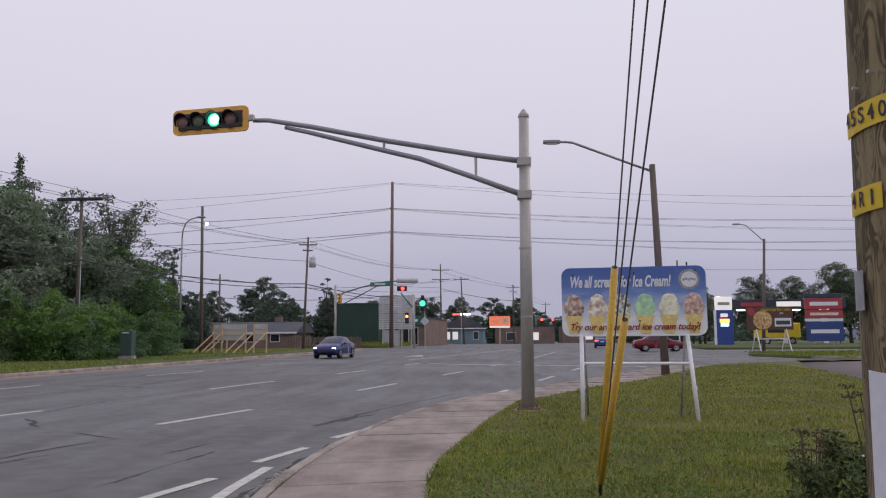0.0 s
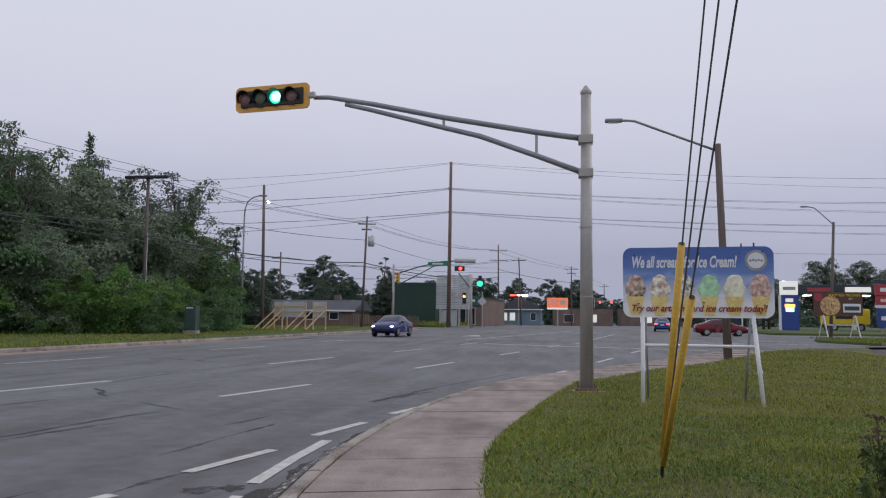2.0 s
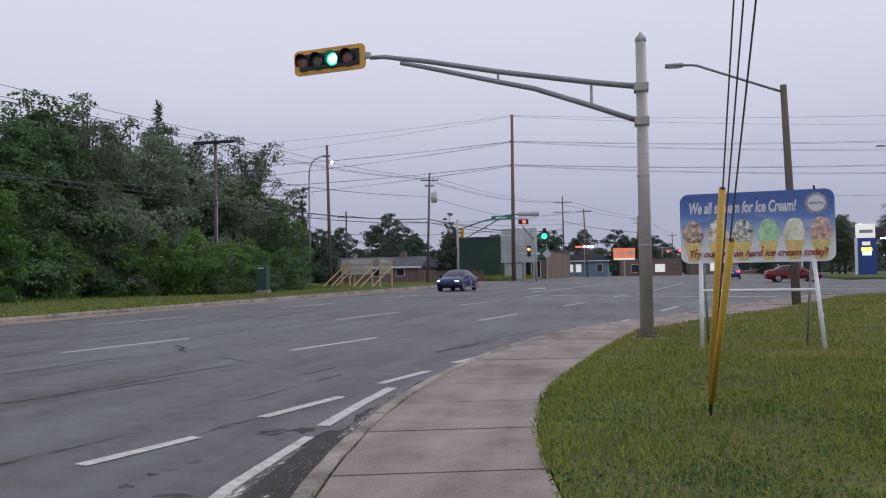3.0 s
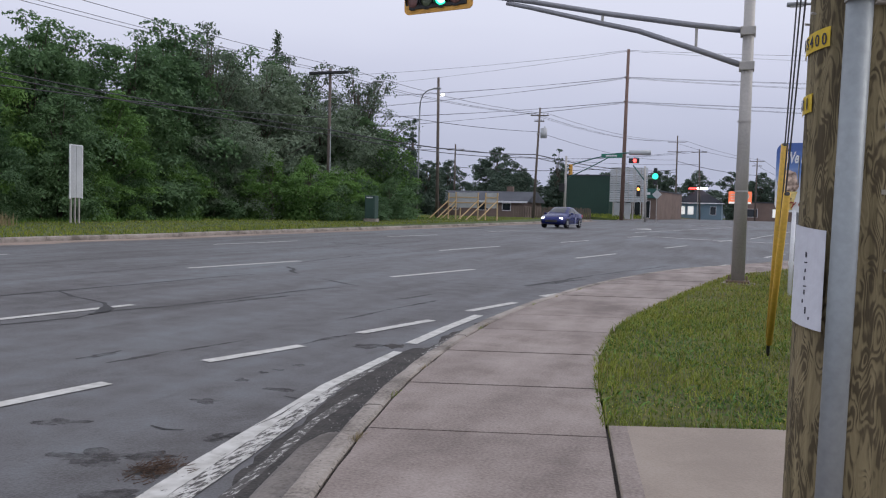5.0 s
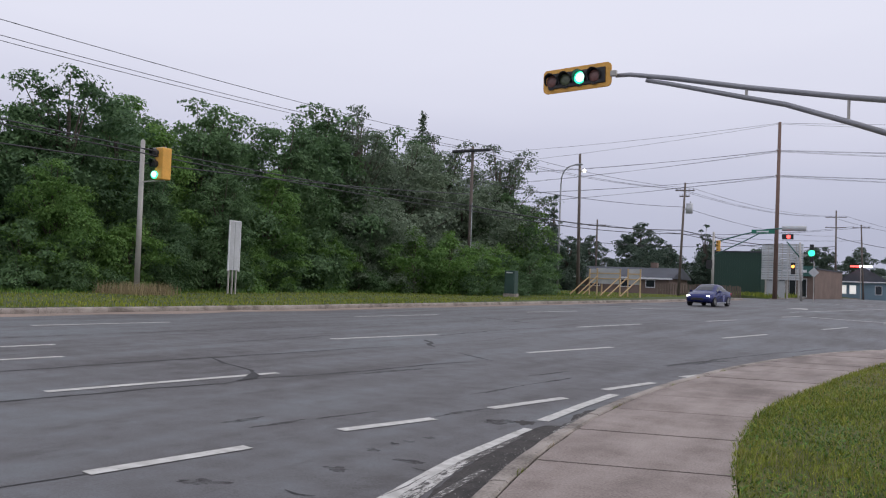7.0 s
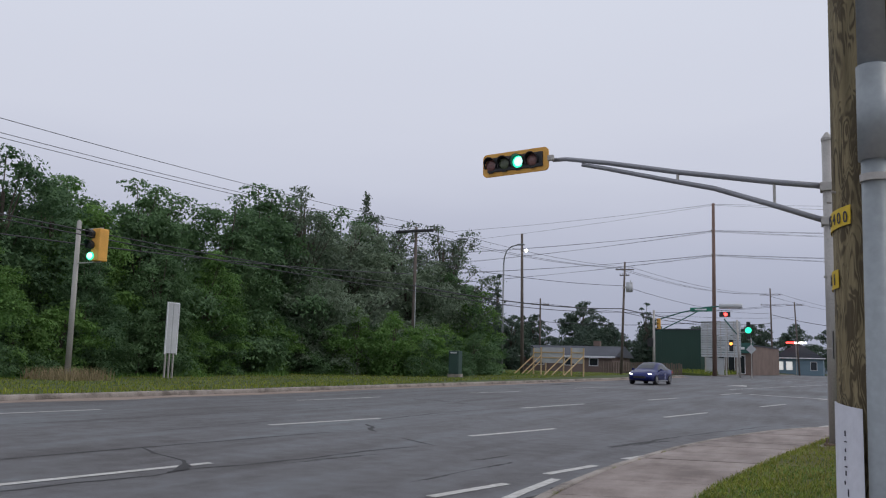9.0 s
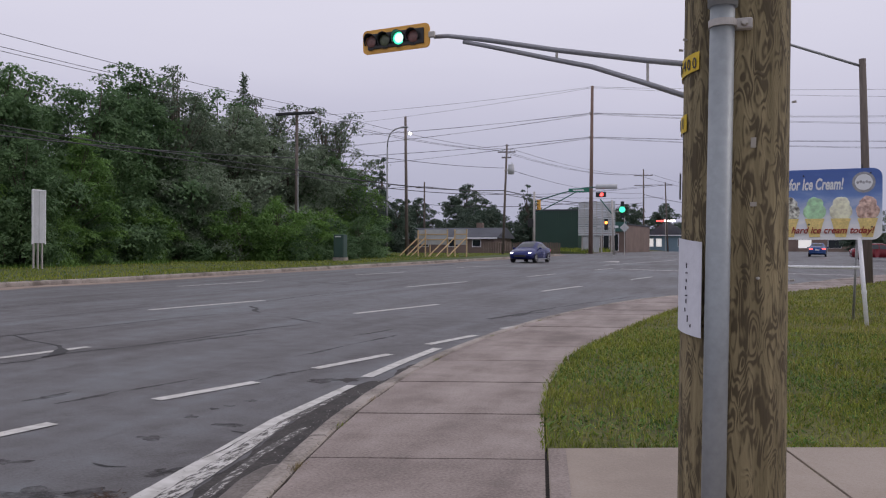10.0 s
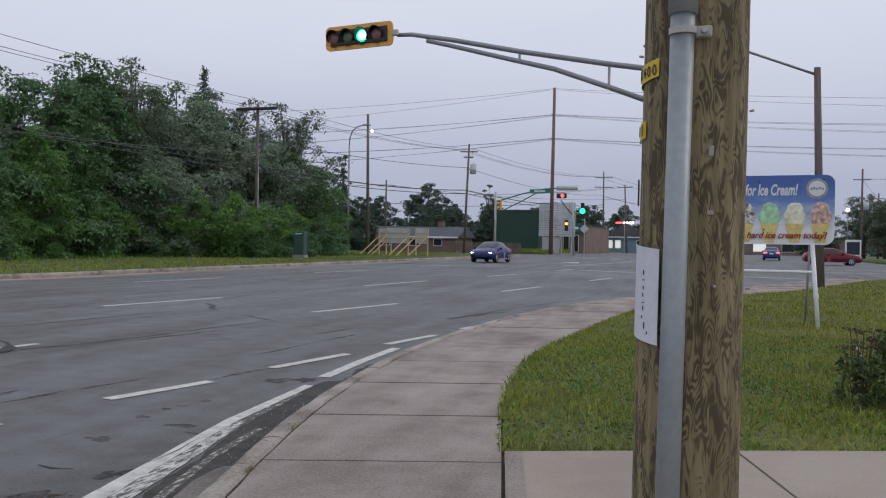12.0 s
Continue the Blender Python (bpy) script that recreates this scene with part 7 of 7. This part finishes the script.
blades("dry_stalks", P3[: len(P3) // 2], r1.uniform(0.05, 0.12, len(P3) // 2), r1.uniform(0.0015, 0.003, len(P3) // 2), "dry", "thin dry grass stalks in the lawn", 7, 0.5)
bm = bmesh.new()
for x, y, z in P3[len(P3) // 2:]:
    h = z + random.uniform(0.045, 0.08)
    s_ = random.uniform(0.0025, 0.006)
    vs = [bm.verts.new((x + s_ * math.cos(a), y + s_ * math.sin(a), h)) for a in (0, 2.1, 4.2)] + [bm.verts.new((x, y, h + s_))]
    for f in ((0, 1, 3), (1, 2, 3), (2, 0, 3)):
        bm.faces.new([vs[k] for k in f])
tagged(part("lawn_flowers", bm, "petal"), "tiny yellow flowers scattered in the lawn", "flowers", kind="stuff")

P8 = scatter(60000, -0.1, 6, 5.1, 13, lambda x, y, u: on_lawn(x, y) and u < 0.35 + 0.9 * noise.noise((x * 0.9, y * 0.9, 31)), lawn_z, 21)
blades("clover", P8 + np.array([0, 0, 0.012]), r1.uniform(0.008, 0.03, len(P8)), r1.uniform(0.005, 0.011, len(P8)), "clover", "low broad-leaved clover patches in the lawn", 22, 2.5)
P9 = scatter(9000, -21, -2, 105.3, 150, lambda x, y, u: left_kerb(y) - 7 < x < left_kerb(y) - 0.35, lambda x, y: rise(y) + 0.2, 24)
blades("rough_verge_grass", P9, r1.uniform(0.25, 0.75, len(P9)), r1.uniform(0.03, 0.07, len(P9)), "grass", "rough uncut grass and weeds of the far verge", 25, 0.7)
rk = random.Random(8)
for k in range(9):
    y = 4.31 if k == 0 else rk.uniform(5, 15)
    x = right_kerb(y) + 0.178
    ps_ = np.array([(x + rk.gauss(0, 0.012), y + rk.gauss(0, 0.035), 0.135) for _ in range(70 if k == 0 else 26)])
    blades("joint_tuft", ps_, r1.uniform(0.015, 0.05, len(ps_)), r1.uniform(0.0012, 0.0025, len(ps_)), "grass" if k % 2 else "dry", "small grass tuft in the kerb joint", 40 + k, 1.4)
P4 = scatter(60000, -34, -18.5, 4, 90, lambda x, y, u: x < left_kerb(y) - 0.3 and (x > -31 or u < 0.4), lambda x, y: verge_z(x, y) - 0.04, 8)
blades("verge_grass", P4, r1.uniform(0.05, 0.17, len(P4)), r1.uniform(0.012, 0.03, len(P4)), "grass", "uneven green grass of the far verge", 9)
P4b = scatter(26000, -34, -18.5, 4, 90, lambda x, y, u: x < left_kerb(y) - 0.3 and u < 0.5 + 0.9 * noise.noise((x * 0.25, y * 0.25, 12)), lambda x, y: verge_z(x, y) - 0.04, 28)
blades("verge_stalks", P4b, r1.uniform(0.05, 0.17, len(P4b)), r1.uniform(0.006, 0.014, len(P4b)), "seed", "straw-coloured seed stalks in the far verge", 29, 0.6)
P5 = scatter(26000, -33, -21, 5, 66, lambda x, y, u: x < -28.5 + max(0, y - 44) * 0.28 + 0.8 * math.sin(y) and x > -33 + max(0, y - 44) * 0.28, lambda x, y: verge_z(x, y) - 0.04, 10)
blades("tall_verge_grass", P5, r1.uniform(0.1, 0.32, len(P5)), r1.uniform(0.012, 0.03, len(P5)), "clover", "tall rank grass at the foot of the trees", 11, 0.5)
P6 = scatter(1600, -29, -26, 23.4, 25.6, lambda x, y, u: u < 0.9, lambda x, y: verge_z(x, y), 12)
blades("dry_tuft", P6, r1.uniform(0.2, 0.65, len(P6)), r1.uniform(0.006, 0.014, len(P6)), "dry", "dry brown grass round the signal post", 13, 0.5)
P7 = scatter(9000, 18, 45, 53.6, 67, lambda x, y, u: x > 19, lambda x, y: rise(y) + 0.13, 14)
blades("island_grass", P7, r1.uniform(0.08, 0.2, len(P7)), r1.uniform(0.02, 0.04, len(P7)), "grass", "green grass of the island", 15)


def weed_clump(x, y, h, r, seed):
    rng = random.Random(seed)
    t = thing("weed_clump", "leafy green weeds with dried brown flower heads in the lawn", "weeds", at=(x, y, 0.13))
    cl = [((rng.uniform(-r, r), rng.uniform(-r, r), h * rng.uniform(0.1, 0.62)), (r * 0.32, r * 0.32, h * 0.18)) for _ in range(26)]
    ob = new("foliage", leaf_cloud("foliage", cl, 0.02, 14000, "weed", seed, 0.4))
    ob.parent = t
    for _ in range(15):
        a, d = rng.random() * math.tau, rng.uniform(0.1, r * 1.2)
        tip = Vector((d * math.cos(a), d * math.sin(a), h * rng.uniform(0.72, 1.05)))
        stem = part("stem", tube([(tip.x * 0.3, tip.y * 0.3, 0), (tip.x * 0.7, tip.y * 0.7, tip.z * 0.6), tip], 0.004, 5), "umbel", t)
        bm = bmesh.new()
        for _ in range(14):
            q = tip + Vector((rng.uniform(-0.05, 0.05), rng.uniform(-0.05, 0.05), rng.uniform(-0.008, 0.014)))
            bmesh.ops.create_icosphere(bm, subdivisions=1, radius=rng.uniform(0.006, 0.012), matrix=Matrix.Translation(q))
        tagged(part("flower_head", bm, "umbel", stem), kind="stuff")
    bm = bmesh.new()
    for _ in range(9):
        q = (rng.uniform(-r, r), rng.uniform(-r, r), h * rng.uniform(0.4, 0.8))
        bmesh.ops.create_icosphere(bm, subdivisions=1, radius=rng.uniform(0.008, 0.018), matrix=Matrix.Translation(q))
    tagged(part("petal_scatter", bm, "paint" if seed % 2 else "petal", t), kind="stuff")
    return t


weed_clump(3.32, 7.35, 0.9, 0.28, 41)
weed_clump(3.75, 7.7, 0.85, 0.38, 42)
weed_clump(2.88, 7.5, 0.6, 0.15, 43)
weed_clump(3.85, 6.9, 1.0, 0.36, 44)
weed_clump(4.5, 8.2, 0.8, 0.36, 45)
